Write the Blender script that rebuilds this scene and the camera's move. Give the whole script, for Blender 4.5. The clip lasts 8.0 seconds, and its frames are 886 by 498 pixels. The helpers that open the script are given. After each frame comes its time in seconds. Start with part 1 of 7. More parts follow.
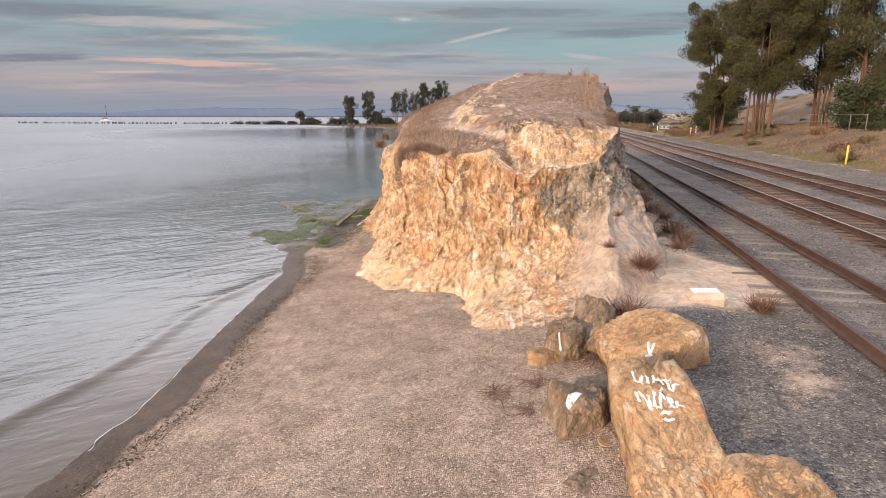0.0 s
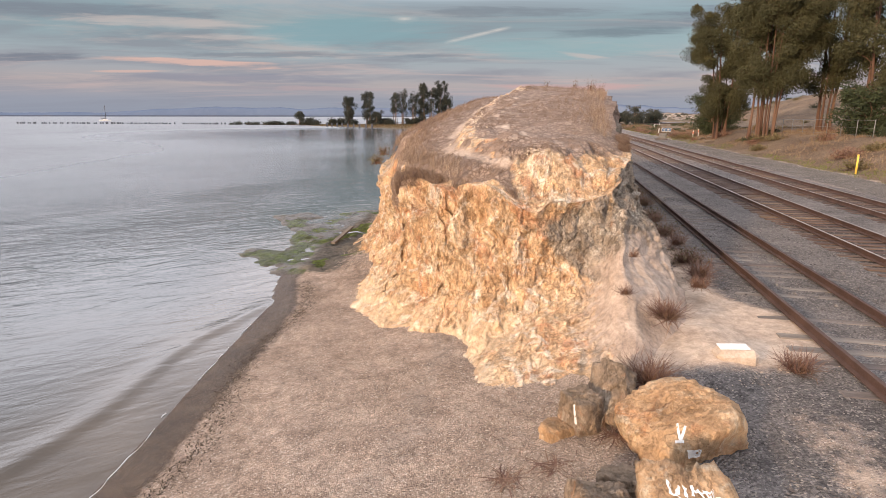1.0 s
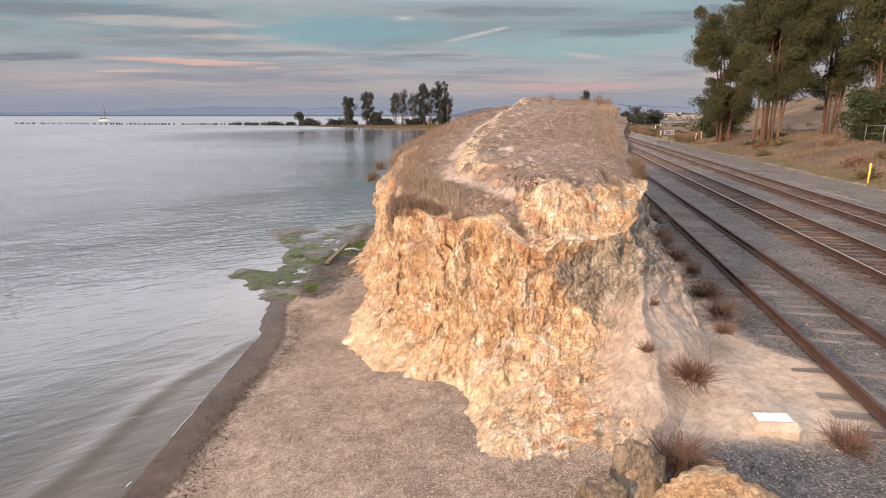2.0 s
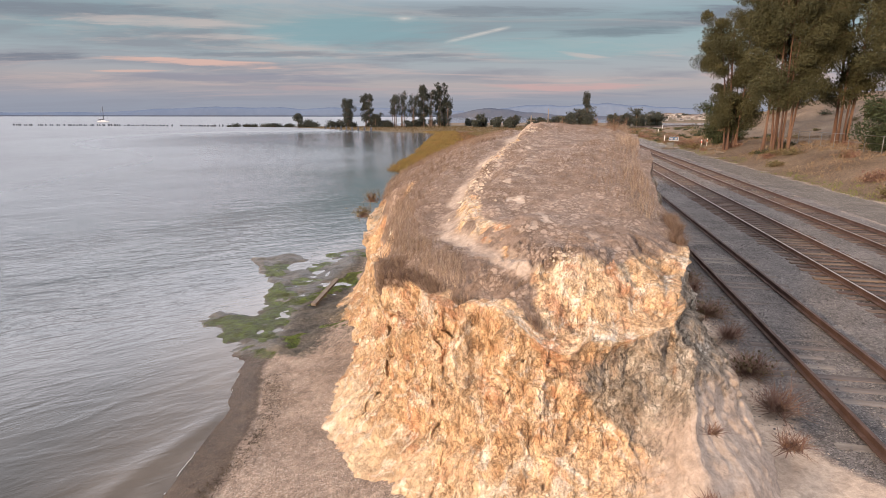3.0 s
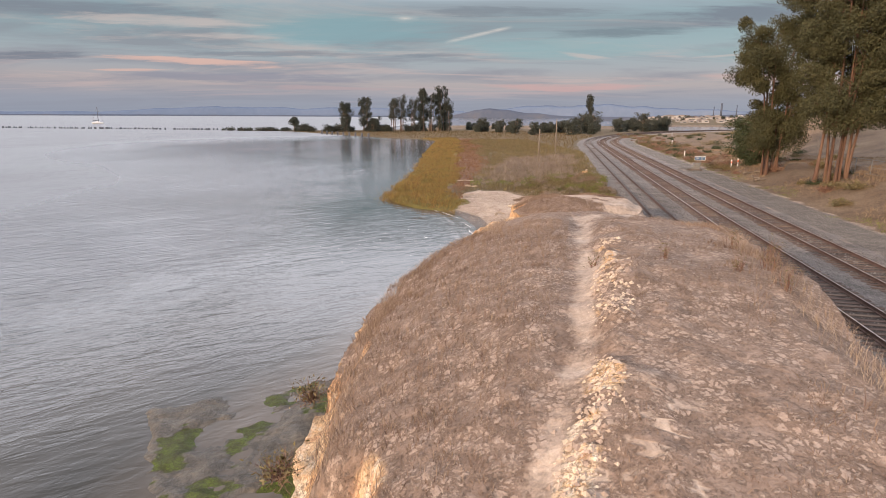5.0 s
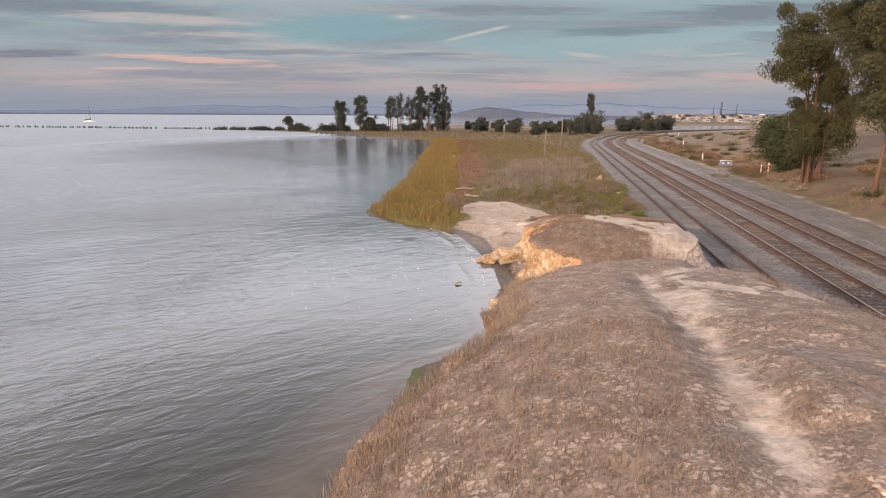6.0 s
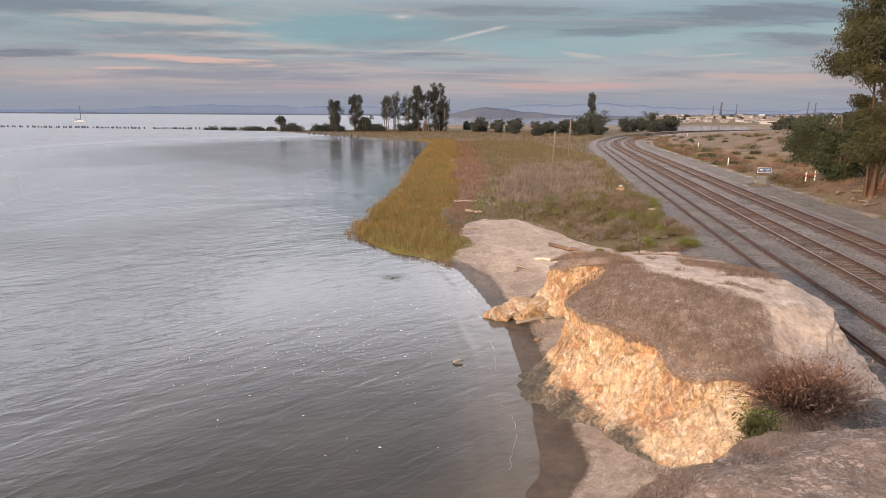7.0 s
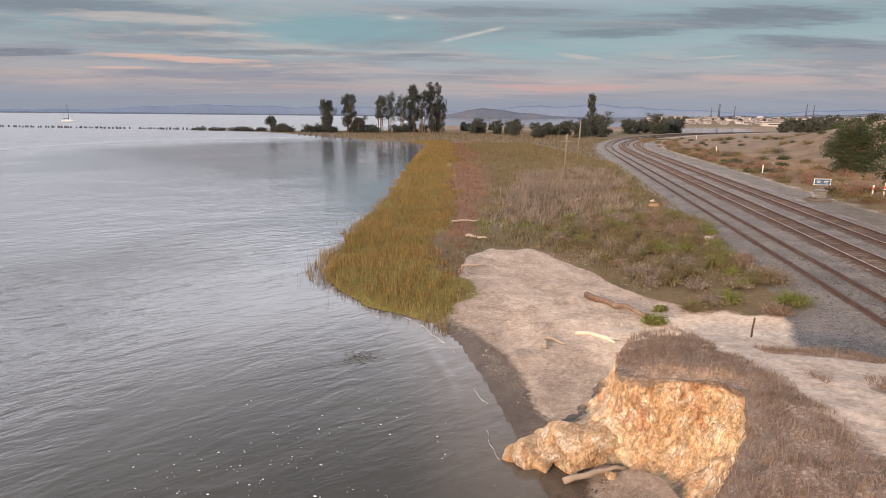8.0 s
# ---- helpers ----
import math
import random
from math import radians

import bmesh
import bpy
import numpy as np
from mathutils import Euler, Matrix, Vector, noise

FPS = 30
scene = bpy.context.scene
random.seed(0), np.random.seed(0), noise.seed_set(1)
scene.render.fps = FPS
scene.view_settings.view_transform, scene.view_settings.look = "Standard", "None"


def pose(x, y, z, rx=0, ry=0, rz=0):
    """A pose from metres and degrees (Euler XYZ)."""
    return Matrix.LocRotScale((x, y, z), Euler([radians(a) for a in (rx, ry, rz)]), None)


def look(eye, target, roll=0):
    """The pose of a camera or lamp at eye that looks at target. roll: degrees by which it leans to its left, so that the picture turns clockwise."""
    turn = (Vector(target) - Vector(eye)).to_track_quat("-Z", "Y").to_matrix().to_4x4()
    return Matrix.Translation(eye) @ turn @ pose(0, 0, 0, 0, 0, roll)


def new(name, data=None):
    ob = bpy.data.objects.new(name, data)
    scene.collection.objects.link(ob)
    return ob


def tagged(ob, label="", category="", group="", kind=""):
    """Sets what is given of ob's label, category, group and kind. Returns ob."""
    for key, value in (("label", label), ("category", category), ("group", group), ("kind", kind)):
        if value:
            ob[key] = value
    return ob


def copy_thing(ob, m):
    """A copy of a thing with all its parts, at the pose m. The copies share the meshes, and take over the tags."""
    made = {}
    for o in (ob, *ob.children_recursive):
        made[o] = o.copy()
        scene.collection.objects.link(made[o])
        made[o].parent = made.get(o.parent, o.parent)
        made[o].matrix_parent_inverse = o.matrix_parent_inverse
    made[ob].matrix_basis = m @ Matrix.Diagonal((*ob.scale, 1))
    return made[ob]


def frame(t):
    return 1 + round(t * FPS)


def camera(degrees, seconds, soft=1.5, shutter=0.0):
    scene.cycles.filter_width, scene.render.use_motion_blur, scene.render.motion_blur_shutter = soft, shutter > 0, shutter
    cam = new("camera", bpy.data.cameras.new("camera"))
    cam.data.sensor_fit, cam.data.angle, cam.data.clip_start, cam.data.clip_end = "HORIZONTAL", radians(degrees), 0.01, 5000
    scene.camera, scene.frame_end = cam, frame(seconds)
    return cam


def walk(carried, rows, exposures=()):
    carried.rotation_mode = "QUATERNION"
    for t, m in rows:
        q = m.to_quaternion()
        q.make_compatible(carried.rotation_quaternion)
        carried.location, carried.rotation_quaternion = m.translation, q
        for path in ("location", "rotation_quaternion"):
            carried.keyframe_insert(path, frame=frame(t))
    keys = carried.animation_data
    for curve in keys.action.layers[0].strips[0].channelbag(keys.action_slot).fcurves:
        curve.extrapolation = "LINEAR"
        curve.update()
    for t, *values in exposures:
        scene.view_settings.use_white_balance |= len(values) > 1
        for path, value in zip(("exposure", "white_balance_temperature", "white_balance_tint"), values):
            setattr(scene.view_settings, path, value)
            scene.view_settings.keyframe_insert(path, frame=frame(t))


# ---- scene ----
cam = camera(76.00, 8.0, soft=0.8)
PATH = [
    (0, (0.000, -0.100, 2.910), (-0.001, 1.848, 2.456), 0.1),
    (0.5, (-0.002, 0.480, 3.190), (-0.002, 2.428, 2.735), 0.1),
    (1, (-0.008, 1.010, 3.480), (-0.008, 2.957, 3.024), 0.1),
    (1.2, (-0.008, 1.215, 3.591), (-0.008, 3.162, 3.135), 0.1),
    (2.3, (0.022, 2.815, 4.205), (0.022, 4.762, 3.747), 0.05),
    (2.5, (0.026, 3.289, 4.390), (0.027, 5.236, 3.932), 0.05),
    (3, (0.056, 4.608, 4.870), (0.056, 6.555, 4.413), 0.1),
    (3.5, (0.059, 5.909, 5.382), (0.059, 7.857, 4.925), 0.2),
    (4, (0.071, 8.250, 6.329), (0.069, 10.197, 5.871), 0.3),
    (4.5, (0.050, 11.300, 7.197), (0.048, 13.247, 6.740), 0.3),
    (5, (0.040, 14.640, 7.133), (0.040, 16.587, 6.676), 0.3),
    (5.2, (0.045, 16.060, 7.135), (0.046, 18.007, 6.678), 0.3),
    (6.3, (0.245, 26.130, 7.275), (0.252, 28.076, 6.813), 0.33),
    (6.5, (0.276, 28.113, 7.271), (0.284, 30.059, 6.809), 0.33),
    (7, (0.405, 33.174, 7.230), (0.417, 35.120, 6.769), 0.4),
    (7.5, (0.470, 38.479, 7.190), (0.488, 40.425, 6.729), 0.42),
    (8, (0.604, 44.130, 7.104), (0.628, 46.077, 6.646), 0.6),
]
walk(cam, [(t, look(eye, target, roll)) for t, eye, target, roll in PATH])

# ---- light ----
SUN_AZ, SUN_EL = radians(222), radians(13)   # compass bearing of the sun from +y, clockwise
sun_dir = Vector((math.sin(SUN_AZ) * math.cos(SUN_EL), math.cos(SUN_AZ) * math.cos(SUN_EL), math.sin(SUN_EL)))
lamp = bpy.data.lights.new("sun", "SUN")
lamp.energy, lamp.angle, lamp.color = 5.0, radians(4), (1.0, 0.70, 0.44)
sun = new("sun", lamp)
sun.matrix_world = look(sun_dir * 50, (0, 0, 0))
scene.view_settings.exposure = 0.0


class Nodes:
    """A short hand for node trees."""

    def __init__(self, tree):
        self.tree = tree
        tree.nodes.clear()

    def add(self, kind, values=None, **props):
        n = self.tree.nodes.new(kind)
        for k, v in props.items():
            setattr(n, k, v)
        for k, v in (values or {}).items():
            if isinstance(v, bpy.types.NodeSocket):
                self.tree.links.new(v, n.inputs[k])
            else:
                n.inputs[k].default_value = v
        return n

    def math(self, op, a, b=0.0, clamp=False):
        return self.add("ShaderNodeMath", {0: a, 1: b}, operation=op, use_clamp=clamp).outputs[0]

    def noise(self, vec, scale, detail=4.0, rough=0.55, distort=0.0):
        return self.add("ShaderNodeTexNoise", {"Vector": vec, "Scale": scale, "Detail": detail, "Roughness": rough, "Distortion": distort}).outputs[0]

    def ramp(self, fac, stops, mode="LINEAR"):
        n = self.add("ShaderNodeValToRGB", {0: fac})
        n.color_ramp.interpolation = mode
        e = n.color_ramp.elements
        while len(e) < len(stops):
            e.new(0.5)
        for el, (p, c) in zip(e, stops):
            el.position = p
            el.color = (*c, 1.0) if not isinstance(c, float) else (c, c, c, 1.0)
        return n.outputs[0]

    def mix(self, fac, a, b, blend="MIX"):
        n = self.add("ShaderNodeMix", data_type="RGBA", blend_type=blend)
        for k, v in ((0, fac), (6, a), (7, b)):
            if isinstance(v, bpy.types.NodeSocket):
                self.tree.links.new(v, n.inputs[k])
            elif k == 0:
                n.inputs[0].default_value = v
            else:
                n.inputs[k].default_value = (*v, 1.0)
        return n.outputs[2]


def make_world():
    w = bpy.data.worlds.new("evening_sky")
    scene.world = w
    w.use_nodes = True
    n = Nodes(w.node_tree)
    co = n.add("ShaderNodeTexCoord").outputs["Generated"]
    sep = n.add("ShaderNodeSeparateXYZ", {0: co}).outputs
    up = n.math("MAXIMUM", sep[2], 0.0)
    flat = n.math("ADD", up, 0.07)
    px, py = n.math("DIVIDE", sep[0], flat), n.math("DIVIDE", sep[1], flat)
    vec = n.add("ShaderNodeCombineXYZ", {0: n.math("MULTIPLY", px, 0.55), 1: py, 2: 0.0}).outputs[0]
    sky = n.add("ShaderNodeTexSky", sky_type="NISHITA", sun_disc=False, sun_elevation=SUN_EL, sun_rotation=SUN_AZ, air_density=1.2, dust_density=2.0)
    clear = n.mix(1.0, sky.outputs[0], (0.09, 0.09, 0.09), "MULTIPLY")
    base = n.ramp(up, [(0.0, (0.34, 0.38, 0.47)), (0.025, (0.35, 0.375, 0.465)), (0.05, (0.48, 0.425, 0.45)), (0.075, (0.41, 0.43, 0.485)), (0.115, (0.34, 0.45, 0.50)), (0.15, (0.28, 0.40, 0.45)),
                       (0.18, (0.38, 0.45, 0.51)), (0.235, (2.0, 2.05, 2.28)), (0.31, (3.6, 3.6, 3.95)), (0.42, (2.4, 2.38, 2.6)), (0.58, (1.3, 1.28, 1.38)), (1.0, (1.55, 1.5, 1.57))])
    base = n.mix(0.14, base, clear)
    # dull grey sheets, then brighter rosy streaks
    sheet = n.ramp(n.noise(vec, 0.62, 6, 0.6, 0.6), [(0.45, 0.0), (0.6, 1.0)])
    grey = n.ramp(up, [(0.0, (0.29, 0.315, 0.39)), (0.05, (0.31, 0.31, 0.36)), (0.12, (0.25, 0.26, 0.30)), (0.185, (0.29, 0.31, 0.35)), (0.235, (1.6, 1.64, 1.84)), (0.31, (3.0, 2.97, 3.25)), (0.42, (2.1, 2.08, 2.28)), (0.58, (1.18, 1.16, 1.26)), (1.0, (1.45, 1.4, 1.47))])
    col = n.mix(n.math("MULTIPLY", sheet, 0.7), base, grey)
    vec2 = n.add("ShaderNodeCombineXYZ", {0: n.math("MULTIPLY", px, 0.35), 1: py, 2: 3.7}).outputs[0]
    streak = n.ramp(n.noise(vec2, 1.15, 7, 0.65, 0.9), [(0.53, 0.0), (0.68, 1.0)])
    fade = n.ramp(up, [(0.015, 0.0), (0.05, 1.0), (0.14, 0.6), (0.3, 0.4)])
    rosy = n.ramp(up, [(0.0, (0.58, 0.42, 0.42)), (0.1, (0.6, 0.49, 0.46)), (0.2, (0.5, 0.48, 0.47))])
    col = n.mix(n.math("MULTIPLY", n.math("MULTIPLY", streak, fade), 0.7), col, rosy)
    # cloud banks and lit streaks over the bay: bearing, height, half length, half depth, slope, colour, strength
    ahead = n.math("MAXIMUM", sep[1], 0.05)
    az, el = n.math("DIVIDE", sep[0], ahead), n.math("DIVIDE", sep[2], ahead)
    wisp = n.add("ShaderNodeCombineXYZ", {0: n.math("MULTIPLY", az, 3.0), 1: n.math("MULTIPLY", el, 34.0), 2: 1.3}).outputs[0]
    torn = n.noise(wisp, 1.0, 7, 0.62, 0.5)
    fine = n.noise(wisp, 3.1, 6, 0.65, 0.4)
    warp = n.math("MULTIPLY", n.math("SUBTRACT", torn, 0.5), 0.022)
    slate, teal, peach, cream = (0.20, 0.22, 0.27), (0.245, 0.385, 0.43), (0.74, 0.49, 0.42), (0.56, 0.50, 0.48)
    for a, e, wide, h, slope, tone, much in ((-0.16, 0.138, 0.20, 0.030, 0.0, teal, 0.75), (0.20, 0.112, 0.22, 0.020, 0.0, (0.30, 0.44, 0.47), 0.7), (0.52, 0.105, 0.16, 0.016, 0.0, (0.32, 0.44, 0.46), 0.6),
                                          (-0.62, 0.17, 0.30, 0.016, -0.03, slate, 0.6), (-0.48, 0.152, 0.20, 0.012, -0.05, cream, 0.75), (-0.36, 0.126, 0.10, 0.004, -0.03, cream, 0.6),
                                          (-0.68, 0.094, 0.12, 0.007, 0.0, slate, 0.8), (-0.30, 0.1, 0.20, 0.008, 0.0, slate, 0.6), (-0.02, 0.1, 0.09, 0.005, 0.02, slate, 0.6), (-0.43, 0.087, 0.19, 0.0065, -0.035, peach, 0.85), (-0.53, 0.072, 0.075, 0.004, 0.0, peach, 0.65),
                                          (-0.36, 0.062, 0.30, 0.010, 0.0, (0.27, 0.275, 0.345), 0.7), (-0.2, 0.046, 0.16, 0.005, 0.0, (0.5, 0.38, 0.39), 0.6), (0.22, 0.049, 0.17, 0.006, 0.0, (0.6, 0.40, 0.39), 0.8), (0.55, 0.066, 0.14, 0.008, 0.0, (0.58, 0.43, 0.41), 0.7),
                                          (0.10, 0.167, 0.20, 0.010, 0.02, (0.22, 0.25, 0.29), 0.7), (0.30, 0.137, 0.14, 0.010, 0.05, (0.19, 0.24, 0.28), 0.7), (0.55, 0.165, 0.24, 0.022, 0.02, slate, 0.8), (0.62, 0.128, 0.16, 0.012, -0.03, slate, 0.7), (0.24, 0.099, 0.05, 0.0035, -0.12, cream, 0.7), (0.46, 0.101, 0.07, 0.003, 0.08, cream, 0.6)):
        u = n.math("DIVIDE", n.math("SUBTRACT", az, a), wide)
        v = n.math("DIVIDE", n.math("ADD", n.math("SUBTRACT", n.math("SUBTRACT", el, e), n.math("MULTIPLY", n.math("SUBTRACT", az, a), slope)), warp), h)
        r = n.math("ADD", n.math("MULTIPLY", u, u), n.math("MULTIPLY", v, v))
        body = n.ramp(n.math("ADD", r, n.math("MULTIPLY", n.math("SUBTRACT", fine, 0.5), 2.4)), [(0.0, 1.0), (1.0, 0.0)], "EASE")
        col = n.mix(n.math("MULTIPLY", n.math("MULTIPLY", body, much), n.ramp(sep[1], [(0.2, 0.0), (0.5, 1.0)])), col, tone)
    # a vapour trail and one small bright cloud
    off = n.math("ABSOLUTE", n.math("SUBTRACT", n.math("SUBTRACT", el, n.math("MULTIPLY", az, 0.222)), 0.1192))
    trail = n.math("MULTIPLY", n.ramp(off, [(0.0, 1.0), (0.0013, 0.0)]), n.ramp(az, [(-0.012, 0.0), (0.02, 1.0), (0.09, 1.0), (0.115, 0.0)]))
    puff = n.add("ShaderNodeVectorMath", {0: n.add("ShaderNodeCombineXYZ", {0: n.math("MULTIPLY", az, 0.3), 1: el, 2: 0.0}).outputs[0], 1: (-0.0192, 0.1565, 0)}, operation="DISTANCE").outputs["Value"]
    trail = n.math("MAXIMUM", trail, n.ramp(puff, [(0.001, 1.0), (0.0048, 0.0)]))
    col = n.mix(n.math("MULTIPLY", trail, n.ramp(n.noise(vec, 6.0, 4, 0.6), [(0.3, 0.25), (0.6, 0.8)])), col, (0.74, 0.68, 0.63))
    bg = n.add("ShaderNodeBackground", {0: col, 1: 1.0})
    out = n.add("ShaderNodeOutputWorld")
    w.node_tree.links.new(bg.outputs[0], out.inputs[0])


make_world()


# ---- materials ----
def surface(name, colours, scale=3.0, fine=40.0, rough=0.9, bump=0.4, dist=0.02, spots=None, isle=0.0, each=0.0, metal=0.0, spec=0.3, stretch=None, edges=None):
    """Two scales of noise between colours, fine relief, and optional specks, cracks and variation from piece to piece."""
    m = bpy.data.materials.new(name)
    m.use_nodes = True
    n = Nodes(m.node_tree)
    co = n.add("ShaderNodeTexCoord").outputs["Object"]
    if stretch:
        co = n.add("ShaderNodeMapping", {0: co, 3: stretch}).outputs[0]
    big, small = n.noise(co, scale, 5, 0.6), n.noise(co, fine, 3, 0.6)
    t = n.math("ADD", n.math("MULTIPLY", big, 0.65), n.math("MULTIPLY", small, 0.35))
    k = len(colours)
    col = n.ramp(t, [(0.32 + 0.36 * i / max(1, k - 1), c) for i, c in enumerate(colours)])
    high = n.math("ADD", n.math("MULTIPLY", big, 0.5), small)
    if spots:
        size, amount, c = spots
        v = n.add("ShaderNodeTexVoronoi", {"Vector": co, "Scale": size}).outputs
        pick = n.ramp(n.add("ShaderNodeSeparateColor", {0: v[1]}).outputs[0], [(1 - amount - 0.02, 0.0), (1 - amount, 1.0)])
        col = n.mix(pick, col, c)
        high = n.math("SUBTRACT", high, n.math("MULTIPLY", v[0], 0.8))
    if edges:
        size, wide, c = edges
        warp = n.add("ShaderNodeVectorMath", {0: co, 1: n.add("ShaderNodeTexNoise", {"Vector": co, "Scale": size * 0.8, "Detail": 3.0}).outputs[1]}, operation="ADD").outputs[0]
        v = n.add("ShaderNodeTexVoronoi", {"Vector": warp, "Scale": size}, feature="DISTANCE_TO_EDGE").outputs[0]
        crack = n.ramp(v, [(0.0, 1.0), (wide, 0.0)])
        col = n.mix(n.math("MULTIPLY", crack, n.ramp(big, [(0.42, 0.0), (0.55, 1.0)])), col, c)
        high = n.math("SUBTRACT", high, crack)
    for amount, node in ((isle, n.add("ShaderNodeNewGeometry").outputs["Random Per Island"]), (each, n.add("ShaderNodeObjectInfo").outputs["Random"])):
        if amount:
            val = n.math("ADD", n.math("MULTIPLY", node, 2 * amount), 1 - amount)
            hsv = n.add("ShaderNodeHueSaturation", {"Color": col, "Value": val, "Hue": n.math("ADD", n.math("MULTIPLY", node, 0.03), 0.485)})
            col = hsv.outputs[0]
    b = n.add("ShaderNodeBump", {"Strength": bump, "Distance": dist, "Height": high})
    p = n.add("ShaderNodeBsdfPrincipled", {"Base Color": col, "Roughness": rough, "Metallic": metal, "Specular IOR Level": spec, "Normal": b.outputs[0]})
    n.tree.links.new(p.outputs[0], n.add("ShaderNodeOutputMaterial").inputs[0])
    return m


def layered(name, base, layers, rough=0.92, wet=None):
    """Ground: colour sets laid over one another by the masks stored on the mesh. base, layer: (colours, scale, fine, specks, relief)."""
    m = bpy.data.materials.new(name)
    m.use_nodes = True
    n = Nodes(m.node_tree)
    co = n.add("ShaderNodeTexCoord").outputs["Object"]

    def coat(colours, scale=1, fine=1, specks=None, relief=1):
        if callable(colours):
            return colours(n, co)
        big, small = n.noise(co, scale, 5, 0.6), n.noise(co, fine, 4, 0.65)
        t = n.math("ADD", n.math("MULTIPLY", big, 0.6), n.math("MULTIPLY", small, 0.4))
        col = n.ramp(t, [(0.34 + 0.32 * i / (len(colours) - 1), c) for i, c in enumerate(colours)])
        col = n.mix(1.0, col, n.ramp(n.noise(co, 5.5, 6, 0.7, 0.4), [(0.36, 0.74), (0.5, 1.0), (0.64, 1.2)]), "MULTIPLY")
        high = n.math("ADD", n.math("MULTIPLY", small, relief), n.math("MULTIPLY", n.noise(co, 4.2, 3, 0.55), 1.6 * relief))
        if specks:
            size, amount, c = specks
            v = n.add("ShaderNodeTexVoronoi", {"Vector": co, "Scale": size}).outputs
            shade = n.add("ShaderNodeSeparateColor", {0: v[1]}).outputs
            col = n.mix(1.0, col, n.ramp(shade[1], [(0.0, 0.58), (0.5, 1.0), (1.0, 1.42)]), "MULTIPLY")
            col = n.mix(n.ramp(shade[0], [(1 - amount - 0.01, 0.0), (1 - amount, 1.0)]), col, c)
            high = n.math("SUBTRACT", high, n.math("MULTIPLY", v[0], relief * 1.2))
        return col, high

    col, high = coat(*base)
    edge = n.math("MULTIPLY", n.math("SUBTRACT", n.noise(co, 6.0, 5, 0.65), 0.5), 0.9)
    rough_v = rough
    for mask, *rest in layers:
        f = n.add("ShaderNodeAttribute", attribute_name=mask).outputs["Fac"]
        f = n.ramp(n.math("ADD", f, n.math("MULTIPLY", edge, n.math("MULTIPLY", n.math("MULTIPLY", f, n.math("SUBTRACT", 1.0, f)), 4.0))), [(0.3, 0.0), (0.7, 1.0)])
        c2, h2 = coat(*rest)
        col = n.mix(f, col, c2)
        high = n.add("ShaderNodeMix", {0: f, 2: high, 3: h2}, data_type="FLOAT").outputs[0]
    values = {"Base Color": col, "Roughness": rough_v, "Specular IOR Level": 0.25}
    if wet:
        f = n.add("ShaderNodeAttribute", attribute_name=wet).outputs["Fac"]
        values["Roughness"] = n.add("ShaderNodeMix", {0: f, 2: rough, 3: 0.42}, data_type="FLOAT").outputs[0]
    values["Normal"] = n.add("ShaderNodeBump", {"Strength": 0.9, "Distance": 0.03, "Height": high}).outputs[0]
    p = n.add("ShaderNodeBsdfPrincipled", values)
    n.tree.links.new(p.outputs[0], n.add("ShaderNodeOutputMaterial").inputs[0])
    return m


WATER = -1.65


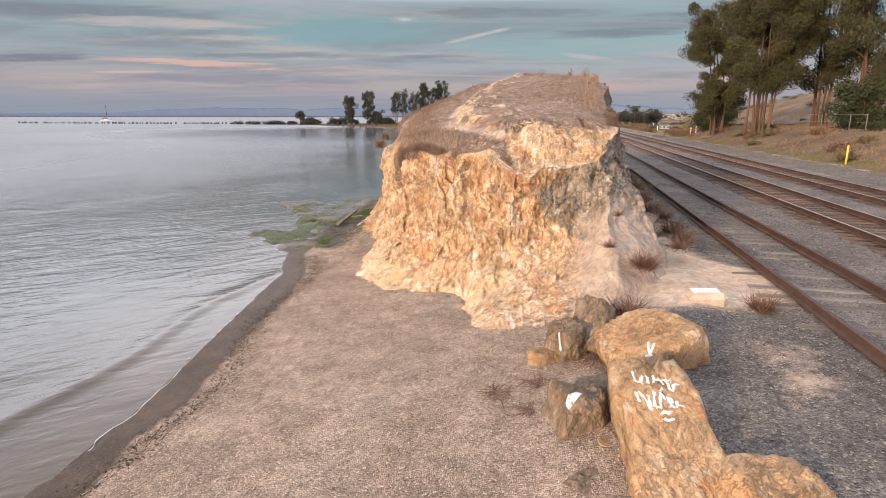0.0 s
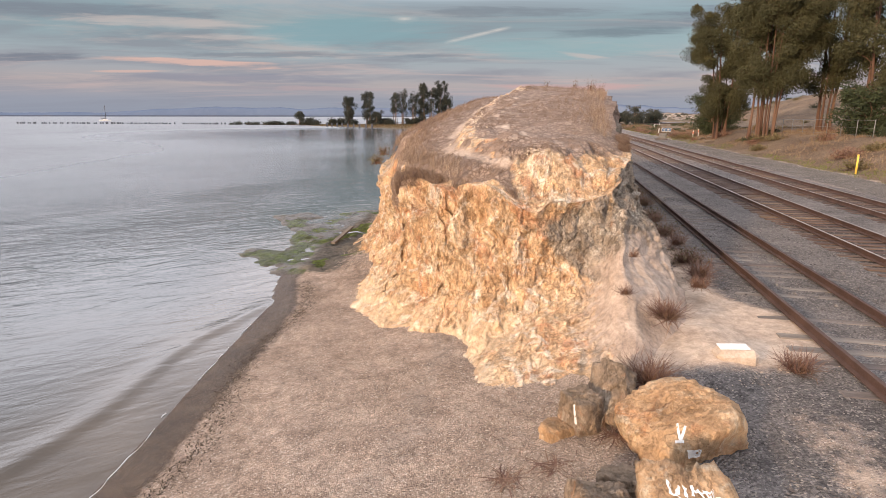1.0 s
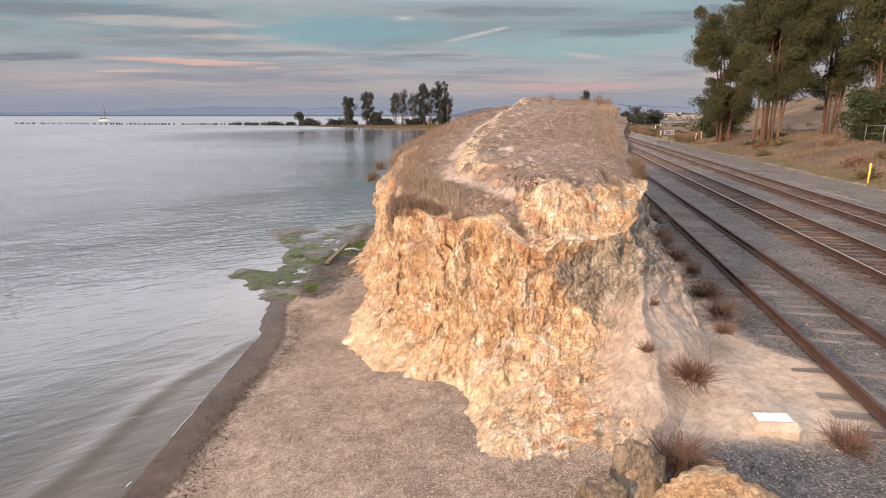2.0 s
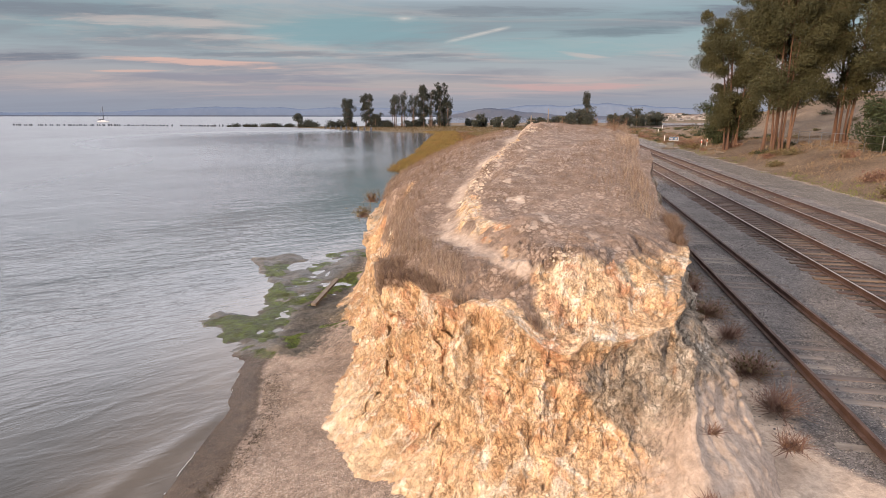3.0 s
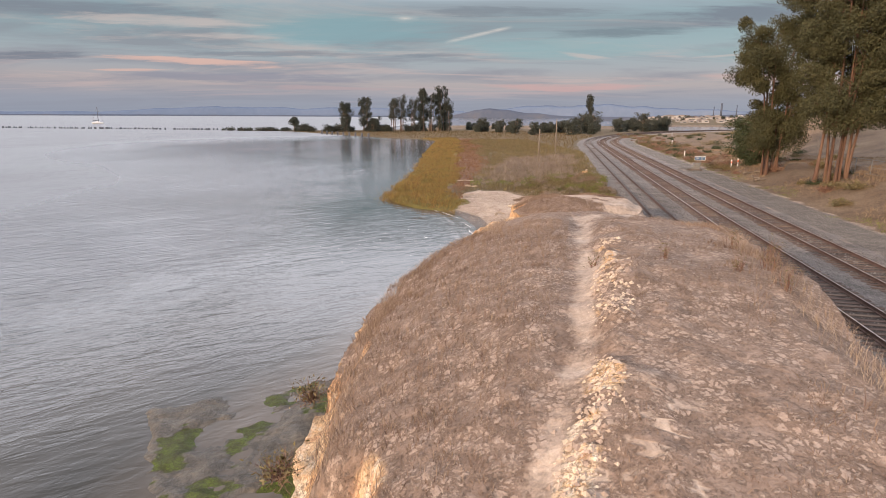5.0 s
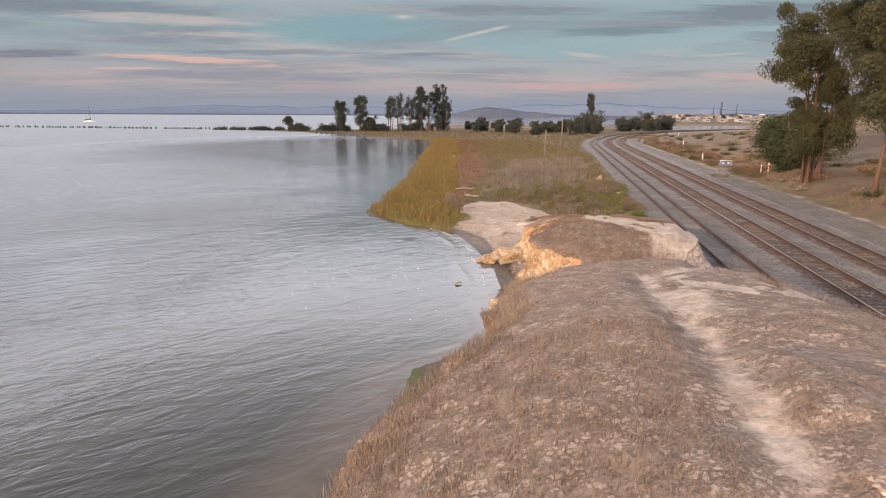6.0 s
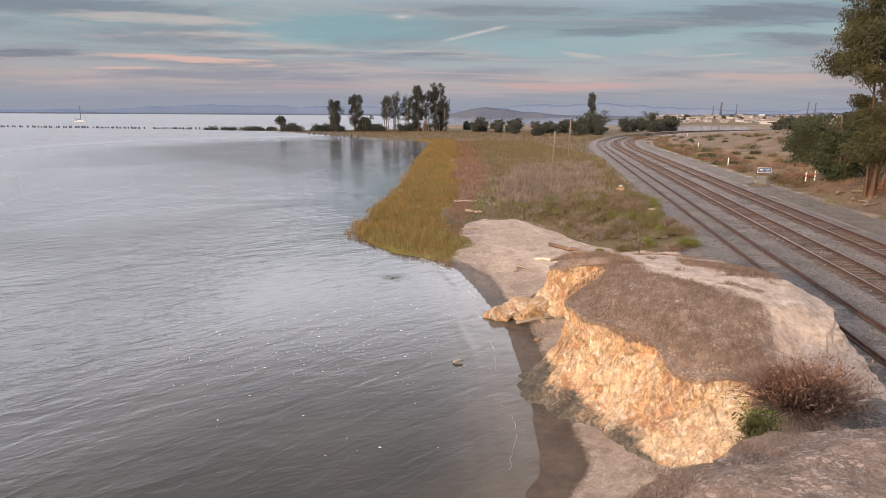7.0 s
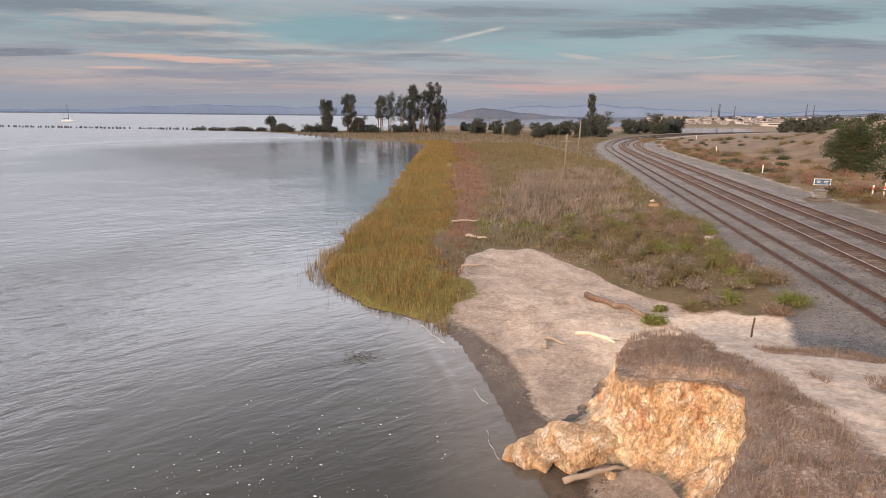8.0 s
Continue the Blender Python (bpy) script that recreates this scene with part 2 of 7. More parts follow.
def water_material():
    m = bpy.data.materials.new("bay_water")
    m.use_nodes = True
    n = Nodes(m.node_tree)
    co = n.add("ShaderNodeTexCoord").outputs["Object"]
    def turned(along, cx, cy, stretch):
        u = n.add("ShaderNodeVectorMath", {0: co, 1: (cx, cy, 0)}, operation="DOT_PRODUCT").outputs["Value"]
        v = n.add("ShaderNodeVectorMath", {0: co, 1: (cy, -cx, 0)}, operation="DOT_PRODUCT").outputs["Value"]
        return n.add("ShaderNodeCombineXYZ", {0: n.math("MULTIPLY", u, stretch), 1: v, 2: along}).outputs[0]

    # chop of three sizes, its crests slightly askew to one another
    a = n.noise(turned(0.0, 0.80, 0.60, 0.40), 1.25, 2, 0.5, 0.7)
    b = n.noise(turned(4.0, 0.88, 0.475, 0.42), 3.4, 3, 0.55, 0.6)
    d = n.noise(turned(7.0, 0.70, 0.714, 0.55), 8.5, 2, 0.5, 0.5)
    c = n.noise(turned(9.0, 0.6, 0.8, 0.35), 0.22, 2, 0.5, 0.3)
    gust = n.ramp(n.noise(co, 0.05, 4, 0.55, 0.6), [(0.35, 0.35), (0.65, 1.0)])
    h = n.math("ADD", n.math("ADD", a, n.math("MULTIPLY", b, 0.44)), n.math("ADD", n.math("MULTIPLY", d, 0.16), n.math("MULTIPLY", c, 1.1)))
    place = n.add("ShaderNodeSeparateXYZ", {0: co}).outputs
    # the open bay is ruffled by wind; the shallows and the lee of the point are smooth
    wind = n.ramp(n.math("MULTIPLY", n.math("ADD", place[0], n.math("MULTIPLY", n.noise(co, 0.03, 3, 0.5), 16.0)), -0.01), [(-0.02, 0.0), (0.12, 0.42), (0.5, 1.0)])
    lee = n.ramp(n.math("MULTIPLY", n.add("ShaderNodeVectorMath", {0: co, 1: (-18.0, 185.0, WATER)}, operation="DISTANCE").outputs["Value"], 0.01), [(0.35, 0.0), (1.3, 1.0)])
    rough = n.math("ADD", n.math("MULTIPLY", n.math("MULTIPLY", wind, lee), 0.30), 0.055)
    h = n.math("MULTIPLY", n.math("MULTIPLY", h, gust), n.math("ADD", n.math("MULTIPLY", n.math("MULTIPLY", wind, lee), 0.85), 0.13))
    bump = n.add("ShaderNodeBump", {"Strength": 1.0, "Distance": 0.22, "Height": h})
    # paler offshore: silty grey plus reflected sky brightness put into the base colour
    deep = n.ramp(n.noise(co, 0.12, 4, 0.6), [(0.3, (0.098, 0.102, 0.112)), (0.7, (0.124, 0.127, 0.138))])
    shallow = n.ramp(n.noise(co, 0.35, 5, 0.6), [(0.3, (0.028, 0.027, 0.023)), (0.7, (0.043, 0.039, 0.032))])
    mud = n.mix(n.add("ShaderNodeAttribute", attribute_name="shallow").outputs["Fac"], deep, shallow)
    silt = n.ramp(n.noise(co, 0.6, 5, 0.6), [(0.3, (0.075, 0.061, 0.048)), (0.7, (0.115, 0.094, 0.075))])
    mud = n.mix(n.add("ShaderNodeAttribute", attribute_name="edge").outputs["Fac"], mud, silt)
    p = n.add("ShaderNodeBsdfPrincipled", {"Base Color": mud, "Roughness": rough, "IOR": 1.34, "Specular IOR Level": 0.5, "Normal": bump.outputs[0]})
    n.tree.links.new(p.outputs[0], n.add("ShaderNodeOutputMaterial").inputs[0])
    return m


SAND = ([(0.24, 0.181, 0.143), (0.40, 0.305, 0.246), (0.56, 0.448, 0.367)], 1.1, 26.0, (58.0, 0.05, (0.7, 0.62, 0.54)), 1.5)
WETSAND = ([(0.045, 0.031, 0.022), (0.082, 0.057, 0.040), (0.125, 0.09, 0.065)], 1.5, 40.0, (90.0, 0.03, (0.25, 0.2, 0.16)), 0.4)
BALLAST = ([(0.09, 0.081, 0.078), (0.168, 0.151, 0.144), (0.258, 0.231, 0.218)], 0.5, 18.0, (40.0, 0.06, (0.34, 0.3, 0.265)), 1.6)
OILY = ([(0.035, 0.027, 0.024), (0.06, 0.046, 0.04), (0.10, 0.08, 0.07)], 1.2, 18.0, (22.0, 0.04, (0.25, 0.21, 0.18)), 1.6)
APRON = ([(0.36, 0.27, 0.205), (0.46, 0.355, 0.275), (0.55, 0.445, 0.355)], 1.3, 26.0, None, 0.6)
DRY = ([(0.085, 0.056, 0.037), (0.16, 0.108, 0.07), (0.25, 0.178, 0.118)], 0.2, 14.0, (25.0, 0.08, (0.12, 0.09, 0.06)), 1.2)
MARSH = ([(0.06, 0.048, 0.022), (0.105, 0.073, 0.036), (0.15, 0.1, 0.055)], 0.15, 9.0, None, 1.0)
CORD = ([(0.085, 0.085, 0.02), (0.14, 0.105, 0.025), (0.18, 0.105, 0.03)], 0.12, 9.0, None, 1.0)
REDDISH = ([(0.10, 0.052, 0.03), (0.14, 0.073, 0.042), (0.16, 0.095, 0.05)], 0.2, 9.0, None, 1.0)
ROADDIRT = ([(0.09, 0.077, 0.067), (0.135, 0.116, 0.102), (0.185, 0.16, 0.14)], 0.5, 22.0, (40.0, 0.05, (0.4, 0.36, 0.32)), 0.7)
ROCKFLAT = ([(0.04, 0.036, 0.03), (0.085, 0.074, 0.061), (0.16, 0.135, 0.105)], 1.4, 9.0, None, 1.6)
ALGAE = ([(0.04, 0.044, 0.018), (0.085, 0.105, 0.022), (0.16, 0.23, 0.03)], 3.6, 22.0, (70.0, 0.1, (0.06, 0.06, 0.03)), 1.6)
GRIT = ([(0.16, 0.13, 0.108), (0.28, 0.222, 0.184), (0.42, 0.338, 0.28)], 1.6, 22.0, (48.0, 0.05, (0.55, 0.5, 0.44)), 1.8)
ground_mat = layered("shore_ground", SAND, [("mud", *WETSAND), ("apron", *APRON), ("dry", *DRY), ("marsh", *MARSH), ("cord", *CORD), ("red", *REDDISH), ("track", *ROADDIRT), ("ballast", *BALLAST), ("oily", *OILY), ("rock", *ROCKFLAT), ("algae", *ALGAE), ("grit", *GRIT)], wet="mud")


def cliff(colours, rust, crust, crack, open_cracks=1.0, cells=1.0):
    """Crumbling rock: patches, rust, pale crust, and two sizes of fine cracks."""

    def coat(n, co):
        flat = n.add("ShaderNodeMapping", {0: co, 3: (1, 1, 0.55)}).outputs[0]
        a, b, c = n.noise(flat, 0.8, 4, 0.6, 0.4), n.noise(flat, 3.5, 5, 0.65, 0.6), n.noise(co, 17.0, 4, 0.65)
        t = n.math("ADD", n.math("ADD", n.math("MULTIPLY", a, 0.42), n.math("MULTIPLY", b, 0.38)), n.math("MULTIPLY", c, 0.2))
        col = n.ramp(t, [(0.36 + 0.27 * i / (len(colours) - 1), q) for i, q in enumerate(colours)])
        col = n.mix(n.math("MULTIPLY", n.ramp(n.noise(flat, 1.5, 6, 0.7, 1.0), [(0.52, 0.0), (0.62, 1.0)]), 0.7), col, rust)
        col = n.mix(n.math("MULTIPLY", n.ramp(n.noise(co, 2.3, 7, 0.72, 0.8), [(0.52, 0.0), (0.62, 1.0)]), 0.8), col, crust)
        warp = n.add("ShaderNodeTexNoise", {"Vector": co, "Scale": 3.0, "Detail": 5.0, "Roughness": 0.65}).outputs[1]
        w = n.add("ShaderNodeVectorMath", {0: warp, 1: (0.22, 0.22, 0.22), 2: flat}, operation="MULTIPLY_ADD").outputs[0]
        high = n.math("ADD", n.math("MULTIPLY", b, 0.9), n.math("MULTIPLY", c, 0.7))
        for size, dark, light, deep in ((6.0, 0.86, 1.1, 0.45), (15.0, 0.8, 1.14, 0.5), (38.0, 0.76, 1.16, 0.35)):
            v = n.add("ShaderNodeTexVoronoi", {"Vector": w, "Scale": size}).outputs
            pick = n.add("ShaderNodeSeparateColor", {0: v[1]}).outputs[0]
            col = n.mix(1.0, col, n.ramp(pick, [(0.0, 1 - (1 - dark) * cells), (0.5, 1.0), (1.0, 1 + (light - 1) * cells)]), "MULTIPLY")
            high = n.math("ADD", high, n.math("MULTIPLY", n.math("SUBTRACT", pick, v[0]), deep * cells))
        split = n.add("ShaderNodeTexVoronoi", {"Vector": w, "Scale": 5.5}, feature="DISTANCE_TO_EDGE").outputs[0]
        split = n.math("MULTIPLY", n.ramp(split, [(0.0, 1.0), (0.022, 0.0)]), n.ramp(n.noise(co, 0.9, 3, 0.6), [(0.45, 0.0), (0.58, 1.0)]))
        col = n.mix(n.math("MULTIPLY", split, 0.6 * open_cracks), col, crack)
        high = n.math("SUBTRACT", high, n.math("MULTIPLY", split, 0.8 * open_cracks))
        for size, wide, much in ((0.9, 0.005, 0.8), (2.4, 0.008, 0.55), (5.0, 0.012, 0.4)):
            ridge_line = n.math("ABSOLUTE", n.math("SUBTRACT", n.noise(w, size, 5, 0.6, 0.3), 0.5))
            line = n.ramp(ridge_line, [(0.0, 1.0), (wide, 0.0)])
            col = n.mix(n.math("MULTIPLY", line, much * open_cracks), col, crack)
            high = n.math("SUBTRACT", high, n.math("MULTIPLY", line, 0.9 * open_cracks))
        return col, n.math("MULTIPLY", high, 1.9)

    return (coat,)


ROCK = cliff([(0.50, 0.28, 0.15), (0.64, 0.41, 0.235), (0.73, 0.52, 0.33), (0.79, 0.62, 0.455)], (0.54, 0.255, 0.145), (0.82, 0.73, 0.61), (0.27, 0.15, 0.095), 0.85, 0.9)
POWDER = cliff([(0.60, 0.41, 0.25), (0.70, 0.52, 0.345), (0.78, 0.62, 0.445)], (0.66, 0.42, 0.27), (0.84, 0.74, 0.6), (0.40, 0.26, 0.17), 0.45, 0.5)
# the same rock in shade: a greyer, darker coat for the bluff's right side
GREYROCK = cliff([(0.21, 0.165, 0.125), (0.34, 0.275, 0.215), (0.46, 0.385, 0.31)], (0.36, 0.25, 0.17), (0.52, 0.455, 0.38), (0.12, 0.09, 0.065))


def cracked_soil(n, co):
    """Trampled litter with paler plates of dried soil."""
    mid, fine = n.noise(co, 3.2, 5, 0.65, 0.5), n.noise(co, 24.0, 4, 0.65)
    t = n.math("ADD", n.math("MULTIPLY", mid, 0.6), n.math("MULTIPLY", fine, 0.4))
    col = n.ramp(t, [(0.36, (0.13, 0.088, 0.066)), (0.5, (0.21, 0.148, 0.114)), (0.64, (0.30, 0.22, 0.175))])
    warp = n.add("ShaderNodeTexNoise", {"Vector": co, "Scale": 5.0, "Detail": 6.0, "Roughness": 0.75}).outputs[1]
    w = n.add("ShaderNodeVectorMath", {0: warp, 1: (0.3, 0.3, 0.3), 2: co}, operation="MULTIPLY_ADD").outputs[0]
    v = n.add("ShaderNodeTexVoronoi", {"Vector": w, "Scale": 8.0}, feature="DISTANCE_TO_EDGE").outputs[0]
    plate = n.math("MULTIPLY", n.ramp(v, [(0.08, 0.0), (0.13, 1.0)]), n.ramp(n.noise(w, 2.2, 7, 0.8), [(0.455, 0.0), (0.51, 1.0)]))
    col = n.mix(n.math("MULTIPLY", plate, 0.72), col, n.ramp(fine, [(0.35, (0.33, 0.24, 0.19)), (0.65, (0.48, 0.375, 0.305))]))
    return col, n.math("ADD", n.math("ADD", n.math("MULTIPLY", mid, 1.6), n.math("MULTIPLY", fine, 0.8)), n.math("MULTIPLY", plate, 0.7))


TOPSOIL = (cracked_soil,)
PALE = ([(0.26, 0.195, 0.155), (0.37, 0.288, 0.232), (0.48, 0.385, 0.312)], 1.6, 20.0, None, 0.7)
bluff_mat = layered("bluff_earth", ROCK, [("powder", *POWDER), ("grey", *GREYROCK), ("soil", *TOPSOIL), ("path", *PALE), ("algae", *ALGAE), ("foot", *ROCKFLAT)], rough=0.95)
water_mat = water_material()


def blades(name, colours, rough=0.8):
    return surface(name, colours, 0.5, 6.0, rough, 0.0, 0.01, isle=0.35, spec=0.2)


grass_mat = blades("dry_grass", [(0.125, 0.082, 0.06), (0.20, 0.138, 0.104), (0.29, 0.212, 0.163)])
wrack_mat = blades("dried_seaweed", [(0.04, 0.03, 0.02), (0.07, 0.052, 0.036), (0.11, 0.085, 0.06)])
straw_mat = blades("straw", [(0.20, 0.142, 0.102), (0.29, 0.215, 0.162), (0.39, 0.305, 0.24)])
cord_mat = blades("cordgrass", [(0.11, 0.095, 0.028), (0.18, 0.122, 0.042), (0.25, 0.138, 0.056)])
tawny_mat = blades("tawny_grass", [(0.15, 0.097, 0.06), (0.22, 0.15, 0.095), (0.30, 0.215, 0.14)])
pickle_mat = blades("pickleweed", [(0.13, 0.062, 0.034), (0.17, 0.088, 0.048), (0.15, 0.105, 0.048)])
reed_mat = blades("reeds", [(0.125, 0.098, 0.08), (0.20, 0.158, 0.132), (0.29, 0.235, 0.198)])
scrub_mat = blades("scrub", [(0.08, 0.076, 0.034), (0.14, 0.11, 0.056), (0.21, 0.148, 0.085)])
green_mat = blades("fresh_green", [(0.085, 0.095, 0.025), (0.14, 0.145, 0.04), (0.21, 0.185, 0.065)])
far_marsh_mat = blades("far_marsh_plants", [(0.06, 0.05, 0.022), (0.105, 0.075, 0.034), (0.14, 0.085, 0.042)])
twig_mat = blades("dead_twigs", [(0.12, 0.065, 0.045), (0.19, 0.11, 0.08), (0.26, 0.17, 0.12)])
leaf_mat = surface("eucalyptus_leaves", [(0.044, 0.045, 0.026), (0.066, 0.065, 0.035), (0.094, 0.087, 0.046)], 0.35, 3.0, 0.85, 0.0, 0.01, isle=0.16, spec=0.08)
dark_leaf_mat = blades("dark_leaves", [(0.024, 0.032, 0.017), (0.042, 0.052, 0.025), (0.062, 0.068, 0.032)])
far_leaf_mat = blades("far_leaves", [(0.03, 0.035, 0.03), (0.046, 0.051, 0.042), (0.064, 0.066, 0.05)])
gum_bark_mat = surface("peeling_gum_bark", [(0.055, 0.032, 0.023), (0.11, 0.06, 0.041), (0.19, 0.12, 0.086)], 0.9, 9, 0.8, 0.5, 0.03, stretch=(1.6, 1.6, 0.12))
bark_mat = surface("eucalyptus_bark", [(0.08, 0.05, 0.036), (0.16, 0.102, 0.07), (0.26, 0.19, 0.145)], 1.2, 14, 0.85, 0.5, 0.04, stretch=(1, 1, 0.15))
rail_mat = surface("rusty_rail", [(0.05, 0.03, 0.024), (0.085, 0.05, 0.04), (0.125, 0.078, 0.063)], 2.0, 40, 0.75, 0.3, 0.004, metal=0.2)
shine_mat = surface("worn_rail_head", [(0.36, 0.31, 0.285), (0.44, 0.39, 0.36), (0.52, 0.47, 0.44)], 2.0, 30, 0.48, 0.1, 0.002, metal=0.9)
tie_mat = surface("tie_wood", [(0.055, 0.038, 0.032), (0.10, 0.067, 0.054), (0.155, 0.11, 0.09)], 2.0, 26, 0.9, 0.6, 0.012, each=0.3, isle=0.25, stretch=(0.35, 3, 1))
old_tie_mat = surface("grey_tie_wood", [(0.095, 0.078, 0.068), (0.155, 0.128, 0.113), (0.225, 0.19, 0.167)], 2.0, 26, 0.92, 0.6, 0.012, each=0.3, isle=0.25, stretch=(0.35, 3, 1))
def stone_of(name, coat, rough=0.88):
    m = bpy.data.materials.new(name)
    m.use_nodes = True
    n = Nodes(m.node_tree)
    col, high = coat[0](n, n.add("ShaderNodeTexCoord").outputs["Object"])
    b = n.add("ShaderNodeBump", {"Strength": 1.0, "Distance": 0.035, "Height": high})
    p = n.add("ShaderNodeBsdfPrincipled", {"Base Color": col, "Roughness": rough, "Specular IOR Level": 0.3, "Normal": b.outputs[0]})
    n.tree.links.new(p.outputs[0], n.add("ShaderNodeOutputMaterial").inputs[0])
    return m


cream_rock_mat = stone_of("cream_rock", ROCK)
boulder_mat = stone_of("ochre_boulder", cliff([(0.27, 0.165, 0.1), (0.43, 0.265, 0.145), (0.55, 0.355, 0.2), (0.61, 0.43, 0.27)], (0.44, 0.21, 0.10), (0.60, 0.47, 0.33), (0.14, 0.085, 0.05), 0.3, 0.45))
grey_boulder_mat = stone_of("brown_grey_boulder", cliff([(0.13, 0.1, 0.075), (0.22, 0.165, 0.12), (0.31, 0.23, 0.165), (0.38, 0.295, 0.215)], (0.32, 0.17, 0.095), (0.42, 0.35, 0.28), (0.07, 0.055, 0.04), 0.3, 0.45))
paint_mat = surface("white_paint", [(0.62, 0.60, 0.58), (0.74, 0.72, 0.70), (0.82, 0.81, 0.80)], 5, 60, 0.6, 0.3, 0.004)
pale_stone_mat = surface("pale_stone", [(0.34, 0.265, 0.205), (0.46, 0.37, 0.295), (0.57, 0.475, 0.39)], 4, 30, 0.9, 0.6, 0.02)
clod_mat = surface("dry_clods", [(0.30, 0.225, 0.17), (0.42, 0.33, 0.26), (0.52, 0.42, 0.34)], 4, 30, 0.95, 0.6, 0.02, isle=0.3)
driftwood_mat = surface("driftwood", [(0.2, 0.155, 0.12), (0.31, 0.245, 0.19), (0.43, 0.36, 0.29)], 2, 24, 0.9, 0.6, 0.01, stretch=(0.3, 3, 3))
bleached_mat = surface("bleached_wood", [(0.46, 0.38, 0.29), (0.58, 0.49, 0.39), (0.68, 0.6, 0.5)], 2, 24, 0.8, 0.4, 0.01)
pole_mat = surface("pole_wood", [(0.12, 0.095, 0.075), (0.18, 0.145, 0.115), (0.24, 0.2, 0.16)], 2, 24, 0.9, 0.5, 0.01, stretch=(2, 2, 0.2))
yellow_mat = surface("yellow_plastic", [(0.62, 0.40, 0.06), (0.72, 0.48, 0.08), (0.76, 0.55, 0.14)], 3, 40, 0.5, 0.1, 0.003)
white_mat = surface("white_plastic", [(0.66, 0.63, 0.6), (0.76, 0.74, 0.71), (0.82, 0.8, 0.78)], 4, 40, 0.5, 0.1, 0.003)
orange_mat = surface("orange_tape", [(0.62, 0.12, 0.04), (0.72, 0.16, 0.05), (0.75, 0.22, 0.08)], 4, 40, 0.5, 0.1, 0.003)
blue_mat = surface("blue_sign_face", [(0.05, 0.09, 0.18), (0.08, 0.14, 0.25), (0.12, 0.19, 0.32)], 4, 40, 0.45, 0.1, 0.003)
steel_mat = surface("weathered_steel", [(0.13, 0.125, 0.12), (0.19, 0.185, 0.18), (0.26, 0.25, 0.24)], 4, 40, 0.6, 0.2, 0.004, metal=0.3)
stone_mat = surface("ballast_stones", [(0.07, 0.062, 0.06), (0.14, 0.125, 0.12), (0.25, 0.225, 0.205)], 8, 60, 0.9, 0.3, 0.01, isle=0.45)
pebble_mat = surface("shell_pebbles", [(0.23, 0.18, 0.146), (0.35, 0.28, 0.228), (0.50, 0.42, 0.355)], 8, 60, 0.9, 0.3, 0.01, isle=0.5)
foam_mat = surface("sea_foam", [(0.55, 0.54, 0.52), (0.72, 0.71, 0.7), (0.82, 0.82, 0.82)], 12, 80, 0.6, 0.5, 0.01)
# distance haze is put into the blue-grey base colours of these hills
hill_mat = surface("hazed_far_hills", [(0.115, 0.15, 0.22), (0.13, 0.165, 0.235), (0.15, 0.18, 0.245)], 0.004, 0.03, 1.0, 0.0, 0.01, spec=0.0)
near_hill_mat = surface("hazed_mid_hills", [(0.075, 0.09, 0.125), (0.09, 0.102, 0.135), (0.115, 0.115, 0.13)], 0.006, 0.05, 1.0, 0.0, 0.01, spec=0.0)
hull_mat = surface("boat_hull", [(0.5, 0.5, 0.5), (0.62, 0.62, 0.62), (0.7, 0.7, 0.7)], 1, 10, 0.4, 0.05, 0.01)
dark_mat = surface("dark_cloth", [(0.05, 0.055, 0.07), (0.08, 0.085, 0.10), (0.11, 0.115, 0.13)], 2, 20, 0.8, 0.2, 0.01)
house_mat = surface("pale_render", [(0.24, 0.225, 0.22), (0.34, 0.315, 0.305), (0.46, 0.43, 0.415)], 0.05, 0.5, 0.9, 0.0, 0.01, each=0.3)
roof_mat = surface("roof_tiles", [(0.15, 0.125, 0.125), (0.19, 0.16, 0.155), (0.24, 0.205, 0.195)], 0.05, 0.5, 0.9, 0.0, 0.01, each=0.3)
glass_mat = surface("dark_glass", [(0.05, 0.06, 0.07), (0.07, 0.08, 0.09), (0.09, 0.1, 0.11)], 1, 10, 0.15, 0.0, 0.01)


# ---- helpers for meshes ----
rng = np.random.default_rng(7)


def lattice(i):
    h = (i[..., 0] * 374761393 + i[..., 1] * 668265263 + i[..., 2] * 1274126177).astype(np.int64) & 0xFFFFFFFF
    h = ((h ^ (h >> 13)) * 1274126177) & 0xFFFFFFFF
    h = ((h ^ (h >> 16)) * 2246822519) & 0xFFFFFFFF
    return (h ^ (h >> 15)) / 4294967295.0


def vnoise(p):
    """Smooth value noise in -1..1 at an array of places (n, 3)."""
    i = np.floor(p).astype(np.int64)
    f = p - i
    u = f * f * (3 - 2 * f)
    out = 0
    for dx in (0, 1):
        for dy in (0, 1):
            for dz in (0, 1):
                w = (u[:, 0] if dx else 1 - u[:, 0]) * (u[:, 1] if dy else 1 - u[:, 1]) * (u[:, 2] if dz else 1 - u[:, 2])
                out = out + w * lattice(i + (dx, dy, dz))
    return out * 2 - 1


def fbm(p, scale, octaves=4, gain=0.5):
    out, a = 0, 1.0
    for k in range(octaves):
        out = out + a * vnoise(p * scale * 2**k + 17.3 * k)
        a *= gain
    return out


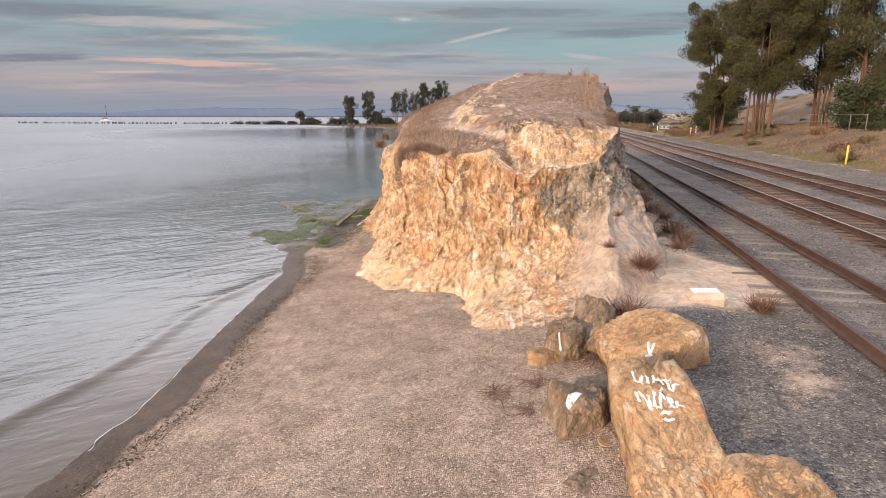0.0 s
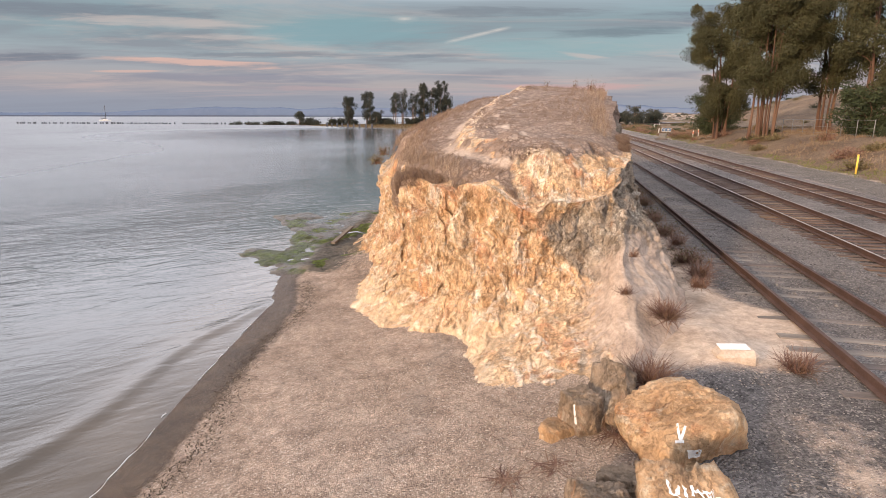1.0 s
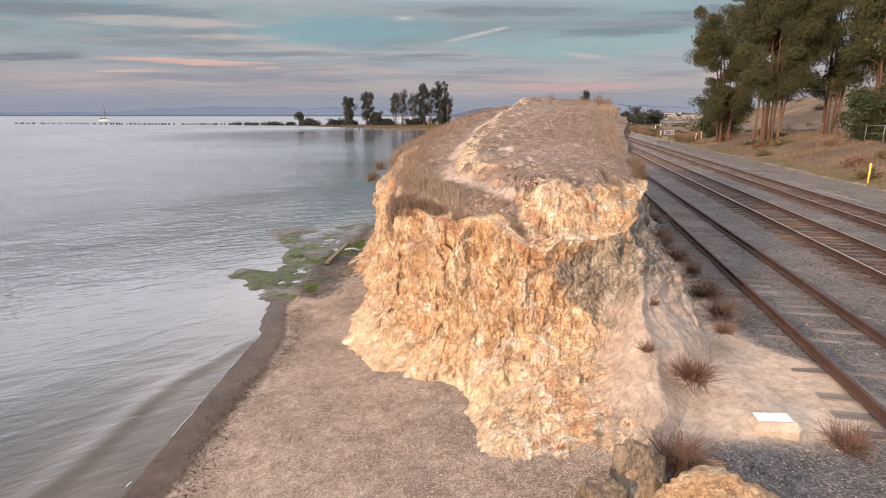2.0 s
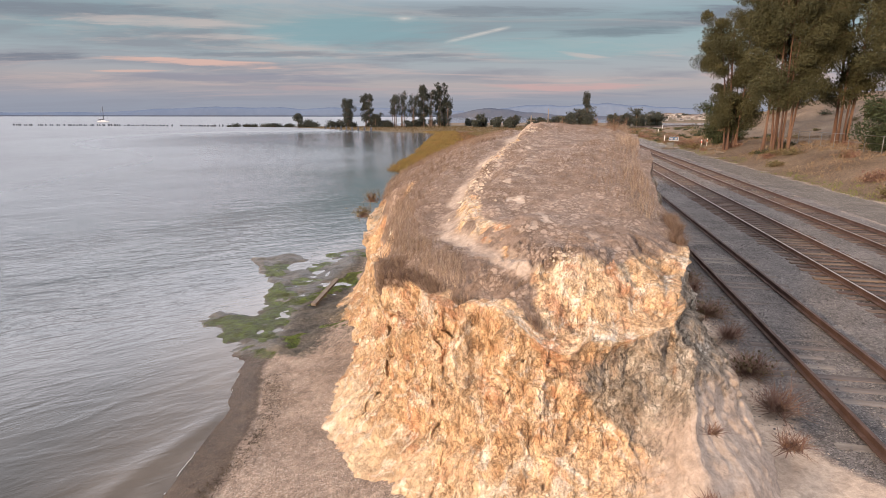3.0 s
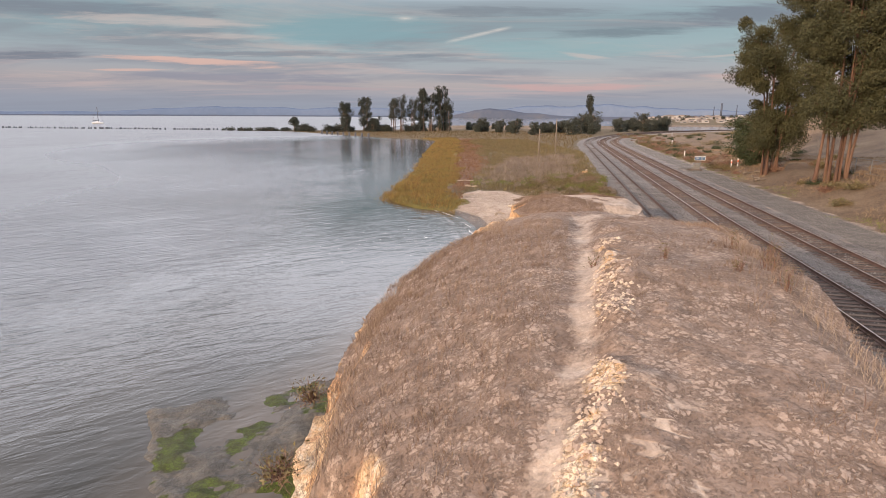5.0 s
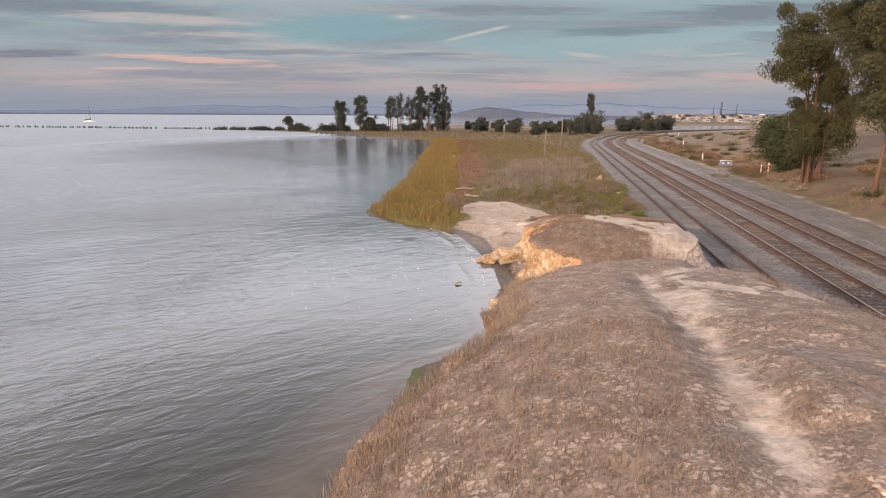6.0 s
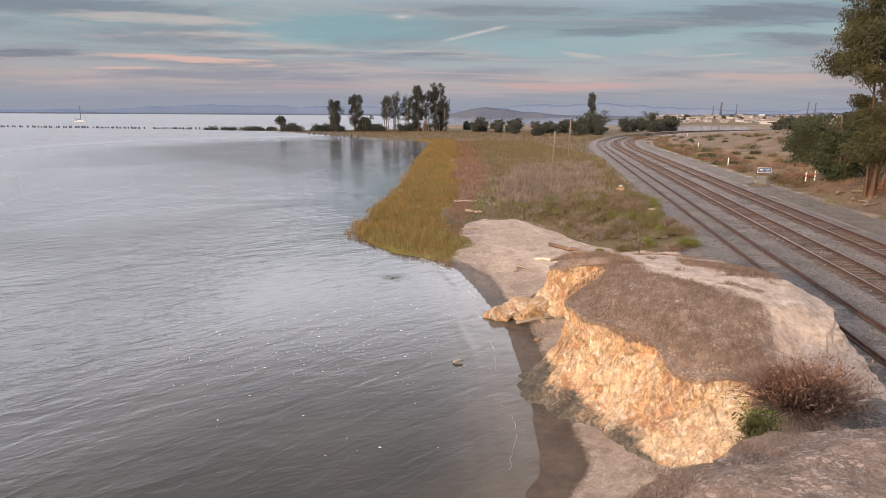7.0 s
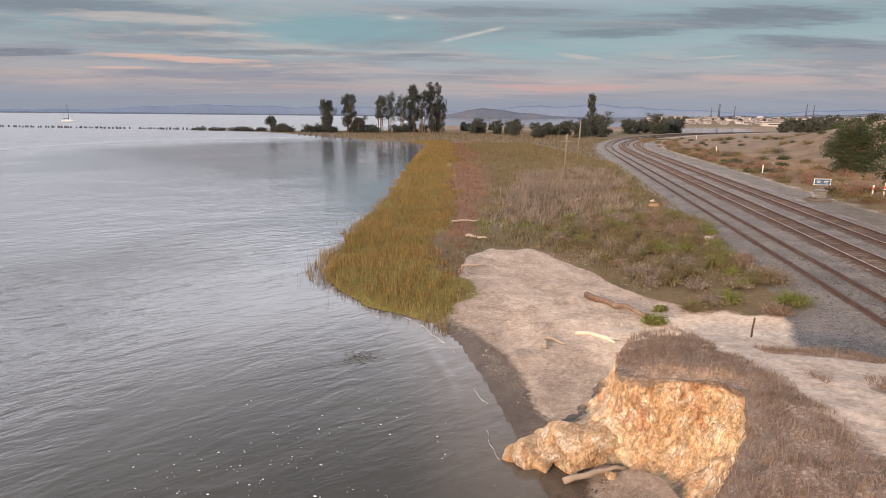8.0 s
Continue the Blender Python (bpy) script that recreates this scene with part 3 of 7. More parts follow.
def worley(p, scale):
    """Distance to the nearest and next random centre, a random value for the nearest, and the height of a plane that leans at random in each cell."""
    q = p * scale
    i = np.floor(q).astype(np.int64)
    best, second, ident, tilt = np.full(len(p), 9.0), np.full(len(p), 9.0), np.zeros(len(p)), np.zeros(len(p))
    for dx in (-1, 0, 1):
        for dy in (-1, 0, 1):
            for dz in (-1, 0, 1):
                c = i + (dx, dy, dz)
                at = c + np.stack([lattice(c), lattice(c + 91), lattice(c + 173)], -1)
                d = np.linalg.norm(at - q, axis=1)
                near = d < best
                second = np.where(near, best, np.minimum(second, d))
                ident = np.where(near, lattice(c + 311), ident)
                lean = np.stack([lattice(c + 401), lattice(c + 503), lattice(c + 607)], -1) * 2 - 1
                tilt = np.where(near, np.sum((q - at) * lean, 1), tilt)
                best = np.where(near, d, best)
    return best, second, ident, tilt


def step(a, b, x):
    t = np.clip((x - a) / (b - a), 0, 1)
    return t * t * (3 - 2 * t)


def raw_mesh(name, verts, faces, material, smooth=True):
    """A mesh from arrays; faces all have the same number of corners."""
    verts, faces = np.asarray(verts, np.float32), np.asarray(faces, np.int32)
    me = bpy.data.meshes.new(name)
    me.vertices.add(len(verts))
    me.vertices.foreach_set("co", verts.ravel())
    n, k = faces.shape
    me.loops.add(n * k)
    me.loops.foreach_set("vertex_index", faces.ravel())
    me.polygons.add(n)
    me.polygons.foreach_set("loop_start", np.arange(0, n * k, k, dtype=np.int32))
    me.polygons.foreach_set("use_smooth", np.full(n, smooth))
    me.update(calc_edges=True)
    me.materials.append(material)
    return me


def mask(me, name, values):
    me.attributes.new(name, "FLOAT", "POINT").data.foreach_set("value", np.asarray(values, np.float32).ravel())


def grid_faces(rows, cols, wrap=False):
    r, c = np.meshgrid(np.arange(rows - 1), np.arange(cols if wrap else cols - 1), indexing="ij")
    d = (c + 1) % cols
    return np.stack([r * cols + c, r * cols + d, (r + 1) * cols + d, (r + 1) * cols + c], -1).reshape(-1, 4)


def part(name, me, parent, label="", at=None):
    """Links a mesh as one object under a thing or a part."""
    ob = new(name, me)
    ob.parent = parent
    if at is not None:
        ob.matrix_basis = at
    return tagged(ob, label) if label else ob


def thing(name, label, category, me=None, at=None, group="", kind=""):
    ob = new(name, me)
    if at is not None:
        ob.matrix_basis = at
    return tagged(ob, label, category, group, kind)


def chamfer_box(name, size, material, bevel=0.02, centre=(0, 0, 0)):
    bm = bmesh.new()
    bmesh.ops.create_cube(bm, size=1.0)
    bmesh.ops.scale(bm, vec=size, verts=bm.verts)
    bmesh.ops.translate(bm, vec=centre, verts=bm.verts)
    if bevel:
        bmesh.ops.bevel(bm, geom=bm.edges[:], offset=bevel, segments=1, affect="EDGES")
    me = bpy.data.meshes.new(name)
    bm.to_mesh(me)
    bm.free()
    me.materials.append(material)
    return me


def tube_arrays(points, radii, sides=8):
    pts = np.asarray(points, float)
    tang = np.gradient(pts, axis=0)
    tang /= np.linalg.norm(tang, axis=1)[:, None] + 1e-9
    ref = np.where(np.abs(tang[:, 2:3]) > 0.9, np.array([[1.0, 0, 0]]), np.array([[0, 0, 1.0]]))
    a = np.cross(tang, ref)
    a /= np.linalg.norm(a, axis=1)[:, None] + 1e-9
    b = np.cross(tang, a)
    ang = np.linspace(0, 2 * np.pi, sides, endpoint=False)
    r = np.asarray(radii, float)[:, None, None]
    v = pts[:, None] + r * (np.cos(ang)[None, :, None] * a[:, None] + np.sin(ang)[None, :, None] * b[:, None])
    return v.reshape(-1, 3), grid_faces(len(pts), sides, wrap=True)


def joined(pieces):
    vs, fs, k = [], [], 0
    for v, f in pieces:
        vs.append(v)
        fs.append(f + k)
        k += len(v)
    return np.concatenate(vs), np.concatenate(fs)


def tube(name, points, radii, material, sides=8):
    v, f = tube_arrays(points, radii, sides)
    me = raw_mesh(name, v, f, material)
    bm = bmesh.new()
    bm.from_mesh(me)
    bmesh.ops.holes_fill(bm, edges=[e for e in bm.edges if e.is_boundary], sides=0)
    bm.to_mesh(me)
    bm.free()
    return me


def spread(n, xs, ys):
    return np.stack([rng.uniform(*xs, n), rng.uniform(*ys, n)], -1)


def blade_mesh(name, at, height, width, lean, material, heading=None):
    """One tapering, bent blade at every place: a quad below, a point above."""
    n = len(at)
    ang = rng.uniform(0, 2 * np.pi, n)
    side = np.stack([np.cos(ang), np.sin(ang), 0 * ang], -1) * (np.broadcast_to(width, n) * rng.uniform(0.6, 1.3, n))[:, None]
    la = rng.uniform(0, 2 * np.pi, n) if heading is None else rng.normal(heading, 0.7, n)
    bend = np.stack([np.cos(la), np.sin(la), 0 * la], -1) * (np.broadcast_to(lean, n) * rng.uniform(0.2, 1.2, n))[:, None]
    h = (np.broadcast_to(height, n) * rng.uniform(0.55, 1.25, n))[:, None] * np.array([[0, 0, 1.0]])
    mid, tip = at + h * 0.55 + bend * 0.35, at + h + bend
    v = np.stack([at - side, at + side, mid - side * 0.7, mid + side * 0.7, tip], 1).reshape(-1, 3)
    k = np.arange(n)[:, None] * 5
    f = np.concatenate([k + [[0, 1, 3]], k + [[0, 3, 2]], k + [[2, 3, 4]]])
    return raw_mesh(name, v, f, material, smooth=False)


# ---- the plan ----
WATER = -1.65
BEND_Y, BEND_R = 165.0, 300.0
AHEAD, RIGHT = np.array([0.19612, 0.98058]), np.array([0.98058, -0.19612])
BEND_AT = np.array([5.07 + 0.2 * BEND_Y, BEND_Y])
BEND_C = BEND_AT + BEND_R * RIGHT


def off_track(x, y):
    """Metres to the right of the siding's middle line."""
    straight = (x - (5.07 + 0.2 * y)) * 0.98058
    along = (x - BEND_AT[0]) * AHEAD[0] + (y - BEND_AT[1]) * AHEAD[1]
    return np.where(along > 0, BEND_R - np.hypot(x - BEND_C[0], y - BEND_C[1]), straight)


def track_line(d, s):
    """The place at s metres along a line d metres right of the siding; s = 0 at the level of the first eye."""
    start = (BEND_Y - 0.0) / AHEAD[1]
    if s <= start:
        p = np.array([5.07, 0.0]) + s * AHEAD + d * RIGHT
        return p, math.atan2(AHEAD[1], AHEAD[0])
    a = (s - start) / BEND_R
    base = math.atan2(-RIGHT[1], -RIGHT[0])
    p = BEND_C + (BEND_R - d) * np.array([math.cos(base - a), math.sin(base - a)])
    return p, base - a - math.pi / 2


SHORE = np.array([(-40, -6.5), (0, -5.5), (6, -5.15), (8.2, -4.9), (12.5, -4.9), (16, -4.9), (20, -5.6), (24, -6.0), (31, -4.6), (35, -2.4), (39, -1.2), (42, -0.9),
                  (44, 1.8), (46, 3.0), (50, 3.3), (56, 3.2), (60, 2.6), (65, 1.6), (67.5, 0.4), (69.5, -2.5), (72, -4.4), (76, -5.9), (89, -5.4),
                  (105, -4.5), (140, -4.2), (180, -3.4), (222, -2.0), (236, -6), (250, -26), (300, -62), (335, -86), (343, -117), (348, -128), (354, -62), (400, -22), (575, 8), (600, 40)])


def ground_height(x, y):
    xs = np.interp(y, SHORE[:, 0], SHORE[:, 1])
    d = off_track(x, y)
    xt = x - (d + 2.5)                       # where the ballast's left toe lies at this y, roughly
    a = np.clip((x - xs) / np.maximum(xt - xs, 1.0), 0, 1.0)
    beach = WATER + 1.42 * a**1.1
    flat = -1.52 + 0.35 * np.clip(a * 4, 0, 1) + 0.85 * step(0.6, 1.0, a)
    m = step(62, 72, y)
    z = beach * (1 - m) + flat * m
    z = z + 0.16 * np.exp(-(((x - 4.0) / 1.6) ** 2 + ((y - 9.9) / 1.6) ** 2))
    z = z + 1.1 * np.exp(-(((x - 9.8) / 2.6) ** 2 + ((y - 45) / 2.2) ** 2))
    z = np.where(x < xs, WATER - 0.02 + np.maximum((x - xs) * 0.11, -2.2), z)
    # the track bed, then the dirt road, the bank and the dry hill
    bed = -0.205 + 0 * x
    z = np.where(d > -2.5, np.where(d > -1.7, bed, z + (bed - z) * step(-2.5, -1.7, d)), z)
    rise = 1.9 * step(13.5, 22, d) * (1 - 0.85 * step(85, 112, y) * (1 - step(40, 80, d))) + 1.6 * step(22, 60, d) + 4.5 * step(60, 200, d) * step(60, 160, y) + 8.0 * np.exp(-(((x - 104) / 34) ** 2 + ((y - 138) / 44) ** 2)) * step(24, 48, d)
    fade = 1 - step(190, 330, y) * (1 - step(15, 60, d))
    z = z + np.where(d > 11, rise * fade, 0)
    # far water behind the point and beyond the curve
    q = x / np.maximum(y - 44, 60.0)
    back = step(560, 600, y) * (1 - step(0.30, 0.34, q))
    back = np.maximum(back, step(0.385, 0.415, q) * (1 - step(0.535, 0.56, q)) * step(345, 372, y) * (1 - step(540, 590, y)))
    z = z + step(0.33, 0.40, q) * step(600, 700, y) * np.interp(np.hypot(x, y), [700, 1600], [0, 8])
    return z * (1 - back) - 3.0 * back


def rugged(x, y):
    p = np.stack([x, y, 0 * x], -1).reshape(-1, 3)
    n = 0.05 * fbm(p, 0.5, 3) + 0.02 * fbm(p, 2.2, 3)
    # trodden gravel: shallow dents
    n = n - 0.085 * np.clip(0.42 - worley(p, 2.6)[0], 0, 1) * step(-4.2, -3.2, p[:, 0]) * (1 - step(20, 24, p[:, 1]))
    return n.reshape(np.shape(x))


def axis(parts):
    return np.unique(np.concatenate([np.arange(a, b, s) for a, b, s in parts]))


def reef(x, y):
    """How far a place belongs to the weedy rock shelf beside the bluff."""
    p = np.stack([x, y, 0 * x], -1).reshape(-1, 3)
    w = fbm(p, 0.35, 3).reshape(np.shape(x))
    left = np.interp(y, [18, 19.5, 22, 25, 28, 30.5, 31.8, 33], [-4.4, -6.8, -7.3, -6.4, -7.8, -8.2, -6.5, -4])
    return step(-0.5, 0.6, x - left + w * 1.2) * step(18.3, 19.6, y + 0.25 * (x + 4)) * (1 - step(31.2, 32.6, y + w)) * (1 - step(-2.0, -1.0, x))


def build_ground():
    gx = axis([(-3000, -600, 200), (-600, -120, 30), (-120, -12, 4), (-12, 16, 0.16), (16, 34, 0.4), (34, 90, 1.5), (90, 300, 8), (300, 900, 40), (900, 3001, 300)])
    gy = axis([(-300, -30, 30), (-30, -4, 1.0), (-4, 34, 0.14), (34, 74, 0.2), (74, 120, 0.5), (120, 280, 2.5), (280, 480, 8), (480, 900, 25), (900, 4600, 300)])
    X, Y = np.meshgrid(gx, gy)
    Z = ground_height(X, Y)
    d = off_track(X, Y)
    near = (np.abs(X) < 200) & (Y < 400)
    calm = 0.12 + 0.88 * step(0.3, 1.6, X - np.interp(Y, SHORE[:, 0], SHORE[:, 1]))
    Z = Z + np.where(near, rugged(X, Y), 0) * np.where((d > -2) & (d < 11), 0.3, np.where(Y < 66, calm, 1.0))
    p = np.stack([X, Y, 0 * X], -1).reshape(-1, 3)
    rf = reef(X, Y)
    lump = (0.12 * fbm(p, 0.8, 4) + 0.09 * np.abs(fbm(p, 2.4, 3)) - 0.05).reshape(X.shape)
    Z = np.where(rf > 0, Z * (1 - rf) + rf * (np.maximum(Z, WATER) + 0.03 + lump), Z)
    me = raw_mesh("ground", np.stack([X, Y, Z], -1).reshape(-1, 3), grid_faces(len(gy), len(gx)), ground_mat)
    xs = np.interp(Y, SHORE[:, 0], SHORE[:, 1])
    wob = (0.25 * fbm(p, 0.6, 3)).reshape(X.shape)
    strand = np.interp(X, [-8, -2.5, 0.6, 1.9, 1.7, 2.4, 4.2, 6.8, 8.3, 10.2, 12.0, 16.0], [66, 66, 67.0, 71, 74.0, 77, 79.5, 79.2, 76.3, 69.5, 66.5, 64.5])
    marsh = step(-0.4, 0.5, Y - strand + 2 * wob) * (1 - step(-3.0, -1.9, d))
    mask(me, "mud", (1 - step(0.65 + 0.1 * step(20, 40, Y), 1.2 + 0.5 * step(20, 40, Y), X - xs + wob)) * (1 - step(64, 71, Y)))
    fan = step(0.25, 0.7, np.exp(-(((X - 4.7) / 2.3) ** 2 + ((Y - 10.6) / 2.1) ** 2)) + 0.25 * wob) + 0.8 * np.exp(-((X - 5.9 - 0.18 * (Y - 15)) / 0.6) ** 2) * step(11, 13, Y) * (1 - step(24, 28, Y))
    fan = np.clip(fan, 0, 1)
    dusty = 0.55 * np.exp(-(((X - 4.5) / 1.0) ** 2 + ((Y - 6.4) / 1.6) ** 2)) * np.clip(0.7 + fbm(p, 1.1, 4).reshape(X.shape), 0, 1.2)
    mask(me, "apron", fan + dusty + np.exp(-(((X - 10.5) / 3.2) ** 2 + ((Y - 45) / 3.5) ** 2)) + step(59.5, 61.5, Y) * (1 - step(64, 67, Y)) * step(6, 8, X) * (1 - step(-4, -3, d)) + (0.43 + 0.16 * fbm(p, 1.6, 4).reshape(X.shape)) * step(60, 63, Y) * (1 - marsh) * step(2.0, 4.0, X) * (1 - step(-4.4, -3.4, d)))
    mask(me, "dry", np.clip(step(12.2, 14.5, d + wob * 2) + step(380, 460, Y), 0, 1) * (1 - step(590, 640, Y)))
    mask(me, "marsh", np.maximum(marsh * (1 - step(380, 460, Y)), step(590, 640, Y)))
    inland = X - np.interp(Y, [60, 67, 71, 76, 84, 95, 120, 150, 200, 230], [1, 1.2, 1.9, 1.4, 1.9, 1.6, 2.8, 4.0, 5.0, 4.0]) + 1.6 * fbm(p, 0.16, 3).reshape(X.shape) + 3 * wob
    low = step(66, 69, Y) * (1 - step(232, 245, Y))
    mask(me, "cord", (1 - step(-0.5, 0.8, inland)) * low)
    mask(me, "red", step(-0.5, 0.8, inland) * (1 - step(1.5, 4.0, inland - 0.035 * (Y - 85))) * low * step(78, 88, Y))
    mask(me, "track", step(9.2, 10.2, d) * (1 - step(12.2, 14.2, d)))
    mask(me, "ballast", step(-4.4, -3.2, d + wob + 1.1 * step(40, 50, Y) - 1.9 * step(60, 68, Y)) * (1 - step(9.2, 10.4, d + wob)) * (1 - np.clip(fan + dusty, 0, 1)))
    mask(me, "oily", np.maximum(1 - step(0.9, 1.5, np.abs(d - 3.8)), 1 - step(0.9, 1.5, np.abs(d - 7.5))) * 0.85 + 0.1 * (1 - step(0.6, 1.4, np.abs(d))))
    mask(me, "rock", rf * (1 - 0.6 * step(-4.2, -3.0, X)))
    patch = step(0.3, 0.6, fbm(p, 1.1, 6, 0.62).reshape(X.shape) + 0.45 * np.exp(-((X + 6.6 - 0.05 * (Y - 24)) / 1.1) ** 2))
    toe = np.exp(-(((X + 1.2) / 0.8) ** 2 + ((Y - 41.0) / 1.7) ** 2))
    mask(me, "algae", np.clip(rf * patch + 1.2 * toe, 0, 1))
    line = np.interp(Y, [1, 5.3, 6.5, 7.8, 9.5, 11, 13], [-1.5, -1.1, -0.95, -0.8, -0.35, 0.0, 0.2])
    mask(me, "grit", np.clip(np.exp(-((X - line + 0.8 * wob) / 0.42) ** 2) * 0.56 + 0.4 * np.exp(-((X + 2.9 + wob) / 0.2) ** 2), 0, 1) * step(0, 2, Y) * (1 - step(12.5, 14, Y)))
    thing("ground", "grey-brown gravel beach, ballast and marsh earth along the bay", "ground", me, kind="structure")


build_ground()


def build_water():
    gx = axis([(-4800, -200, 400), (-200, -20, 20), (-20, -9, 1), (-9, 4, 0.12), (4, 20, 1), (20, 300, 20), (300, 4801, 400)])
    gy = axis([(-400, -20, 40), (-20, -2, 1), (-2, 70, 0.3), (70, 120, 1), (120, 500, 20), (500, 4901, 400)])
    X, Y = np.meshgrid(gx, gy)
    crest = np.interp(Y, [0, 4, 7.6, 9.8, 13.8, 16.5], [-7.4, -7.0, -6.6, -6.2, -5.6, -4.9])
    crest2 = np.interp(Y, [46, 50, 54, 58, 62, 66], [1.6, 1.7, 1.5, 1.2, 0.9, 0.2])
    rim_off = X - crest + 0.12 * np.sin(Y * 1.1)
    swell = 0.035 * np.exp(-(rim_off / np.where(rim_off > 0, 0.14, 0.4)) ** 2) * step(-1, 3, Y) * (1 - step(15.5, 17, Y))
    swell = swell + 0.03 * np.exp(-((X - crest2 + 0.15 * np.sin(Y * 0.8)) / 0.2) ** 2) * step(45, 48, Y) * (1 - step(63, 66, Y))
    me = raw_mesh("water", np.stack([X, Y, swell + WATER], -1).reshape(-1, 3), grid_faces(len(gy), len(gx)), water_mat)
    mask(me, "shallow", (step(-30, -9, X - np.interp(Y, SHORE[:, 0], SHORE[:, 1])) * (1 - step(70, 90, Y))))
    mask(me, "edge", step(-3.6, -0.3, X - np.interp(Y, SHORE[:, 0], SHORE[:, 1])) * (1 - step(66, 72, Y)))
    thing("water", "calm grey-violet bay water with small ripples", "water", me, kind="structure")


build_water()


# ---- the bluffs ----
def smooth_loop(points, n):
    """A closed smooth curve through the points, n places at even steps of its parameter."""
    p = np.asarray(points, float)
    k = len(p)
    t = np.linspace(0, k, n, endpoint=False)
    i = t.astype(int)
    f = (t - i)[:, None]
    a, b, c, d = p[(i - 1) % k], p[i % k], p[(i + 1) % k], p[(i + 2) % k]
    return 0.5 * (2 * b + (c - a) * f + (2 * a - 5 * b + 4 * c - d) * f**2 + (3 * b - a - 3 * c + d) * f**3)


def trail_x(y):
    return np.interp(y, [11, 12.5, 13.8, 15.4, 16.8, 17.8, 18.7, 19.7, 20.7, 22.2, 24.2, 26.2, 30, 33.6, 35.4, 37.1, 38.1, 39.5, 42], [2.2, 1.7, 1.0, 0.15, 0.2, 0.4, 0.65, 1.0, 1.5, 2.1, 2.5, 3.1, 3.9, 4.7, 4.9, 5.4, 6.5, 7.8, 9.6])


def scarp(x, y):
    """Two small slips on the seaward shoulder, 1 below the break and 0 above it."""
    a = (1 - step(-1.05, -0.82, x + 0.12 * np.sin(3 * y))) * np.exp(-((y - 20.2) / 0.75) ** 4)
    b = (1 - step(-1.75, -1.5, x + 0.1 * np.sin(4 * y))) * np.exp(-((y - 24.8) / 0.6) ** 4)
    return np.maximum(a, b)


def turf_edge(y):
    """Where the turf ends and bare rock begins on the seaward side."""
    return np.interp(y, [15.2, 16, 18, 20.4, 22, 24.3, 27.6, 32.7, 36], [-2.5, -1.3, -1.0, -1.35, -1.6, -1.85, -2.05, -1.9, -3.0])


def top_height(x, y):
    ridge = np.interp(y, [10, 11.5, 14, 17, 20, 24, 29, 33, 37, 41, 45], [1.7, 2.15, 2.95, 3.52, 4.15, 4.5, 4.4, 3.95, 3.35, 2.8, 1.6])
    mid = np.interp(y, [12, 16, 20, 26, 32, 40], [2.4, 3.2, 3.8, 4.2, 4.5, 5.5])
    z = ridge - 0.055 * np.maximum(mid - x, 0) ** 2 - 0.06 * np.maximum(x - mid - 1.0, 0) ** 1.6
    p = np.stack([x, y, 0 * x], -1)
    t = x - trail_x(y)
    z = z - 0.16 * np.exp(-((t + 0.1) / 0.45) ** 2) + (0.10 + 0.10 * fbm(p, 1.3, 3)) * step(0.15, 0.42, t) * (1 - step(0.8, 2.2, t)) * (y < 30)
    strip = step(0.14, 0.26, t) * (1 - step(0.5, 0.75, t)) * (y < 27)
    z = z + strip * (0.02 + 0.06 * worley(p, 5.5)[3])
    z = z - scarp(x, y) * 0.8 - 1.1 * np.clip(turf_edge(y) - x, 0, 1.0)
    return z + 0.07 * fbm(p, 0.7, 3) + 0.03 * fbm(p, 2.5, 3)


def hump_height(x, y):
    z = np.interp(y, [44, 45.6, 47, 48.5, 51, 54, 57, 59, 61, 63], [0.85, 1.0, 1.4, 1.9, 2.15, 1.8, 1.38, 0.9, 0.5, 0.1])
    z = z - np.interp(y, [52, 55], [0.05, 0.034]) * np.maximum(8.6 - x, 0) ** 2 - 0.028 * np.maximum(x - 9.2, 0) ** 2
    p = np.stack([x, y, 0 * x], -1)
    return z + 0.06 * fbm(p, 0.8, 3) + 0.025 * fbm(p, 2.7, 3)


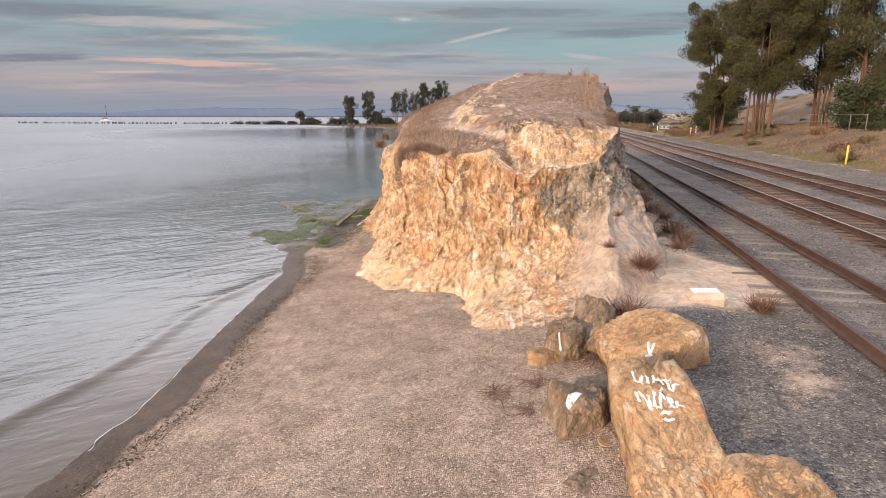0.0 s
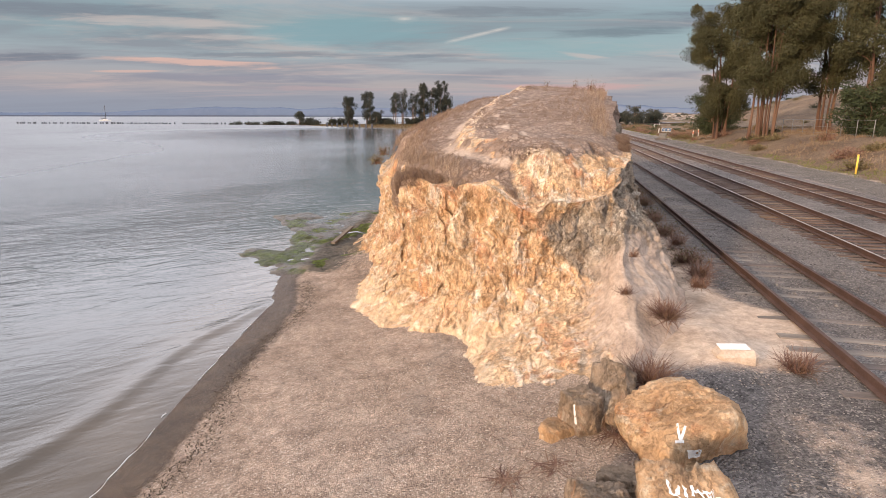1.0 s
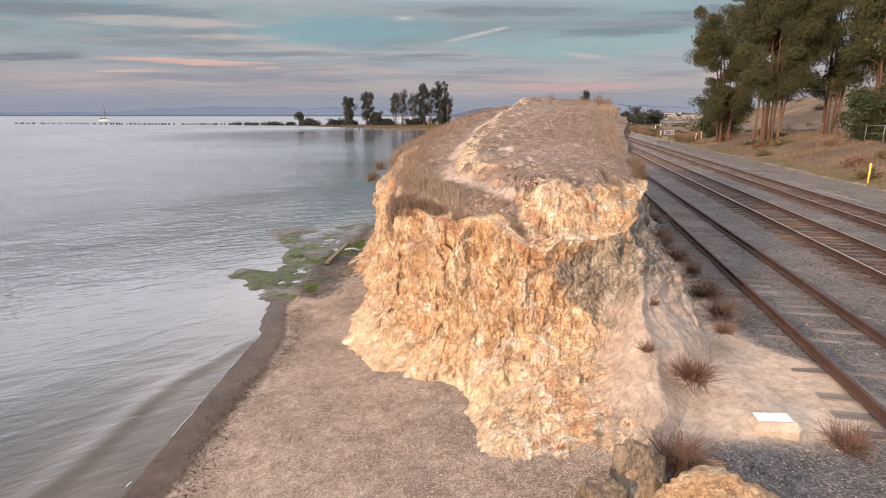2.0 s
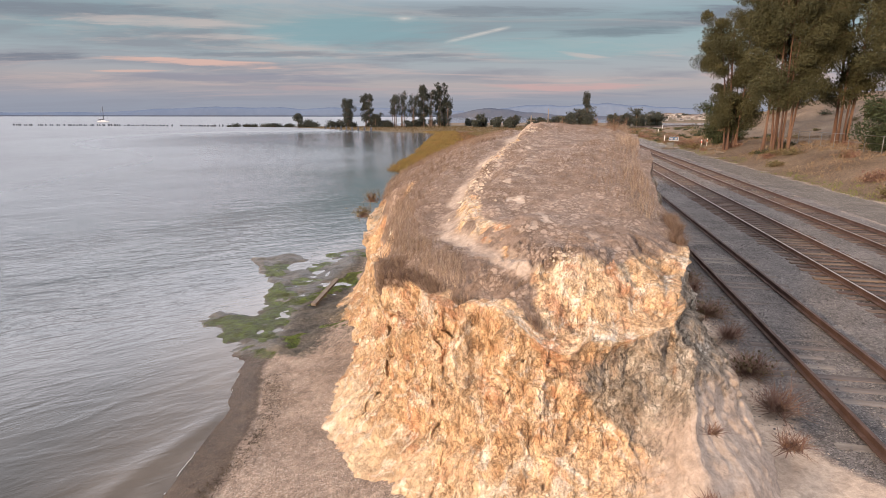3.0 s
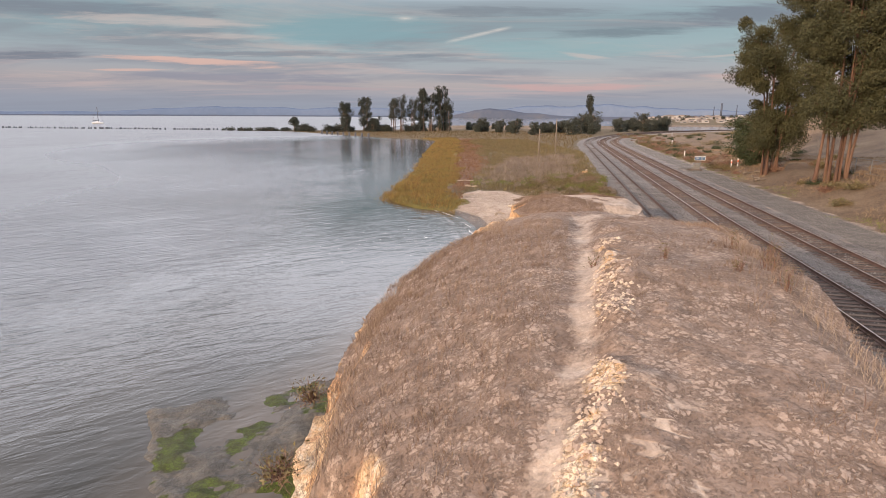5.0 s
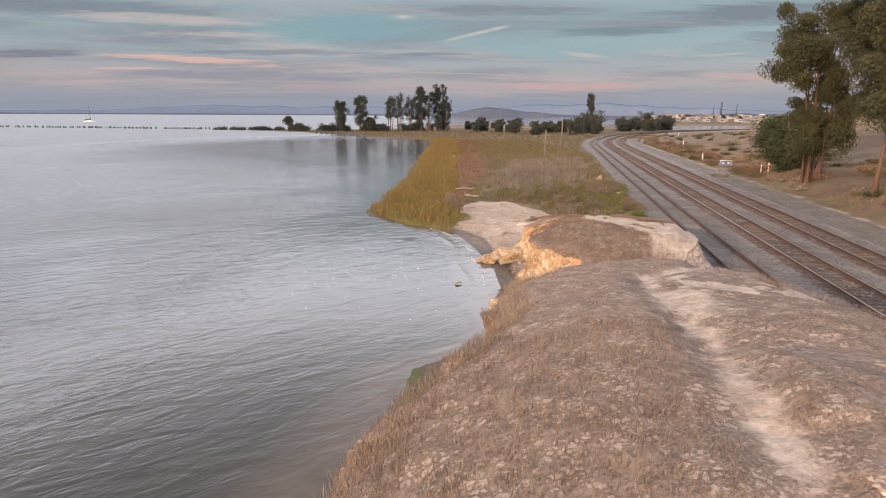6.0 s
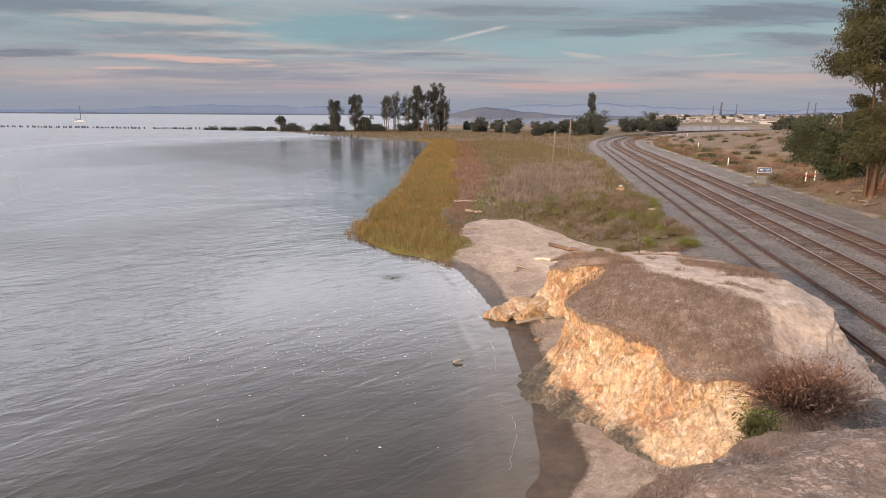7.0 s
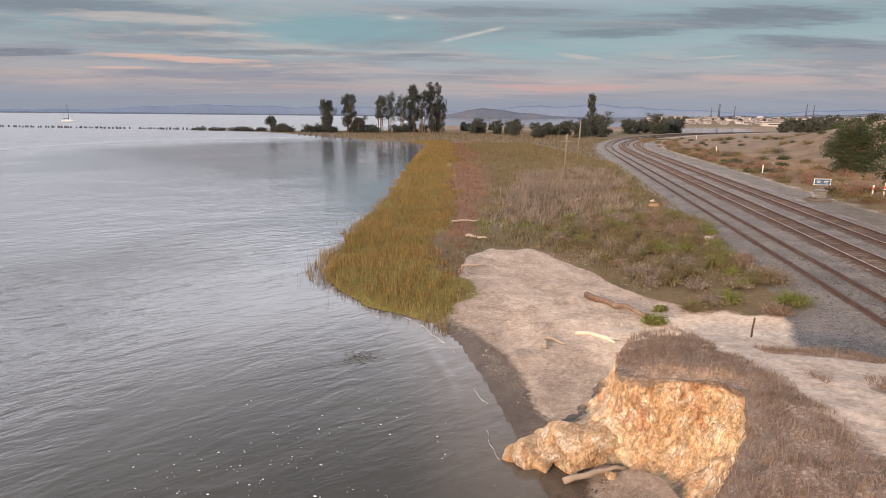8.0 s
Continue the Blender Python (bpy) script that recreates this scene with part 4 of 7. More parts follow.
def loft(name, top, base, height, spine, n, rows, rings, drop, gentle, ledge=3.3, crag=1.0):
    """A bluff: a face that rises from the base line to the upper rim, and a top that closes on the spine. Gives vertices, faces and the two parameters."""
    rim, foot = smooth_loop(top, n), smooth_loop(base, n)
    zt, zb = height(rim[:, 0], rim[:, 1]), ground_height(foot[:, 0], foot[:, 1]) - 0.25
    q = np.stack([rim[:, 0], rim[:, 1], 0 * zt], -1)
    sag = 0.22 + 0.16 * fbm(q, 0.8, 3) + drop(rim[:, 0], rim[:, 1])
    rim = rim + np.where(rim[:, :1] > 4.2, 0.1, 0.24) * np.stack([fbm(q, 0.9, 4), fbm(q + 40, 0.9, 4)], -1)
    zt = np.maximum(zt - np.maximum(sag, 0.03), zb + 0.3)
    v = np.linspace(0, 1, rows)[:, None]
    steep = ledge - (ledge - 1.25) * gentle(rim[:, 0], rim[:, 1]) + 0.9 * (1 - step(13, 15.5, rim[:, 1])) * (1 - step(2.4, 3.6, rim[:, 0]))
    lean = 1 - (1 - v) ** steep[None, :]
    x = foot[:, 0] + (rim[:, 0] - foot[:, 0]) * lean
    y = foot[:, 1] + (rim[:, 1] - foot[:, 1]) * lean
    z = zb + (zt - zb) * v
    face = np.stack([x, y, z], -1)
    ux, uy = np.gradient(rim[:, 0]), np.gradient(rim[:, 1])
    out = np.stack([uy, -ux], -1)
    out /= np.linalg.norm(out, axis=1)[:, None]
    area = np.sum(rim[:, 0] * np.roll(rim[:, 1], -1) - np.roll(rim[:, 0], -1) * rim[:, 1])
    out *= np.sign(area)
    p = face.reshape(-1, 3)
    warp = np.stack([fbm(p, 1.3, 3), fbm(p + 9, 1.3, 3), fbm(p + 31, 1.3, 3)], -1)
    f1, f2, ident, tilt1 = worley(p * (1, 1, 0.55) + 0.3 * warp, 0.8)
    g1, g2, ident2, tilt2 = worley(p * (1, 1, 0.75) + 0.16 * warp, 2.6)
    h1, h2, ident3, tilt3 = worley(p + 0.07 * warp, 6.5)
    low = np.broadcast_to(1 - step(0.12, 0.42, v), (rows, n)).ravel()
    push = 0.22 * fbm(p, 0.5, 3) + (1 - 0.75 * low) * (0.10 * tilt1 - 0.06 * np.exp(-((f2 - f1) / 0.05) ** 2)) + (1 - 0.5 * low) * (0.085 * tilt2 + 0.05 * (ident2 - 0.5)) + 0.05 * tilt3 + 0.03 * (ident3 - 0.5) + 0.055 * fbm(p, 5.0, 4)
    rib = (0.34 * np.abs(fbm(p * (1, 1, 0.16) + 0.3 * warp, 0.9, 3)) + 0.07 * np.abs(fbm(p * (1, 1, 0.4) + 0.2 * warp, 2.2, 4))) * (1 - 0.4 * low)
    push = push * crag + (1 - crag) * 0.22 * fbm(p, 0.5, 3)
    talus = np.exp(-(((p[:, 0] - 4.0) / 1.7) ** 2 + ((p[:, 1] - 10.0) / 2.2) ** 2)) * (p[:, 2] < 1.6)
    push, rib = push * (1 - 0.8 * talus), rib * (1 - 0.9 * talus)
    push = (push - rib).reshape(rows, n) * (0.25 + 0.75 * step(0, 0.12, v)) * (1 - 0.8 * step(0.9, 1.0, v)) * np.clip((zt - zb) / 2.2, 0.15, 1)
    face[..., :2] += push[..., None] * out
    face[..., 2] += 0.3 * push * (1 - step(0.85, 1, v))
    sp = np.asarray(spine, float)
    sy = np.clip(rim[:, 1], sp[0, 1], sp[-1, 1])
    sx = np.interp(sy, sp[:, 1], sp[:, 0])
    w = (np.linspace(0, 1, rings + 1)[1:, None]) ** 1.15
    tx, ty = rim[:, 0] + (sx - rim[:, 0]) * w, rim[:, 1] + (sy - rim[:, 1]) * w
    tz = height(tx.ravel(), ty.ravel()).reshape(tx.shape)
    inset = np.hypot(tx - rim[:, 0], ty - rim[:, 1]) + 0 * tz
    hold = step(0, 1.0 + drop(rim[:, 0], rim[:, 1]) * 1.6, inset)
    tz = zt * (1 - hold) + tz * hold
    q = np.stack([tx, ty, tz], -1).reshape(-1, 3)
    near = (1 - step(12.9, 14.6, ty)) * step(0.02, 0.12, w)
    tz = tz + near * (0.13 * worley(q, 1.9)[3] + 0.06 * worley(q, 5.0)[3]).reshape(tz.shape)
    crest = np.stack([tx, ty, tz], -1)
    V = np.concatenate([face, crest])
    vv = np.concatenate([np.broadcast_to(v, (rows, n)), np.broadcast_to(1 + w, (rings, n))])
    return V, grid_faces(rows + rings, n, wrap=True), vv, out


MAIN_TOP = [(-0.5, 13.6), (0.6, 12.6), (1.3, 11.9), (2.2, 11.8), (3.2, 12.2), (3.9, 13.4), (4.5, 15.5), (5.0, 18), (6.0, 21.5), (7.0, 25.6), (8.2, 29.2), (9.0, 33),
            (9.6, 38), (9.9, 41.2), (7.6, 41.4), (5.1, 40.6), (3.3, 39.9), (2.0, 39.2), (1.4, 37.0), (1.0, 34.2), (-0.9, 31.3), (-1.9, 28), (-2.2, 25), (-2.2, 21.9), (-1.75, 18.8), (-1.45, 16.2)]
MAIN_BASE = [(-1.0, 12.5), (0.15, 11.6), (0.42, 8.55), (1.15, 8.0), (2.5, 8.15), (4.6, 10.8), (5.6, 14.3), (6.3, 17.3), (7.3, 20.5), (8.3, 25), (9.3, 29.2), (10.3, 34),
             (11.1, 39), (11.2, 43.6), (8.6, 43.8), (5.6, 43.4), (3.6, 43.2), (1.0, 43.2), (-1.7, 41.7), (-1.2, 38.0), (-1.6, 33.6), (-2.9, 30), (-3.3, 26), (-4.1, 22.7), (-2.7, 19.9), (-2.8, 15.4)]
HUMP_TOP = [(4.7, 51.5), (4.7, 50.4), (5.1, 49.2), (6.1, 47.8), (7.0, 46.3), (9.6, 46.6), (12, 48.8), (13, 51.6), (13.5, 54.6), (13.2, 57.8), (10.4, 60.9), (7.4, 61.3), (5.9, 59.2), (5.4, 57.7), (6.2, 56.7), (7.2, 55.9), (6.9, 54.3), (5.9, 52.9)]
HUMP_BASE = [(3.3, 52.0), (2.3, 50.5), (3.2, 48.3), (5.2, 46.1), (6.3, 44.5), (10.6, 44), (13.2, 46.6), (14.1, 51), (14.8, 55), (14.4, 58.8), (11.4, 62.8), (7.0, 62.5), (5.2, 60.6), (2.7, 57.6), (4.5, 57.0), (5.9, 55.9), (5.6, 54.2), (4.7, 52.8)]


def hump_lane(y):
    return np.interp(y, [44, 46.4, 48.8, 50, 51, 52, 55.3, 58, 60], [9.7, 9.7, 10.2, 9.4, 8.4, 8.1, 8.6, 8.6, 9.0])


def hump_turf(x, y):
    return np.minimum(((x - 11.0) / 1.5) ** 2 + ((y - 53.4) / 2.4) ** 2, ((x - 11.5) / 2.2) ** 2 + ((y - 58.1) / 0.8) ** 2)


SLOPE = []


def build_bluff():
    V, F, vv, out = loft("bluff", MAIN_TOP, MAIN_BASE, top_height, [(2.6, 14.5), (3.6, 19), (4.0, 26), (4.6, 33), (6, 38)], 2000, 84, 70, lambda x, y: 0.32 * np.exp(-(((x - 2.6) / 1.2) ** 2 + ((y - 11.9) / 1.3) ** 2)), lambda x, y: step(2.6, 3.8, x) * (1 - step(36, 40, y)) + 0.2 * (1 - step(-1, 0.5, x)) * step(15, 18, y) * (1 - step(30, 34, y)))
    P = V.reshape(-1, 3)
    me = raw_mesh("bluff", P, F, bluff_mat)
    v = vv.ravel()
    wob = fbm(P, 0.9, 4)
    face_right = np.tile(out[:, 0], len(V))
    x, y = P[:, 0], P[:, 1]
    coarse, mottle = fbm(P, 0.6, 3), fbm(P, 1.7, 4)
    left = step(0.2, 0.7, -face_right) * step(14.2, 16, y)
    hang = np.clip(0.12 * coarse, 0, 0.16) * np.clip(left, 0, 1) + 0.09 * step(0.3, 0.7, face_right) * step(12.8, 14, y)
    soil = step(0.9, 1.0, v + 0.09 * wob + hang - 0.07 * (1 - step(13.8, 15.5, y)))
    t = x - trail_x(y)
    trail = np.exp(-((t - 0.02 + 0.12 * wob) / 0.27) ** 2) * step(12.5, 13.5, y) * np.clip(0.8 + 0.5 * fbm(P, 2.0, 3), 0, 1)
    scree = np.exp(-((t - 0.4) / 0.24) ** 2) * step(-0.1, 0.15, mottle + 0.3 * np.sin(y * 1.3)) * (y < 27) * step(13, 14, y)
    wide = step(30, 34, y) * np.maximum(np.exp(-((t - 0.2) / 0.7) ** 2) * step(-0.15, 0.15, coarse + 0.1), 0.75 * step(0.05, 0.35, mottle) * step(-0.2, 0.8, t))
    broken = step(0.0, 0.5, x - 0.95 + 0.5 * wob) * (1 - step(12.5, 13.5, y + 0.7 * wob - 0.5 * np.clip(x - 2.2, 0, 1.6)))
    clods = 0.9 * step(0.22, 0.36, fbm(P, 4.2, 3)) * np.exp(-((t - 1.1) / 0.8) ** 2) * (1 - step(19, 23, y)) * step(13, 14, y)
    slip = np.maximum(np.exp(-((x + 0.95 + 0.12 * np.sin(3 * y)) / 0.2) ** 2) * np.exp(-((y - 20.2) / 0.75) ** 4), np.exp(-((x + 1.65 + 0.1 * np.sin(4 * y)) / 0.2) ** 2) * np.exp(-((y - 24.8) / 0.6) ** 4))
    broken = np.maximum(np.maximum(broken, 1.2 * scree), 1.5 * slip)
    broken = np.maximum(broken, step(0.0, 0.25, turf_edge(y) - x + 0.35 * mottle) * step(15.4, 16.2, y) * (1 - step(33, 35, y)))
    slide = np.exp(-(((P[:, 0] - 4.3) / 1.7) ** 2 + ((P[:, 1] - 10.2) / 2.0) ** 2)) * (1 - step(0.5, 0.8, v))
    powder = 0.8 * (1 - step(-0.85, 0.1, P[:, 2] + 0.6 * coarse + 0.35 * mottle)) * (y < 17) * step(-0.1, 0.5, 3.2 - x)
    mask(me, "powder", np.clip(powder, 0, 1))
    mask(me, "soil", soil * (1 - np.clip(broken, 0, 1)))
    mask(me, "path", np.clip(np.maximum(trail, np.maximum(wide, clods)), 0, 1) * step(0.97, 1.03, v) + np.clip(1.6 * slide, 0, 1))
    # painted shade: grey coat on faces turned right, away from the sun
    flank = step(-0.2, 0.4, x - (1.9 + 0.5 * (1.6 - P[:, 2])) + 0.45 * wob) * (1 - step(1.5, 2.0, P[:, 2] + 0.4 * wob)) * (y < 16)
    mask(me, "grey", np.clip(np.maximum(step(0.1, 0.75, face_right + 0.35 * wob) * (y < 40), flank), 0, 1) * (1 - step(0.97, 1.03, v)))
    hold = np.flatnonzero((v > 0.84) & (v < 1.25) & (soil * (1 - np.clip(broken, 0, 1)) > 0.6) & (left > 0.4))
    SLOPE.append(P[rng.choice(hold, 7000)] + rng.normal(0, 0.03, (7000, 3)))
    hold = np.flatnonzero((v > 0.9) & (v < 1.1) & (soil > 0.45) & (y < 15.5) & (broken < 0.4))
    SLOPE.append(P[rng.choice(hold, 8000)] + rng.normal(0, 0.02, (8000, 3)))
    low = 1 - step(-1.5, -0.9, P[:, 2] + 0.25 * wob)
    wet = step(18.5, 20, P[:, 1]) * (1 - step(-1.0, 0.6, P[:, 0] - 1.5 * (P[:, 1] > 37)))
    mask(me, "foot", low * wet * 0.8)
    mask(me, "algae", (1 - step(-1.25, -0.75, P[:, 2] + 0.3 * wob)) * np.exp(-(((P[:, 0] + 1.4) / 1.1) ** 2 + ((P[:, 1] - 41.3) / 1.5) ** 2)) * 1.6)
    thing("bluff", "orange-tan eroded earth bluff with a dry grassy top", "bluff", me, kind="structure")
    V, F, vv, out = loft("hump", HUMP_TOP, HUMP_BASE, hump_height, [(9.0, 49), (9.2, 52), (9.2, 56)], 1200, 56, 50, lambda x, y: 0.35 * np.exp(-(((x - 10.5) / 2.5) ** 2 + ((y - 47) / 2.5) ** 2)), lambda x, y: step(7.5, 9.5, x), ledge=2.1, crag=0.6)
    P = V.reshape(-1, 3)
    me = raw_mesh("low_bluff", P, F, bluff_mat)
    v = vv.ravel()
    wob = fbm(P, 0.9, 4)
    lane = np.exp(-((P[:, 0] - hump_lane(P[:, 1])) / 0.5) ** 2)
    bare = step(-0.3, 0.3, P[:, 0] - hump_lane(P[:, 1]) + 0.9 * wob)
    turf = 1 - step(0.7, 1.1, hump_turf(P[:, 0], P[:, 1]) + 0.5 * wob)
    east = bare * (1 - turf)
    mask(me, "soil", step(0.88, 0.97, v + 0.09 * wob))
    mask(me, "path", np.clip(np.maximum(lane, east) + 0.7 * (1 - step(0.98, 1.02, v)) * step(9.5, 11, P[:, 0]), 0, 1))
    mask(me, "grey", 0 * v)
    mask(me, "powder", 0.6 * step(-0.1, 0.35, fbm(P, 0.7, 3)) * (1 - step(0.97, 1.03, v)))
    mask(me, "foot", (1 - step(-1.4, -0.7, P[:, 2] + 0.3 * wob)) * (P[:, 0] < 6.5) * 0.75)
    mask(me, "algae", (1 - step(-1.3, -0.9, P[:, 2] + 0.3 * wob)) * np.exp(-(((P[:, 0] - 2.4) / 0.8) ** 2 + ((P[:, 1] - 50.6) / 1.3) ** 2)) * 1.8)
    thing("low_bluff", "low orange earth bluff with grass and a footpath", "bluff", me, kind="structure")


build_bluff()


# ---- railway ----
def rail_arrays(d, s0, s1):
    """A rail's section swept along the line: foot, web and head."""
    prof = np.array([(-0.07, -0.17), (0.07, -0.17), (0.07, -0.155), (0.012, -0.13), (0.012, -0.045), (0.036, -0.035), (0.036, -0.006), (0.03, 0.0), (-0.03, 0.0), (-0.036, -0.006), (-0.036, -0.035), (-0.012, -0.045), (-0.012, -0.13), (-0.07, -0.155)])
    ss = np.concatenate([np.arange(s0, 160, 8.0), np.arange(160, s1, 5.0)])
    rows = []
    for s in ss:
        p, ang = track_line(d, s)
        rx, ry = math.sin(ang), -math.cos(ang)
        rows.append(np.stack([p[0] + prof[:, 0] * rx, p[1] + prof[:, 0] * ry, prof[:, 1]], -1))
    V = np.stack(rows)
    f = grid_faces(len(ss), len(prof), wrap=True)
    return V.reshape(-1, 3), f, len(prof)


def build_track(d0, label, wood, bright, s_near, sunk=0.0):
    track = thing("railway_track", label, "railway track", group="parallel tracks")
    for side in (-1, 1):
        v, f, k = rail_arrays(d0 + side * 0.7535, -20, 420)
        me = raw_mesh("rail", v, f, rail_mat, smooth=False)
        me.materials.append(shine_mat)
        idx = np.zeros(len(f), np.int32)
        if bright:
            idx[(np.arange(len(f)) % k) == 7] = 1
        me.polygons.foreach_set("material_index", idx)
        part("rail", me, track)
    tie = chamfer_box("tie", (2.6, 0.225, 0.16), wood, 0.012, (0, 0, -0.085))
    s = -6.0
    rest = []
    dirs = np.array([(-1, -1, -1), (1, -1, -1), (1, 1, -1), (-1, 1, -1), (-1, -1, 1), (1, -1, 1), (1, 1, 1), (-1, 1, 1)]) * (1.3, 0.11, 0.08)
    quads = np.array([(0, 3, 2, 1), (4, 5, 6, 7), (0, 1, 5, 4), (1, 2, 6, 5), (2, 3, 7, 6), (3, 0, 4, 7)])
    while s < 380:
        p, ang = track_line(d0, s)
        slip, twist = rng.normal(0, 0.04), rng.normal(0, 0.015)
        low = -0.165 - sunk - abs(rng.normal(0, 0.014))
        if s_near[0] <= s < s_near[1]:
            ob = part("tie", tie, track, at=pose(p[0] + slip, p[1] + rng.normal(0, 0.03), low, 0, 0, math.degrees(ang + twist) - 90))
        else:
            c, sn = math.cos(ang - math.pi / 2), math.sin(ang - math.pi / 2)
            w = dirs @ np.array([[c, sn, 0], [-sn, c, 0], [0, 0, 1]]) + (p[0], p[1], low - 0.08)
            rest.append((w, quads))
        s += 0.52
    v, f = joined(rest)
    ob = part("far_timber", raw_mesh("far_timber", v, f, wood, smooth=False), track)
    tagged(ob, kind="stuff")


build_track(0.0, "rusty little-used siding with weathered grey wooden ties", old_tie_mat, False, (4, 120), 0.03)
build_track(3.8, "main railway track with polished rail heads and dark ties", tie_mat, True, (14, 120))
build_track(7.5, "second main track with worn rails and dark wooden ties", tie_mat, True, (20, 125))


# ---- boulders and stones ----
def rock_shape(seed, size, cuts=12, askew=0.22):
    """The radius of a broken stone as a function of direction: a ball cut by random planes, then roughened."""
    r = np.random.default_rng(seed)
    box = np.concatenate([np.eye(3), -np.eye(3)]) + r.normal(0, askew, (6, 3))
    nrm = np.concatenate([box, r.normal(size=(cuts - 6, 3))])
    nrm /= np.linalg.norm(nrm, axis=1)[:, None]
    off = np.concatenate([r.uniform(0.62, 0.82, 6), r.uniform(0.74, 0.95, cuts - 6)])
    shift = r.uniform(0, 50, 3)

    def place(d, out=0.0):
        d = d / np.linalg.norm(d, axis=1)[:, None]
        dot = d @ nrm.T
        rad = np.min(np.where(dot > 0.05, off / np.maximum(dot, 0.05), 9.0), axis=1)
        rad = np.minimum(rad, 1.1)
        e = d * size / max(size)
        rad = rad + 0.075 * worley(e + shift, 2.2)[3] + 0.045 * worley(e + shift, 5.5)[3]
        rad = rad + 0.035 * fbm(d * 2 + shift, 1.6, 5) - 0.035 * np.abs(fbm(d * 2 + shift, 3.2, 5)) + out
        return d * rad[:, None] * size

    return place


def ball(level):
    bm = bmesh.new()
    bmesh.ops.create_icosphere(bm, subdivisions=level, radius=1.0)
    v = np.array([q.co[:] for q in bm.verts])
    f = np.array([[q.index for q in t.verts] for t in bm.faces])
    bm.free()
    return v, f


BALL5, BALL3, BALL1 = ball(5), ball(3), ball(1)


def boulder(name, at, size, seed, material, label, turn=(0, 0, 0), marks=(), strokes=(), askew=0.22):
    place = rock_shape(seed, np.array(size), askew=askew)
    me = raw_mesh(name, place(BALL5[0]), BALL5[1], material, smooth=True)
    ob = thing(name, label, "boulder", me, pose(*at, *turn))
    for azim, elev, w, h, lean in marks:
        u, v = np.meshgrid(np.linspace(-w / 2, w / 2, 9), np.linspace(-h / 2, h / 2, 7))
        c, s = math.cos(radians(lean)), math.sin(radians(lean))
        a, e = radians(azim) + (u * c - v * s), radians(elev) + (u * s + v * c)
        d = np.stack([np.cos(a) * np.cos(e), np.sin(a) * np.cos(e), np.sin(e)], -1).reshape(-1, 3)
        part("paint_mark", raw_mesh("paint_mark", place(d, 0.012), grid_faces(7, 9), paint_mat), ob, "white sprayed paint mark")
    for x, z, w, h, lean in strokes:
        u, v = np.meshgrid(np.linspace(-w / 2, w / 2, 7), np.linspace(-h / 2, h / 2, 9))
        u = u * (1 + 0.35 * np.sin(9 * v / h + 40 * x))
        c, s = math.cos(radians(lean)), math.sin(radians(lean))
        d = np.stack([x + u * c - v * s, 0 * u - 0.28, z + u * s + v * c], -1).reshape(-1, 3) / np.array(size)
        part("paint_mark", raw_mesh("paint_mark", place(d, 0.014), grid_faces(9, 7), paint_mat), ob, "white sprayed paint mark")
    return ob


def scrawl(row, n, x0, x1, size, seed):
    """A row of short paint strokes standing for writing that cannot be read."""
    r = np.random.default_rng(seed)
    out = []
    for k in range(n):
        x = x0 + (x1 - x0) * (k + 0.5) / n
        out.append((x, row + r.uniform(-0.02, 0.02), 0.022, size * r.uniform(0.7, 1.1), r.uniform(-30, 30)))
        if r.random() < 0.65:
            out.append((x + 0.025, row + r.uniform(-0.4, 0.4) * size, 0.018, size * 0.6, r.uniform(50, 115)))
    return out


